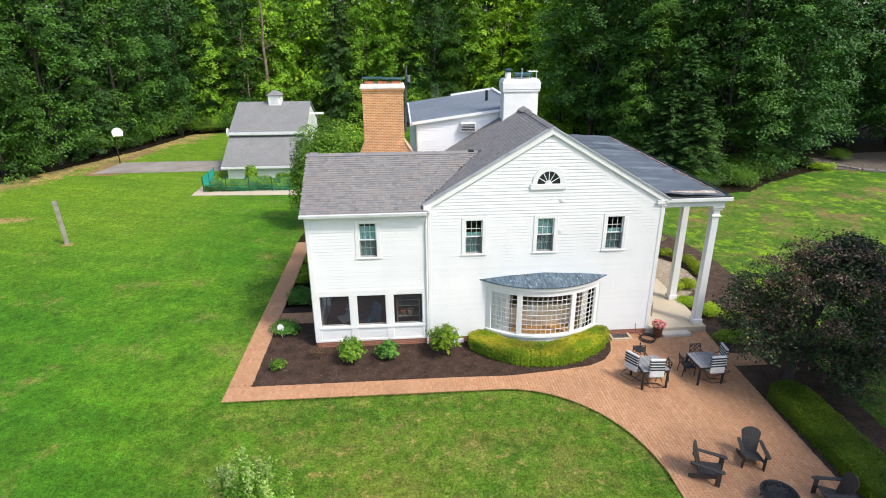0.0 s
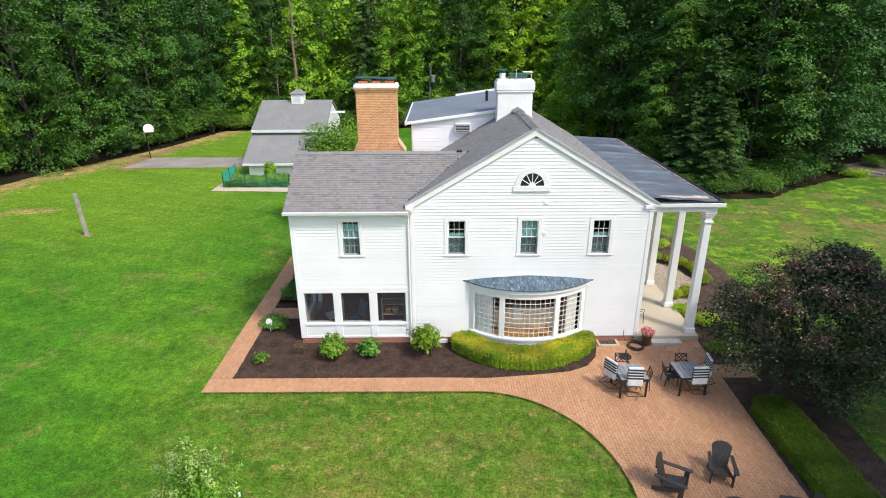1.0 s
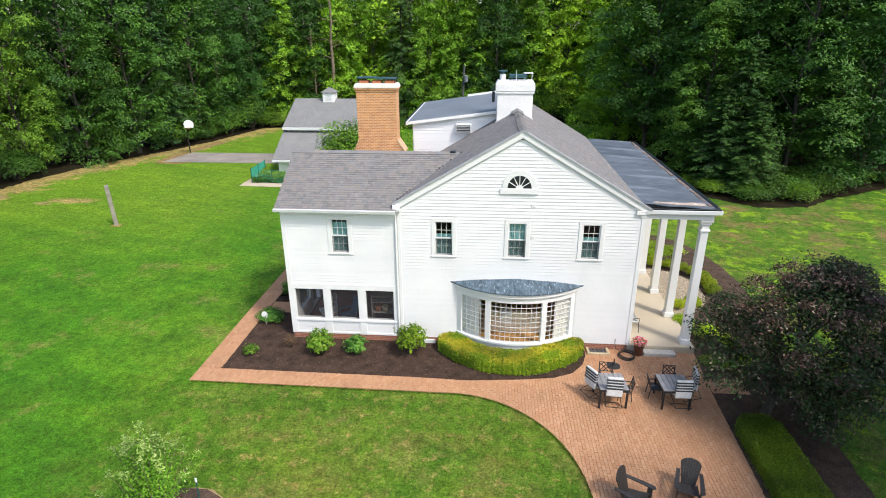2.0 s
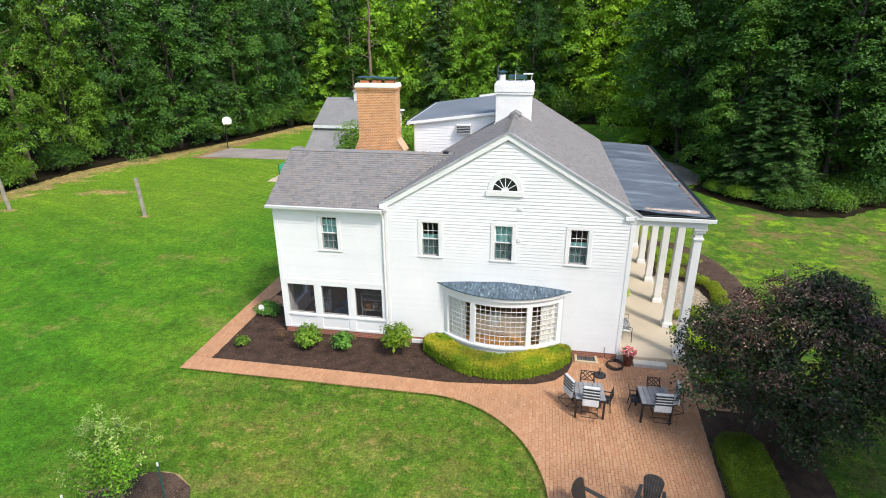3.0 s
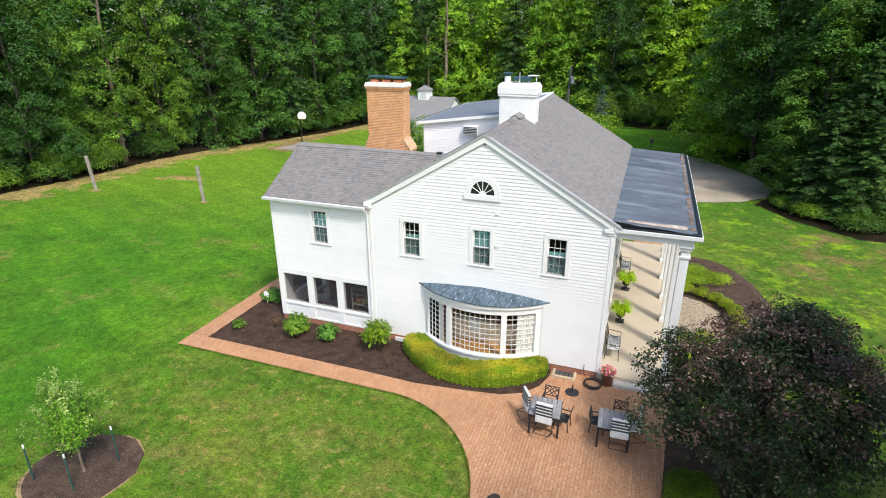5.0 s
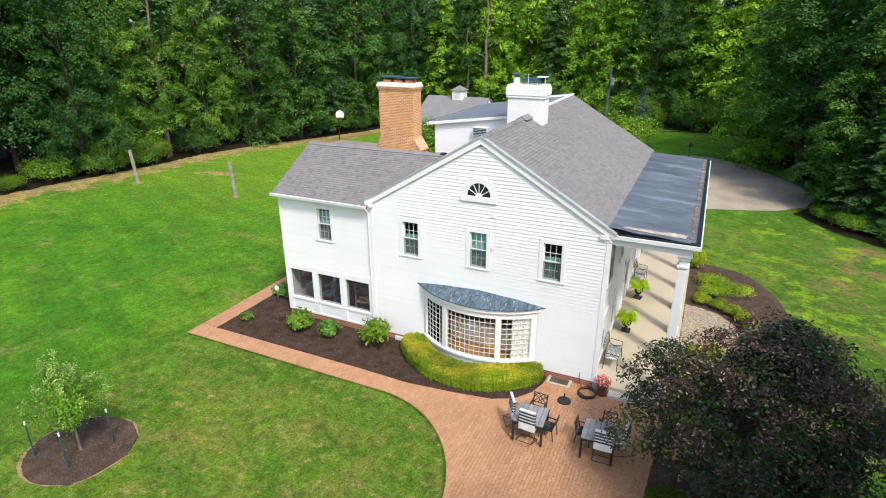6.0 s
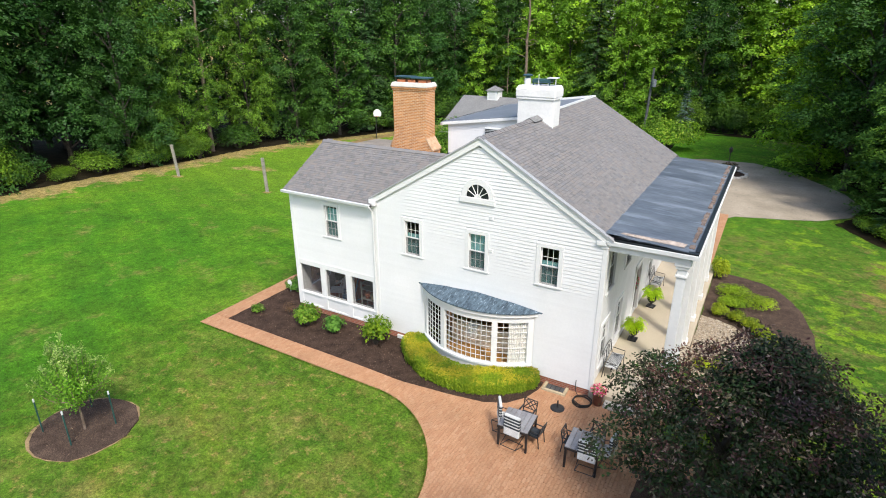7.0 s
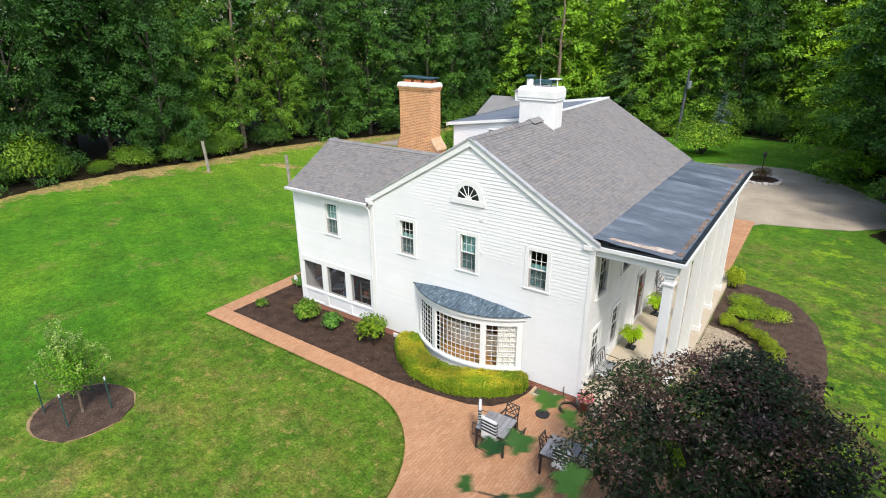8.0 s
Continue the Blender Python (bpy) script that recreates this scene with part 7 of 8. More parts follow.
def hedge(name, pts, width, tall, mat, label, leaf, count, seed, top_mat=None):
    """A clipped hedge along a line, boxy with rounded shoulders, covered in leaves."""
    nr = np.random.default_rng(seed)
    root = thing(name, label, "hedge")
    pts = [Vector((*p, 0)) for p in pts]
    segs = [(a, b, (b - a).length) for a, b in zip(pts, pts[1:])]
    total = sum(s[2] for s in segs)
    cs, ns, crest = [], [], []
    bm = bmesh.new()
    rings = []
    for i in range(int(total / 0.15) + 1):
        d = min(total - 1e-4, i * 0.15)
        for a, b, ln in segs:
            if d <= ln:
                break
            d -= ln
        t = (b - a).normalized()
        c = a + t * d
        side = Vector((-t.y, t.x, 0))
        endf = min(1, 0.45 + min(i * 0.15, total - i * 0.15) * 1.6)
        w, h = width / 2 * math.sqrt(min(1, 0.12 + min(i * 0.15, total - i * 0.15) * 2.2)) * 0.84, tall * (0.8 + 0.2 * endf) * 0.86
        prof = [(-w, 0.02), (-w * 1.02, h * 0.75), (-w * 0.8, h), (w * 0.8, h), (w * 1.02, h * 0.75), (w, 0.02)]
        rings.append([bm.verts.new(c + side * u + Vector((0, 0, z))) for u, z in prof])
    for r1, r2 in zip(rings, rings[1:]):
        for k in range(5):
            bm.faces.new((r1[k], r1[k + 1], r2[k + 1], r2[k]))
    bm.faces.new(rings[0])
    bm.faces.new(rings[-1][::-1])
    part("inner_growth", bm, mat, root)
    for _ in range(count):
        d = nr.uniform(0, total)
        q = d
        for a, b, ln in segs:
            if q <= ln:
                break
            q -= ln
        t = (b - a).normalized()
        side = Vector((-t.y, t.x, 0))
        endf = math.sqrt(min(1, 0.12 + min(d, total - d) * 2.2))
        w, h = width / 2 * endf, tall * (0.88 + 0.12 * endf)
        share = 0.5 * width / (0.5 * width + tall)
        if nr.random() < share * 1.25:
            u, z, nv = nr.uniform(-1, 1) * w, h, Vector((0, 0, 1))
            over = max(0, abs(u) / w - 0.78) / 0.22
            z -= 0.16 * tall * over * over
            on_top = True
        else:
            sgn = nr.choice((-1, 1))
            u, z, nv = sgn * w, (nr.random() ** 0.8 * 0.88 + 0.05) * h, side * sgn + Vector((0, 0, 0.3))
            u *= 0.94 + 0.06 * math.sin(math.pi * z / h)
            on_top = False
        if min(d, total - d) < 0.1:
            nv, z = nv * 0.3 + t * (1 if d > total / 2 else -1), nr.uniform(0.05, 0.95) * h
        p = a + t * q + side * u + Vector((0, 0, z))
        # sprigs and hollows left by the shears
        swell = 0.055 * noise.noise(p * 2.3) + 0.05 * noise.noise(p * 6.0) + nr.normal(0, 0.014)
        p = p + nv.normalized() * (swell - 0.07 * (nr.random() < 0.3))
        cs.append(tuple(p))
        ns.append(tuple(nv))
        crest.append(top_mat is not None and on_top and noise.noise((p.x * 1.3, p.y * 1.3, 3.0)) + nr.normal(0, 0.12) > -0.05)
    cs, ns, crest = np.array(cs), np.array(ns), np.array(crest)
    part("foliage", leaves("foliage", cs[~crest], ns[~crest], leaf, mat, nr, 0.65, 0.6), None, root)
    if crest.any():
        part("top_foliage", leaves("top_foliage", cs[crest], ns[crest], leaf, top_mat, nr, 0.65, 0.6), None, root, "yellower and lighter hedge top")
    return root


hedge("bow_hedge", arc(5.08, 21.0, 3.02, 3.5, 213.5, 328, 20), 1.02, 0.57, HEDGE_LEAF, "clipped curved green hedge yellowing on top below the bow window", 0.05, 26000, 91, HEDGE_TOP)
hedge("clipped_hedge", [(12.3, 4.2), (12.35, 10.0), (12.42, 14.9)], 1.3, 0.6, DARK_HEDGE, "long low clipped dark green hedge beside the terrace", 0.042, 40000, 92)



# ---- terrace furniture ----
def slat_table(at, turn):
    t = thing("patio_table", "square dark-framed patio table with a grey slatted top", "table", "patio tables", at=at)
    t.rotation_euler.z = radians(turn)
    for i in range(6):
        bm = bmesh.new()
        x = -0.46 + i * 0.155
        soft_box(bm, x, x + 0.145, -0.46, 0.46, 0.715, 0.745, 0.006)
        part("slat", bm, TABLE_TOP, t, "grey slat" if i == 0 else "")
    bm = bmesh.new()
    for q in ((-0.47, 0.47, -0.47, -0.44), (-0.47, 0.47, 0.44, 0.47), (-0.47, -0.44, -0.44, 0.44), (0.44, 0.47, -0.44, 0.44)):
        box(bm, q[0], q[1], q[2], q[3], 0.65, 0.72)
    part("apron", bm, BLACK, t)
    for x in (-0.43, 0.43):
        for y in (-0.43, 0.43):
            bm = bmesh.new()
            soft_box(bm, x - 0.032, x + 0.032, y - 0.032, y + 0.032, 0, 0.715, 0.008)
            part("leg", bm, BLACK, t)
    return t


def lattice_chair():
    """A black metal armchair with a criss-cross back; it faces +y."""
    c = thing("patio_chair", "black metal patio armchair with a lattice back", "chair", "black patio chairs")
    bm = bmesh.new()
    soft_box(bm, -0.25, 0.25, -0.23, 0.25, 0.41, 0.44, 0.01)
    part("seat_frame", bm, BLACK, c)
    bm = bmesh.new()
    soft_box(bm, -0.23, 0.23, -0.2, 0.23, 0.44, 0.50, 0.025, 2)
    part("cushion", bm, STRIPE, c, "dark seat cushion")
    for x in (-0.24, 0.24):
        bm = bmesh.new()
        tube(bm, [(x, -0.3, 0), (x, -0.24, 0.45), (x, -0.34, 0.92)], 0.02, 6)
        part("back_leg", bm, BLACK, c)
        bm = bmesh.new()
        tube(bm, [(x, 0.25, 0), (x, 0.23, 0.64)], 0.02, 6)
        part("front_leg", bm, BLACK, c)
        bm = bmesh.new()
        soft_box(bm, x - 0.03, x + 0.03, -0.3, 0.27, 0.63, 0.66, 0.01)
        part("arm", bm, BLACK, c)
    bm = bmesh.new()

    def back(u, v):
        return (u, -0.245 - 0.1 * (v - 0.47) / 0.45, v)

    for a, b in (((-0.24, 0.9), (0.24, 0.9)), ((-0.24, 0.56), (0.24, 0.56)), ((-0.22, 0.57), (0.08, 0.89)), ((0.22, 0.57), (-0.08, 0.89)), ((-0.22, 0.75), (-0.09, 0.89)), ((0.22, 0.75), (0.09, 0.89)), ((-0.09, 0.57), (0.22, 0.85)), ((0.09, 0.57), (-0.22, 0.85))):
        tube(bm, [back(*a), back(*b)], 0.017, 6)
    part("backrest", bm, BLACK, c)
    return c


def spring_chair():
    """A rocking patio chair with a tall striped cushion; it faces +y."""
    c = thing("cushioned_chair", "black wire patio chair with white and navy striped cushion", "chair", "striped patio chairs")
    bm = bmesh.new()
    for x in (-0.24, 0.24):
        tube(bm, [(x, 0.28, 0.015), (x, -0.34, 0.015), (x, -0.1, 0.2), (x, 0.2, 0.38), (x, -0.22, 0.40), (x, -0.44, 0.98)], 0.013, 6)
        tube(bm, [(x, 0.2, 0.38), (x * 1.12, 0.18, 0.62), (x * 1.12, -0.3, 0.62)], 0.013, 6)
    for y, z in ((0.28, 0.015), (-0.34, 0.015), (0.2, 0.38), (-0.44, 0.98)):
        tube(bm, [(-0.24, y, z), (0.24, y, z)], 0.013, 6)
    part("wire_frame", bm, BLACK, c)
    seat = pose(0, 0, 0.42, 2)
    bm = bmesh.new()
    soft_box(bm, -0.25, 0.25, -0.24, 0.24, 0.0, 0.09, 0.035, 2, seat)
    sc = part("seat_cushion", bm, CUSHION, c, "white seat cushion with thin navy lines")
    tilt = pose(0, -0.27, 0.48, 19)
    bm = bmesh.new()
    soft_box(bm, -0.25, 0.25, -0.05, 0.05, -0.12, 0.62, 0.035, 2, tilt)
    bc = part("back_cushion", bm, CUSHION, c, "white back cushion with wide navy stripes")
    for z in (0.16, 0.27, 0.38, 0.49):
        bm = bmesh.new()
        soft_box(bm, -0.252, 0.252, 0.0, 0.054, z, z + 0.068, 0.004, 1, tilt)
        soft_box(bm, -0.252, 0.252, -0.054, 0.0, z, z + 0.068, 0.004, 1, tilt)
        part("stripe", bm, STRIPE, bc)
    for x in np.arange(-0.2, 0.21, 0.08):
        bm = bmesh.new()
        soft_box(bm, x - 0.006, x + 0.006, -0.2, 0.242, 0.02, 0.0925, 0.002, 1, seat)
        part("stripe", bm, STRIPE, sc)
    return c


slat_table((8.3, 15.86, 0.04), 3)
slat_table((10.32, 15.94, 0.04), 2)
SMALL = Matrix.Diagonal((0.9, 0.9, 0.9, 1))
lc = lattice_chair()
lc.matrix_basis = pose(8.3, 16.58, 0.04, 0, 0, 176) @ SMALL
for x, y, a in ((8.8, 16.02, 84), (9.86, 16.22, -92), (10.46, 16.7, 178)):
    copy_thing(lc, pose(x, y, 0.04, 0, 0, a) @ SMALL)
# the striped chairs are tipped up against the tables
TIP = pose(0, 0, 0.1, -21) @ Matrix.Diagonal((1.02, 0.94, 0.94, 1))
sc = spring_chair()
sc.matrix_basis = pose(8.32, 15.46, 0.04, 0, 0, -4) @ TIP
for x, y, a in ((7.72, 15.98, -60), (10.5, 15.56, 2), (11.0, 16.15, 84)):
    copy_thing(sc, pose(x, y, 0.04, 0, 0, a) @ TIP)


def adirondack():
    """A slatted garden armchair, low and raked; it faces +y."""
    c = thing("adirondack_chair", "charcoal slatted adirondack chair on the terrace", "chair", "adirondack chairs")
    back = pose(0, -0.26, 0.24, 18)
    for i in range(7):
        lo0, lo1, hi0, hi1 = -0.205 + i * 0.0587, -0.149 + i * 0.0587, -0.30 + i * 0.0857, -0.217 + i * 0.0857
        arch = [(hi0 + (hi1 - hi0) * k / 3, 0.62 + 0.22 * math.sqrt(max(0.0, 1 - ((hi0 + (hi1 - hi0) * k / 3) / 0.305) ** 2))) for k in range(4)]
        bm = bmesh.new()
        prism(bm, [(lo0, -0.012, 0), (lo1, -0.012, 0)] + [(x, -0.012, z) for x, z in arch[::-1]], (0, 0.024, 0))
        bmesh.ops.transform(bm, matrix=back, verts=bm.verts)
        part("back_slat", bm, RESIN, c)
    bm = bmesh.new()
    for z in (0.22, 0.55):
        box(bm, -0.25, 0.25, -0.05, -0.013, z, z + 0.06, back)
    part("back_rail", bm, RESIN, c)
    for i in range(6):
        bm = bmesh.new()
        y = -0.26 + i * 0.095
        soft_box(bm, -0.28, 0.28, -0.01, 0.088, 0, 0.02, 0.006, 1, pose(0, y, 0.22 + i * 0.024, 14))
        part("seat_slat", bm, RESIN, c)
    for s in (-1, 1):
        bm = bmesh.new()
        prism(bm, [(s * 0.27, 0.36, 0.30), (s * 0.27, 0.36, 0.40), (s * 0.27, -0.5, 0.12), (s * 0.27, -0.5, 0.0), (s * 0.27, -0.38, 0.0)], (s * 0.028, 0, 0))
        part("side_rail", bm, RESIN, c)
        bm = bmesh.new()
        soft_box(bm, s * 0.32 - 0.016, s * 0.32 + 0.016, 0.22, 0.36, 0, 0.54, 0.006)
        part("front_leg", bm, RESIN, c)
        bm = bmesh.new()
        prism(bm, [(s * 0.27, -0.48, 0.56), (s * 0.38, -0.46, 0.56), (s * 0.42, 0.1, 0.56), (s * 0.43, 0.38, 0.56), (s * 0.36, 0.44, 0.56), (s * 0.28, 0.4, 0.56), (s * 0.29, 0.05, 0.56)], (0, 0, 0.024))
        part("arm", bm, RESIN, c)
    return c


ad = adirondack()
LOW = Matrix.Diagonal((0.93, 0.93, 0.93, 1))
ad.matrix_basis = pose(8.08, 11.42, 0.04, 0, 0, -124) @ LOW
for x, y, a in ((9.55, 11.82, 163), (10.75, 10.3, 82)):
    copy_thing(ad, pose(x, y, 0.04, 0, 0, a) @ LOW)
pit = thing("fire_pit", "round black fire pit with a mesh cover", "fire pit", at=(9.33, 10.3, 0.04))
bm = bmesh.new()
lathe(bm, [(0.3, 0.18), (0.38, 0.3), (0.42, 0.38), (0.46, 0.4), (0.46, 0.42), (0.40, 0.42), (0.36, 0.3), (0.28, 0.22)], 28)
part("bowl", bm, IRON, pit)
bm = bmesh.new()
for k in range(7):
    a = k * math.pi / 7
    tube(bm, [(0.42 * math.cos(a), 0.42 * math.sin(a), 0.42), (0.2 * math.cos(a), 0.2 * math.sin(a), 0.55), (0, 0, 0.58), (-0.2 * math.cos(a), -0.2 * math.sin(a), 0.55), (-0.42 * math.cos(a), -0.42 * math.sin(a), 0.42)], 0.008, 5)
for r, z in ((0.42, 0.42), (0.3, 0.51), (0.15, 0.57)):
    tube(bm, [(r * math.cos(k * math.tau / 24), r * math.sin(k * math.tau / 24), z) for k in range(25)], 0.008, 5)
part("cover", bm, IRON, pit)
for k in range(3):
    bm = bmesh.new()
    a = k * math.tau / 3
    tube(bm, [(0.34 * math.cos(a), 0.34 * math.sin(a), 0.24), (0.42 * math.cos(a), 0.42 * math.sin(a), 0)], 0.018, 6)
    part("leg", bm, IRON, pit)
umb = thing("umbrella_base", "round black cast umbrella base", "umbrella base", at=(8.86, 17.92, 0.04))
umb.scale = (0.85, 0.85, 0.85)
bm = bmesh.new()
lathe(bm, [(0.27, 0), (0.27, 0.03), (0.2, 0.06), (0.06, 0.08), (0.05, 0.1)], 28)
part("plate", bm, IRON, umb, smooth=False)
bm = bmesh.new()
tube(bm, [(0, 0, 0.08), (0, 0, 0.36)], 0.028, 12)
part("pole", bm, IRON, umb)
hose = thing("garden_hose", "coiled black garden hose", "hose", at=(9.45, 18.6, 0.04))
for k in range(5):
    bm = bmesh.new()
    r = 0.30 - 0.014 * (k % 3)
    tube(bm, [(r * math.cos(i * math.tau / 32) + 0.01 * k, r * math.sin(i * math.tau / 32), 0.02 + 0.026 * k + 0.008 * math.sin(i)) for i in range(33)], 0.014, 7)
    part("coil", bm, RUBBER, hose)
bm = bmesh.new()
tube(bm, [(-0.2, 0.2, 0.1), (-0.32, 0.36, 0.12), (-0.36, 0.42, 0.32), (-0.36, 0.43, 0.5)], 0.014, 7)
part("tail", bm, RUBBER, hose)
pot = thing("flower_pot", "tall dark red glazed pot of pink flowers", "flower pot", at=(9.93, 18.78, 0.04))
pot.scale = (0.86, 0.86, 0.86)
bm = bmesh.new()
lathe(bm, [(0.15, 0), (0.17, 0.05), (0.2, 0.3), (0.235, 0.5), (0.25, 0.54), (0.22, 0.54), (0.2, 0.48)], 24)
part("pot", bm, TERRACOTTA, pot, smooth=True)
nr = np.random.default_rng(5)
d = shell(nr, 420, -0.2)
part("foliage", leaves("foliage", d * np.array([0.3, 0.3, 0.2]) * nr.uniform(0.6, 1, (420, 1)) + np.array([0, 0, 0.6]), d, 0.07, SHRUB_LEAF, nr), None, pot)
d = shell(nr, 340, 0.0)
part("flowers", leaves("flowers", d * np.array([0.33, 0.33, 0.25]) * nr.uniform(0.85, 1.08, (340, 1)) + np.array([0, 0, 0.61]), d, 0.05, PINK, nr, 0.9), None, pot, "pink and white blossoms")
bm = bmesh.new()
soft_box(bm, 10.12, 11.3, 18.68, 19.0, -0.02, 0.17, 0.02, 2)
tagged(part("stone_step", bm, STONE), "pale worn stone step below the porch", "step")
well = thing("window_well", "timber-framed basement window well beside the wall", "window well")
for q in ((8.02, 8.12, 18.62, 19.08), (8.76, 8.86, 18.62, 19.08), (8.12, 8.76, 18.62, 18.71)):
    bm = bmesh.new()
    soft_box(bm, q[0], q[1], q[2], q[3], -0.02, 0.12, 0.012)
    part("curb_timber", bm, PALE_WOOD, well)
bm = bmesh.new()
box(bm, 8.12, 8.76, 18.71, 19.08, 0.045, 0.05)
part("cover", bm, surface("dusty_cover", (0.05, 0.055, 0.055), (0.11, 0.115, 0.115), 5.0, 30.0, 0.5), well, "dusty clear cover")
for x in (8.28, 8.44, 8.6):
    bm = bmesh.new()
    box(bm, x - 0.01, x + 0.01, 18.71, 19.08, 0.05, 0.062)
    part("bar", bm, DARK_METAL, well)
vent = thing("basement_vent", "small basement window with pale blocks", "window")
bm = bmesh.new()
soft_box(bm, 1.75, 2.2, 19.02, 19.09, 0.02, 0.19, 0.01)
part("blocks", bm, PALE_TRIM, vent)

# ---- on the porch ----


def bench():
    """A wrought-iron bench with a patterned seat pad; it faces +x."""
    b = thing("iron_bench", "black wrought-iron bench with a pale patterned cushion", "bench", "porch benches")
    bm = bmesh.new()
    for y in (-0.55, 0.55):
        tube(bm, [(0.25, y, 0), (0.22, y, 0.42), (0.24, y, 0.62), (-0.2, y, 0.66)], 0.014, 6)
        tube(bm, [(-0.25, y, 0), (-0.2, y, 0.42), (-0.3, y, 0.95)], 0.014, 6)
    tube(bm, [(0.22, -0.55, 0.42), (0.22, 0.55, 0.42)], 0.014, 6)
    tube(bm, [(-0.2, -0.55, 0.42), (-0.2, 0.55, 0.42)], 0.014, 6)
    part("iron_frame", bm, BLACK, b)
    bm = bmesh.new()
    tube(bm, [(-0.3, -0.55, 0.95), (-0.31, -0.2, 1.0), (-0.31, 0.2, 1.0), (-0.3, 0.55, 0.95)], 0.012, 6)
    for k in range(5):
        y = -0.44 + k * 0.22
        tube(bm, [(-0.26 - 0.03 * math.sin(j / 12 * math.tau), y + 0.1 * math.cos(j / 12 * math.tau), 0.72 + 0.2 * math.sin(j / 12 * math.tau)) for j in range(13)], 0.008, 5)
    part("backrest", bm, BLACK, b)
    bm = bmesh.new()
    soft_box(bm, -0.2, 0.22, -0.52, 0.52, 0.43, 0.48, 0.02, 2)
    pad = part("seat_pad", bm, CUSHION, b, "white pad with a dark lattice")
    bm = bmesh.new()
    for k in range(-6, 7):
        y = k * 0.085
        for s in (-1, 1):
            tube(bm, [(-0.19, max(-0.5, min(0.5, y - s * 0.2)), 0.484), (0.21, max(-0.5, min(0.5, y + s * 0.2)), 0.484)], 0.006, 4)
    part("lattice_pattern", bm, STRIPE, pad)
    return b


bn = bench()
bn.matrix_basis = pose(9.95, 20.55, 0.3)
copy_thing(bn, pose(9.95, 28.3, 0.3))


def fern_urn(seed):
    u = thing("fern_urn", "black cast-iron urn holding a bright green fern", "planter", "fern urns")
    bm = bmesh.new()
    soft_box(bm, -0.17, 0.17, -0.17, 0.17, 0, 0.06, 0.01)
    lathe(bm, [(0.12, 0.06), (0.06, 0.12), (0.05, 0.18), (0.14, 0.26), (0.19, 0.36), (0.17, 0.44), (0.22, 0.48), (0.2, 0.5)], 20)
    part("urn", bm, IRON, u)
    nr = np.random.default_rng(seed)
    cs, ns = [], []
    for k in range(84):
        a, ln, up = nr.uniform(0, math.tau), nr.uniform(0.3, 0.52), nr.uniform(0.15, 0.55)
        t = np.linspace(0.1, 1, 16)
        d = np.array([math.cos(a), math.sin(a), 0])
        z = 0.5 + up * np.sin(t * 2.2) * 0.8 - 0.12 * t ** 3
        for s in (-1, 1):
            w = np.array([-d[1], d[0], 0]) * s * 0.035
            cs.append(d * (t * ln)[:, None] + w + np.array([0, 0, 1]) * z[:, None])
            ns.append(np.tile(d * 0.3 + np.array([0, 0, 1.0]), (16, 1)))
    part("fern", leaves("fern", np.concatenate(cs), np.concatenate(ns), 0.075, LIME_LEAF, nr, 0.4, 0.3), None, u, "arching lime-green fronds")
    return u


fu = fern_urn(3)
fu.matrix_basis = pose(10.05, 23.15, 0.3)
copy_thing(fu, pose(10.1, 26.4, 0.3, 0, 0, 80))
wreath = thing("door_wreath", "dark wreath with red flowers on the door", "wreath", at=(9.52, 25.45, 1.7))
nr = np.random.default_rng(8)
a = nr.uniform(0, math.tau, 260)
c = np.stack([nr.uniform(-0.02, 0.05, 260), 0.22 * np.cos(a) + nr.normal(0, 0.03, 260), 0.22 * np.sin(a) + nr.normal(0, 0.03, 260)], axis=1)
part("leaves", leaves("leaves", c, np.tile([1.0, 0, 0], (260, 1)), 0.06, JUNIPER, nr), None, wreath)
part("flowers", leaves("flowers", c[:60] + np.array([0.03, 0, 0]), np.tile([1.0, 0, 0], (60, 1)), 0.06, PINK, nr, 0.9), None, wreath)

# pebbles beside the porch
bed = patch("pebble_bed", [(12.08, 22.0), (12.9, 22.2), (13.8, 23.2), (14.25, 24.6), (14.1, 25.9), (13.4, 26.8), (12.08, 27.2)], 0.05, PEBBLE_BED, "tan river pebble bed beside the porch", "pebbles", 1, 0.03)
nr = np.random.default_rng(33)
px, py = nr.uniform(12.1, 14.2, 4200), nr.uniform(22.1, 27.1, 4200)
ok = ((px - 12.1) / 2.12) ** 2 + ((py - 24.6) / 2.55) ** 2 < 1
px, py = px[ok], py[ok]
octa = np.array([[1, 0, 0], [0, 1, 0], [-1, 0, 0], [0, -1, 0], [0.5, 0.5, 0.7], [-0.5, 0.5, 0.7], [-0.5, -0.5, 0.7], [0.5, -0.5, 0.7]])
V, F = [], []
for i, (x, y) in enumerate(zip(px, py)):
    s, t = nr.uniform(0.018, 0.042), nr.uniform(0, math.tau)
    r = np.array([[math.cos(t), -math.sin(t), 0], [math.sin(t), math.cos(t), 0], [0, 0, 1]])
    V.append((octa * s * np.array([1.2, 0.85, 0.8])) @ r.T + np.array([x, y, 0.052]))
    F += [[8 * i + q for q in f] for f in ((4, 5, 6, 7), (0, 1, 5, 4), (1, 2, 6, 5), (2, 3, 7, 6), (3, 0, 4, 7))]
tagged(part("pebbles", fast_mesh("pebbles", np.concatenate(V), np.array(F), PEBBLE), None, bed), "tan and grey river pebbles", kind="stuff")

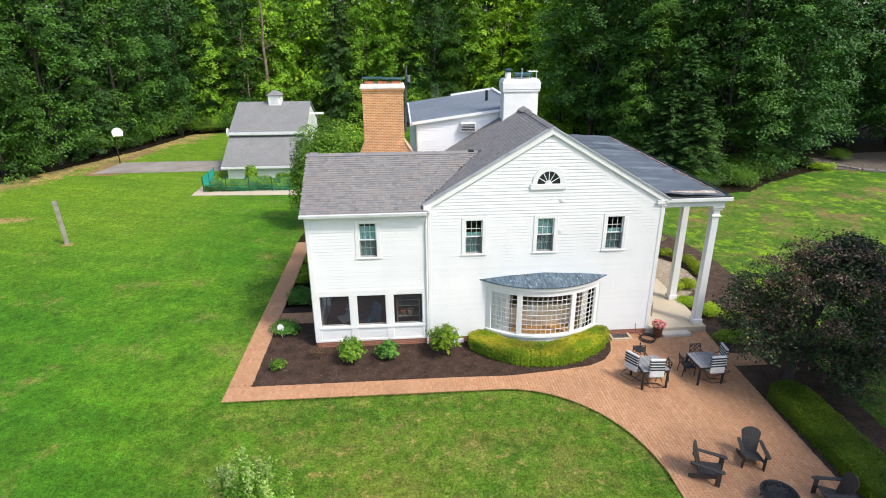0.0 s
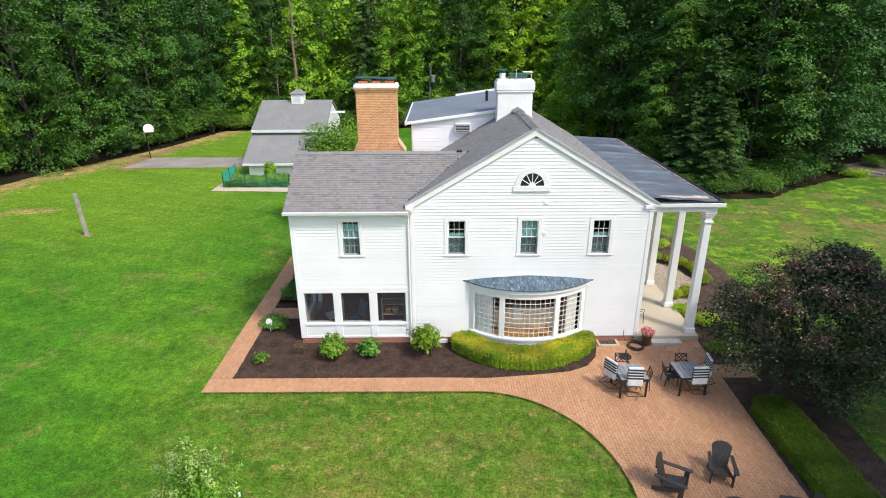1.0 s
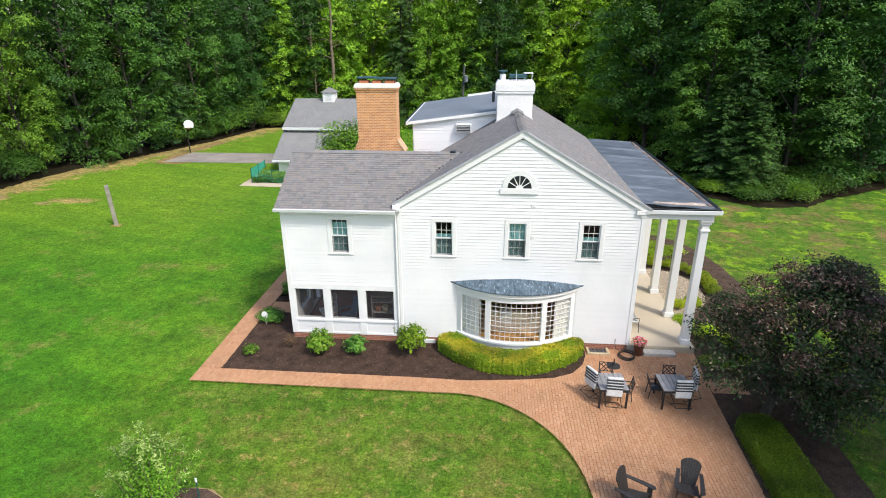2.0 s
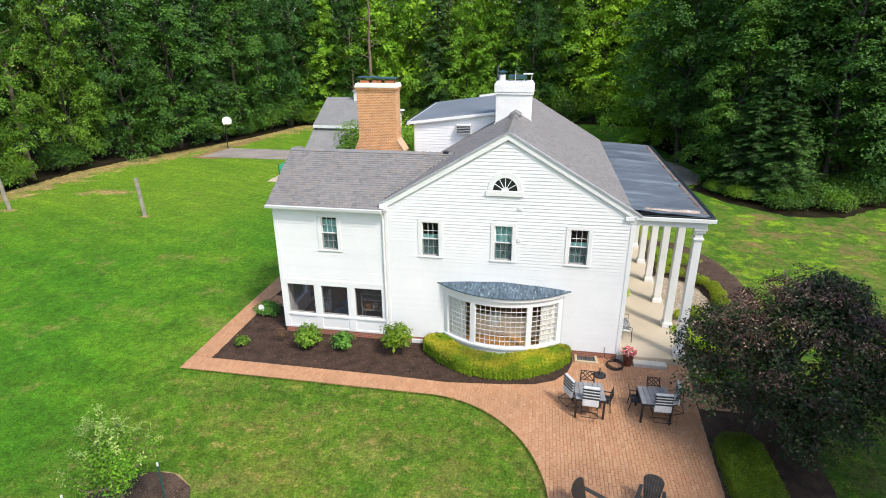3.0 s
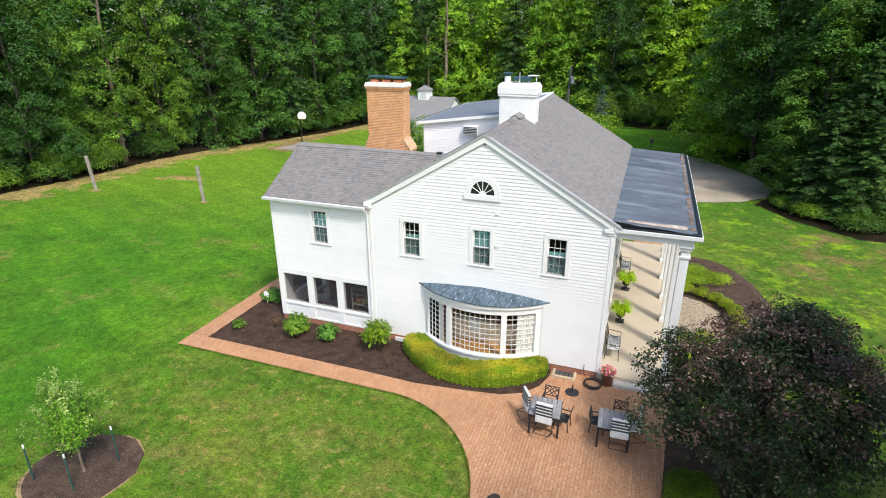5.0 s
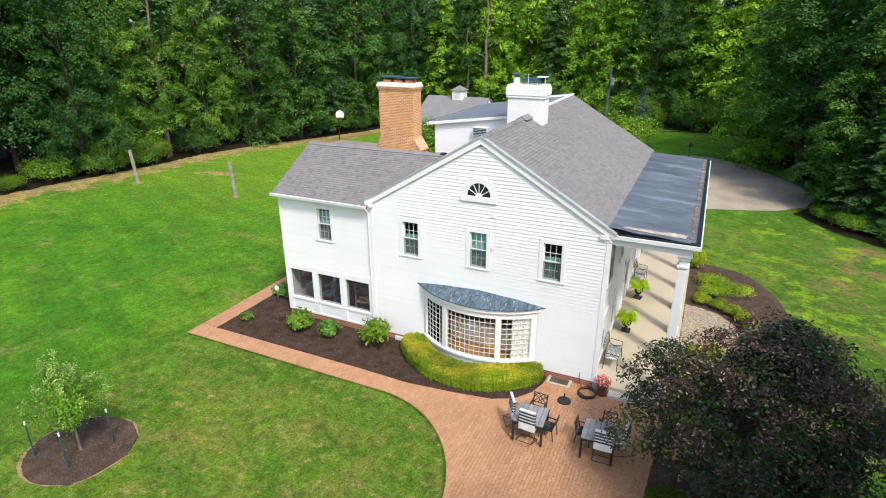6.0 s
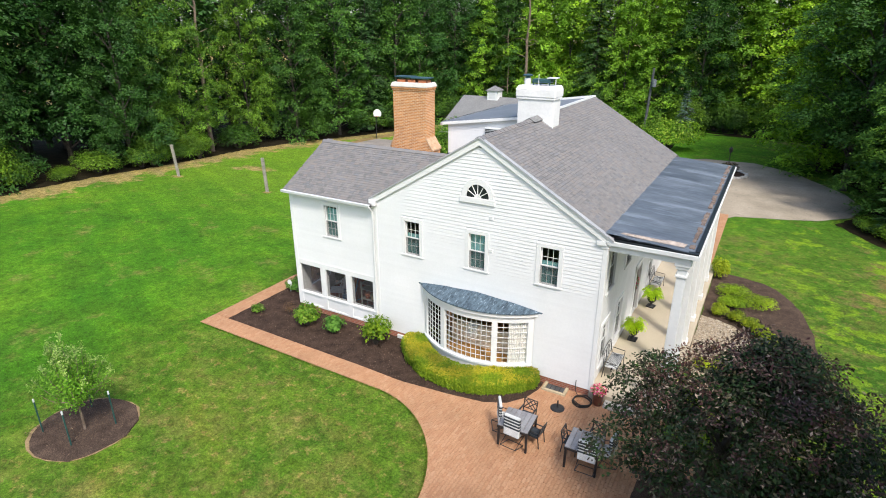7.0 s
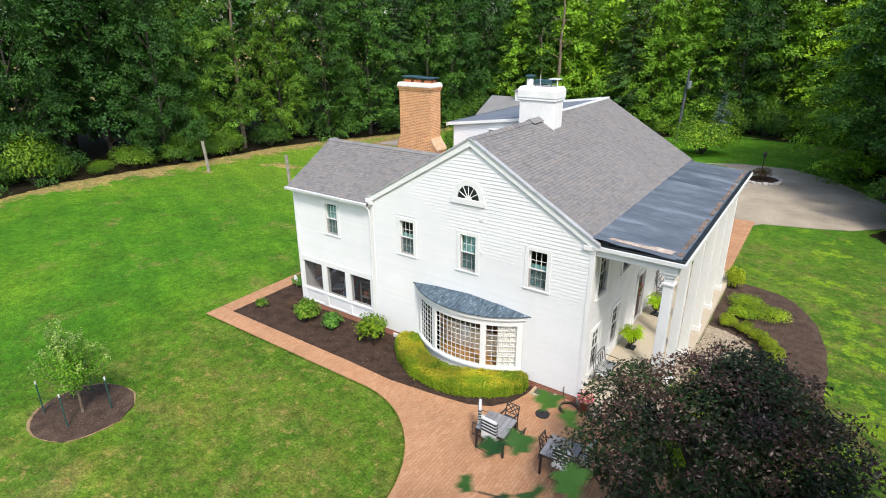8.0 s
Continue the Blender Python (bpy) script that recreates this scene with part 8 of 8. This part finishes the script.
# ---- inside the screened porch and the front room ----
rock = thing("rocking_chair", "blue painted slatted rocking chair", "chair", at=(-1.5, 20.05, 0.22))
rock.rotation_euler.z = radians(-55)
for i in range(5):
    bm = bmesh.new()
    box(bm, -0.22 + i * 0.1, -0.15 + i * 0.1, -0.01, 0.01, 0.0, 0.7, pose(0, 0.22, 0.42, -14))
    part("back_slat", bm, BLUE_PAINT, rock)
    bm = bmesh.new()
    box(bm, -0.25, 0.25, -0.25 + i * 0.095, -0.18 + i * 0.095, 0.40, 0.42)
    part("seat_slat", bm, BLUE_PAINT, rock)
for s in (-0.27, 0.27):
    bm = bmesh.new()
    tube(bm, [(s, -0.45, 0.12), (s, -0.2, 0.03), (s, 0.15, 0.03), (s, 0.5, 0.14)], 0.02, 6)
    tube(bm, [(s, -0.22, 0.04), (s, -0.24, 0.62), (s, 0.3, 0.62)], 0.02, 6)
    tube(bm, [(s, 0.22, 0.04), (s, 0.24, 0.45), (s, 0.42, 1.1)], 0.02, 6)
    part("rocker_side", bm, BLUE_PAINT, rock)
wick = thing("wicker_chair", "white wicker armchair in the porch", "chair", at=(-2.45, 20.35, 0.22))
wick.rotation_euler.z = radians(-60)
bm = bmesh.new()
for k in range(12):
    a = math.pi * (0.05 + 0.9 * k / 11)
    tube(bm, [(0.34 * math.cos(a), 0.1 + 0.3 * math.sin(a), 0.0), (0.36 * math.cos(a), 0.1 + 0.32 * math.sin(a), 0.6 + 0.5 * math.sin(a))], 0.014, 5)
for z in (0.4, 0.6):
    tube(bm, [(0.36 * math.cos(math.pi * k / 16), 0.1 + 0.32 * math.sin(math.pi * k / 16), z) for k in range(17)], 0.016, 5)
part("weave", bm, WHITE, wick)
bm = bmesh.new()
soft_box(bm, -0.3, 0.3, -0.3, 0.3, 0.36, 0.44, 0.03, 2)
part("seat", bm, PALE_TRIM, wick)
shelf = thing("potting_bench", "slatted wooden potting bench with clay pots", "shelf", at=(0.06, 19.72, 0.22))
for z in (0.35, 0.8, 1.25, 1.5):
    bm = bmesh.new()
    soft_box(bm, -0.45, 0.45, -0.2, 0.2, z, z + 0.04, 0.006)
    part("shelf_board", bm, TIMBER, shelf)
for x in (-0.43, 0.43):
    for y in (-0.18, 0.18):
        bm = bmesh.new()
        box(bm, x - 0.025, x + 0.025, y - 0.025, y + 0.025, 0, 1.6)
        part("post", bm, TIMBER, shelf)
for x, m in ((-0.2, CLAY), (0.08, PALE_WOOD)):
    bm = bmesh.new()
    lathe(bm, [(0.09, 0), (0.13, 0.2), (0.14, 0.22), (0.11, 0.22)], 16)
    p = thing("plant_pot", "round clay plant pot", "pot", "shelf pots", at=(0.06 + x, 19.66, 1.06))
    part("pot", bm, m, p, smooth=True)
sofa = thing("sofa", "beige linen sofa in the front room", "sofa", at=(5.35, 19.85, 0.34))
bm = bmesh.new()
soft_box(bm, -1.3, 1.3, -0.45, 0.45, 0.05, 0.42, 0.06, 2)
part("base", bm, LINEN, sofa, smooth=True)
bm = bmesh.new()
soft_box(bm, -1.3, 1.3, -0.48, -0.22, 0.1, 1.0, 0.08, 2)
part("backrest", bm, LINEN, sofa, smooth=True)
for s in (-1.2, 1.2):
    bm = bmesh.new()
    soft_box(bm, s - 0.14, s + 0.14, -0.45, 0.45, 0.1, 0.68, 0.08, 2)
    part("arm", bm, LINEN, sofa, smooth=True)
throw = thing("throw_blanket", "cream throw folded over the sofa back", "blanket", at=(4.95, 19.85, 0.34))
bm = bmesh.new()
soft_box(bm, -0.22, 0.22, -0.505, -0.2, 0.45, 1.02, 0.05, 2)
part("cloth", bm, SHEER, throw, smooth=True)

# ---- round the lawn ----
for x, y, h in ((-20.1, 32.75, 2.7), (-30.6, 32.5, 2.75)):
    bm = bmesh.new()
    z = height(x, y)
    soft_box(bm, -0.12, 0.12, -0.07, 0.07, -0.3, h, 0.02, 1, pose(x, y, z, 0, -2 if x > -25 else -4, 20))
    tagged(part("wooden_post", bm, TIMBER), "weathered grey wooden post standing in the lawn", "post", "lawn posts")
hz = height(-28.6, 58.9)
hoop = thing("basketball_hoop", "basketball hoop on a black pole with white fan backboard", "basketball hoop", at=(-28.7, 58.9, hz))
bm = bmesh.new()
tube(bm, [(-0.15, 0, 0), (-0.15, 0, 2.3), (0.1, -0.2, 2.9), (0.35, -0.45, 3.0)], 0.06, 8)
part("pole", bm, BLACK, hoop)
bm = bmesh.new()
fan_pts = [(0.5 * math.cos(a), 0, 0.1 + 0.5 * math.sin(a)) for a in np.linspace(0, math.pi, 17)] + [(-0.42, 0, -0.24), (0.42, 0, -0.24)]
prism(bm, fan_pts, (0, 0.05, 0))
bmesh.ops.transform(bm, matrix=pose(0.45, -0.5, 3.05, 0, 0, 22), verts=bm.verts)
part("backboard", bm, WHITE, hoop, "white fan-shaped backboard")
bm = bmesh.new()
tube(bm, [(0.62 + 0.22 * math.cos(k * math.tau / 16), -0.80 + 0.22 * math.sin(k * math.tau / 16), 2.85) for k in range(17)], 0.015, 6)
part("rim", bm, CLAY, hoop)
hp2 = thing("basketball_hoop", "basketball hoop seen edge-on beside the garage", "basketball hoop", at=(-18.6, 62.0, height(-18.6, 62.0) - 0.6))
bm = bmesh.new()
tube(bm, [(0.3, 0, 0), (0.3, 0, 2.6), (0, 0, 2.9)], 0.06, 8)
part("pole", bm, BLACK, hp2)
bm = bmesh.new()
prism(bm, [(0, p[0], p[2] + 2.9) for p in fan_pts], (0.06, 0, 0))
part("backboard", bm, WHITE, hp2)

# garage and its lean-to
gz = -1.3
gar = thing("garage", "white garage with grey shingled roofs and a cupola", "garage")
GX0, GX1 = -15.7, -9.0
bm = bmesh.new()
box(bm, GX0, GX1, 50.7, 53.9, gz, 0.35)
part("lean_to_wall", bm, SIDING, gar)
bm = bmesh.new()
box(bm, GX0, GX1, 53.9, 62.0, gz, 2.7)
prism(bm, [(GX0, 53.9, 2.7), (GX0, 62.0, 2.7), (GX0, 58.0, 4.84)], (GX1 - GX0, 0, 0))
part("wall", bm, SIDING, gar)
for name, q in (("roof", [(GX0 - 0.3, 53.6, 2.76), (GX1 + 0.12, 53.6, 2.76), (GX1 + 0.1, 58.0, 5.0), (GX0 - 0.25, 58.0, 5.0)]), ("roof", [(GX0 - 0.3, 62.4, 2.76), (GX1 + 0.12, 62.4, 2.76), (GX1 + 0.1, 58.0, 5.0), (GX0 - 0.25, 58.0, 5.0)]), ("lean_to_roof", [(GX0 - 0.4, 50.3, 0.30), (GX1 + 0.3, 50.3, 0.30), (GX1 + 0.25, 54.0, 2.42), (GX0 - 0.35, 54.0, 2.42)])):
    bm = bmesh.new()
    prism(bm, q, (0, 0, -0.14))
    part(name, bm, SHINGLE_FAR, gar)
for q in ((GX0 - 0.3, GX1 + 0.12, 53.5, 53.6, 2.5, 2.74), (GX0 - 0.4, GX1 + 0.3, 50.2, 50.3, 0.05, 0.24)):
    bm = bmesh.new()
    box(bm, *q)
    part("gutter", bm, PALE_TRIM, gar)
bm = bmesh.new()
box(bm, GX1, GX1 + 1.3, 57.9, 58.1, 3.7, 3.88)
part("hoist_beam", bm, WHITE, gar)
cup = part("cupola", bmesh.new(), WHITE, gar, "square white cupola with a pyramid roof")
bm = bmesh.new()
soft_box(bm, -13.25, -12.05, 57.4, 58.6, 4.5, 5.72, 0.02)
part("body", bm, WHITE, cup)
bm = bmesh.new()
v = box(bm, -13.37, -11.93, 57.28, 58.72, 5.72, 5.77)
tip = bm.verts.new((-12.65, 58.0, 6.25))
for f in ((1, 3), (3, 7), (7, 5), (5, 1)):
    bm.faces.new((v[f[0]], v[f[1]], tip))
part("cupola_roof", bm, SHINGLE_FAR, cup)
for z in np.arange(4.95, 5.6, 0.1):
    bm = bmesh.new()
    box(bm, -13.0, -12.3, 57.37, 57.4, z, z + 0.05)
    part("louvre", bm, PALE_TRIM, cup)

cup.location = (0.35, 0, -0.1)
gar.scale = (0.985,) * 3
gar.location = (0, 0, EYE * (1 - 0.985))

# fenced vegetable plot
fz = height(-13, 48)
fence = thing("garden_fence", "green wire fence on thin posts round a vegetable plot", "fence")
corners = [(-16.2, 48.6), (-16.1, 45.2), (-8.75, 44.9), (-8.7, 48.6)]
for (x0, y0), (x1, y1) in zip(corners, corners[1:]):
    ln = math.hypot(x1 - x0, y1 - y0)
    k = max(1, round(ln / 1.9))
    for i in range(k + 1):
        x, y = x0 + (x1 - x0) * i / k, y0 + (y1 - y0) * i / k
        bm = bmesh.new()
        tube(bm, [(x, y, fz - 0.3), (x, y, fz + 1.35)], 0.035, 6)
        part("post", bm, GREEN_STEEL, fence)
    bm = bmesh.new()
    for z in np.arange(0.15, 1.31, 0.12):
        tube(bm, [(x0, y0, fz + z), (x1, y1, fz + z)], 0.005 if x0 > -16.15 else 0.012, 4)
    for i in range(int(ln / 0.14)):
        u = i / int(ln / 0.14)
        x, y = x0 + (x1 - x0) * u, y0 + (y1 - y0) * u
        tube(bm, [(x, y, fz + 0.1), (x, y, fz + 1.3)], 0.004 if x > -16.05 else 0.022, 4)
    part("wire_panel", bm, TEAL_NET, fence, "green wire mesh")
def green_rows(x0, x1, y0, y1, tall, mat, label, count, leaf, seed):
    """A dense stand of leafy stems, uneven on top."""
    nr = np.random.default_rng(seed)
    root = thing("vegetable_plants", label, "plant", "vegetable rows", at=(0, 0, fz))
    x, y = nr.uniform(x0, x1, count), nr.uniform(y0, y1, count)
    top = tall * (0.75 + 0.2 * np.sin(x * 1.7 + seed) + 0.15 * np.sin(x * 4.3 + y * 2.0))
    c = np.stack([x, y, top * np.sqrt(nr.random(count))], axis=1)
    part("foliage", leaves("foliage", c, np.tile([0.0, -0.6, 0.6], (count, 1)), leaf, mat, nr, 0.4, 0.5), None, root)
    bm = bmesh.new()
    for k in range(0, count, 60):
        tube(bm, [(x[k], y[k], -0.05), (x[k], y[k], top[k] * 0.8)], 0.012, 4)
    part("stems", bm, BARK, root)


green_rows(-16.0, -8.9, 45.1, 45.7, 0.62, JUNIPER, "dense low green row along the fence", 3600, 0.2, 3)
green_rows(-15.8, -8.9, 45.7, 47.6, 0.95, BOX_LEAF, "leafy green vegetable plants behind a fence", 4200, 0.2, 4)
shrub("tall_plant", (-12.6, 46.9, fz), 0.6, 0.6, 1.8, SHRUB_LEAF, "tall leafy green plant", 0.2, 700, 8, "", "plant", 97)
shrub("tall_plant", (-10.0, 46.6, fz), 0.9, 0.7, 1.2, SHRUB_LEAF, "broad leafy green plant", 0.2, 700, 8, "", "plant", 98)

# stakes and wire round the young tree
cage = thing("tree_guard", "green steel stakes with thin wire round a young tree", "tree guard")
stakes = [(-4.46, 8.84), (-3.1, 8.95), (-2.9, 10.2), (-4.4, 10.3)]
for x, y in stakes:
    bm = bmesh.new()
    tube(bm, [(x, y, -0.2), (x + 0.02, y, 1.22)], 0.022, 6)
    st = part("stake", bm, GREEN_STEEL, cage)
    bm = bmesh.new()
    tube(bm, [(x + 0.02, y, 1.16), (x + 0.02, y, 1.27)], 0.026, 6)
    part("tip", bm, PALE_TRIM, st, "pale painted tip")
bm = bmesh.new()
for z in np.arange(0.12, 1.05, 0.13):
    tube(bm, [(x, y, z) for x, y in stakes + stakes[:1]], 0.0018, 3)
for (x0, y0), (x1, y1) in zip(stakes, stakes[1:] + stakes[:1]):
    for k in range(9):
        x, y = x0 + (x1 - x0) * k / 9, y0 + (y1 - y0) * k / 9
        tube(bm, [(x, y, 0.1), (x, y, 1.03)], 0.002, 3)
part("wire", bm, IRON, cage, "thin dark wire mesh")
sg = thing("garden_sign", "small round white sign on a thin stake", "sign", at=(-5.05, 20.0, 0.02))
bm = bmesh.new()
tube(bm, [(0.03, 0, 0), (0, 0, 0.36)], 0.012, 6)
part("stake", bm, PALE_TRIM, sg)
bm = bmesh.new()
prism(bm, [(0.13 * math.cos(k * math.tau / 20), 0, 0.46 + 0.16 * math.sin(k * math.tau / 20)) for k in range(20)], (0, 0.015, 0))
part("disc", bm, WHITE, sg)

# drive island with a lamp post
patch("drive_island", [(10.8 + 1.3 * math.cos(k * math.tau / 16), 55.6 + 1.5 * math.sin(k * math.tau / 16)) for k in range(16)], 0.08, MULCH, "mulched island in the drive", "flower bed", 1, 0.04, 0.1)
rs = random.Random(4)
ring = thing("stone_edging", "row of pale rough stones round a drive island", "stones")
for k in range(20):
    a = k * math.tau / 20
    bm = bmesh.new()
    soft_box(bm, -0.2, 0.2, -0.12, 0.12, -0.05, rs.uniform(0.12, 0.22), 0.06, 2, pose(10.8 + 1.4 * math.cos(a), 55.6 + 1.6 * math.sin(a), 0.03, 0, 0, math.degrees(a) + 90 + rs.uniform(-15, 15)))
    part("stone", bm, STONE, ring, smooth=True)
shrub("dome_shrub", (10.7, 55.7, 0.05), 0.9, 0.9, 0.95, leaf_mat("russet_leaf", [(0.07, 0.03, 0.02), (0.10, 0.05, 0.02), (0.06, 0.07, 0.02)], 0.3), "low russet-green dome shrub on the drive island", 0.08, 1500, 8, "", "shrub", 99)
lp = thing("lamp_post", "slim black garden lamp post", "street lamp", at=(10.6, 56.6, 0.05))
bm = bmesh.new()
tube(bm, [(0, 0, 0), (0, 0, 0.25), (0, 0, 1.65)], [0.06, 0.04, 0.035], 8)
part("pole", bm, BLACK, lp)
bm = bmesh.new()
lathe(bm, [(0.05, 1.65), (0.12, 1.72), (0.16, 2.0), (0.18, 2.02), (0.04, 2.14), (0.02, 2.2)], 8)
part("lantern", bm, BLACK, lp)
up = thing("utility_pole", "grey wooden utility pole with a small transformer", "utility pole", at=(0.55, 70.6, 0))
bm = bmesh.new()
tube(bm, [(0, 0, -0.3), (0.3, 0, 7.6)], [0.17, 0.12], 10)
part("pole", bm, POLE_WOOD, up)
bm = bmesh.new()
lathe(bm, [(0.2, 0), (0.24, 0.05), (0.24, 0.75), (0.15, 0.82)], 14, (0.55, -0.25, 5.6))
part("transformer", bm, GREY_MEMBRANE, up)
# low stone kerb by the gravel
kerb = thing("stone_kerb", "low pale stone kerb curving round gravel", "kerb")
kp = [(37.2, 47.2), (38.6, 46.2), (39.6, 44.6), (41.4, 43.5), (44.0, 42.6), (47.5, 42.0), (52.0, 41.8)]
for (x0, y0), (x1, y1) in zip(kp, kp[1:]):
    ln = math.hypot(x1 - x0, y1 - y0)
    for i in range(max(1, int(ln / 0.8))):
        u = (i + 0.5) / max(1, int(ln / 0.8))
        bm = bmesh.new()
        soft_box(bm, -0.42, 0.42, -0.15, 0.15, -0.1, 0.13 if x0 < 41 else 0.08, 0.04, 1, pose(x0 + (x1 - x0) * u, y0 + (y1 - y0) * u, 0.02, 0, 0, math.degrees(math.atan2(y1 - y0, x1 - x0))))
        part("stone", bm, OLD_STONE, kerb)
shrub("fern_clump", (36.3, 45.0, 0.0), 1.3, 0.9, 0.6, LIME_LEAF, "clump of bright green ferns", 0.14, 900, 10, "", "plant", 101)

pavers()


# ---- grass blades on the nearer lawn, ragged along the paving ----
def grass():
    nr = np.random.default_rng(71)
    px, py = nr.uniform(-9.5, 7.2, 90000), nr.uniform(8.4, 16.0, 90000)
    ok = ~within(px, py, TERRACE) & (np.hypot(px + 3.6, py - 9.62) > 1.56)
    px, py = px[ok][:24000], py[ok][:24000]
    rim = np.array(CURVE + [(-6.3, 15.88)])
    t = nr.uniform(0, len(CURVE) - 1, 5000)
    i = t.astype(int)
    ex = rim[i] + (rim[i + 1] - rim[i]) * (t - i)[:, None]
    lx = nr.uniform(-6.2, 3.0, 3600)
    ex = np.concatenate([ex, np.stack([lx, 15.88 - 0.005 * (lx + 6.2)], axis=1)]) + nr.normal(0, 0.035, (8600, 2))
    px, py = np.concatenate([px, ex[:, 0]]), np.concatenate([py, ex[:, 1]])
    k = len(px)
    tall = nr.uniform(0.025, 0.06, k)
    a = nr.uniform(0, math.tau, k)
    lean = nr.uniform(0.2, 0.9, k) * tall
    w = nr.uniform(0.008, 0.018, k)
    foot = np.stack([px, py, np.full(k, 0.0)], axis=1)
    side = np.stack([-np.sin(a) * w, np.cos(a) * w, np.zeros(k)], axis=1)
    tip = foot + np.stack([np.cos(a) * lean, np.sin(a) * lean, tall], axis=1)
    v = np.stack([foot - side, foot + side, tip], axis=1).reshape(-1, 3)
    tagged(new("grass", fast_mesh("grass", v, np.arange(3 * k).reshape(-1, 3), LAWN)), "short ragged grass of the lawn", "grass", "", "stuff")


grass()
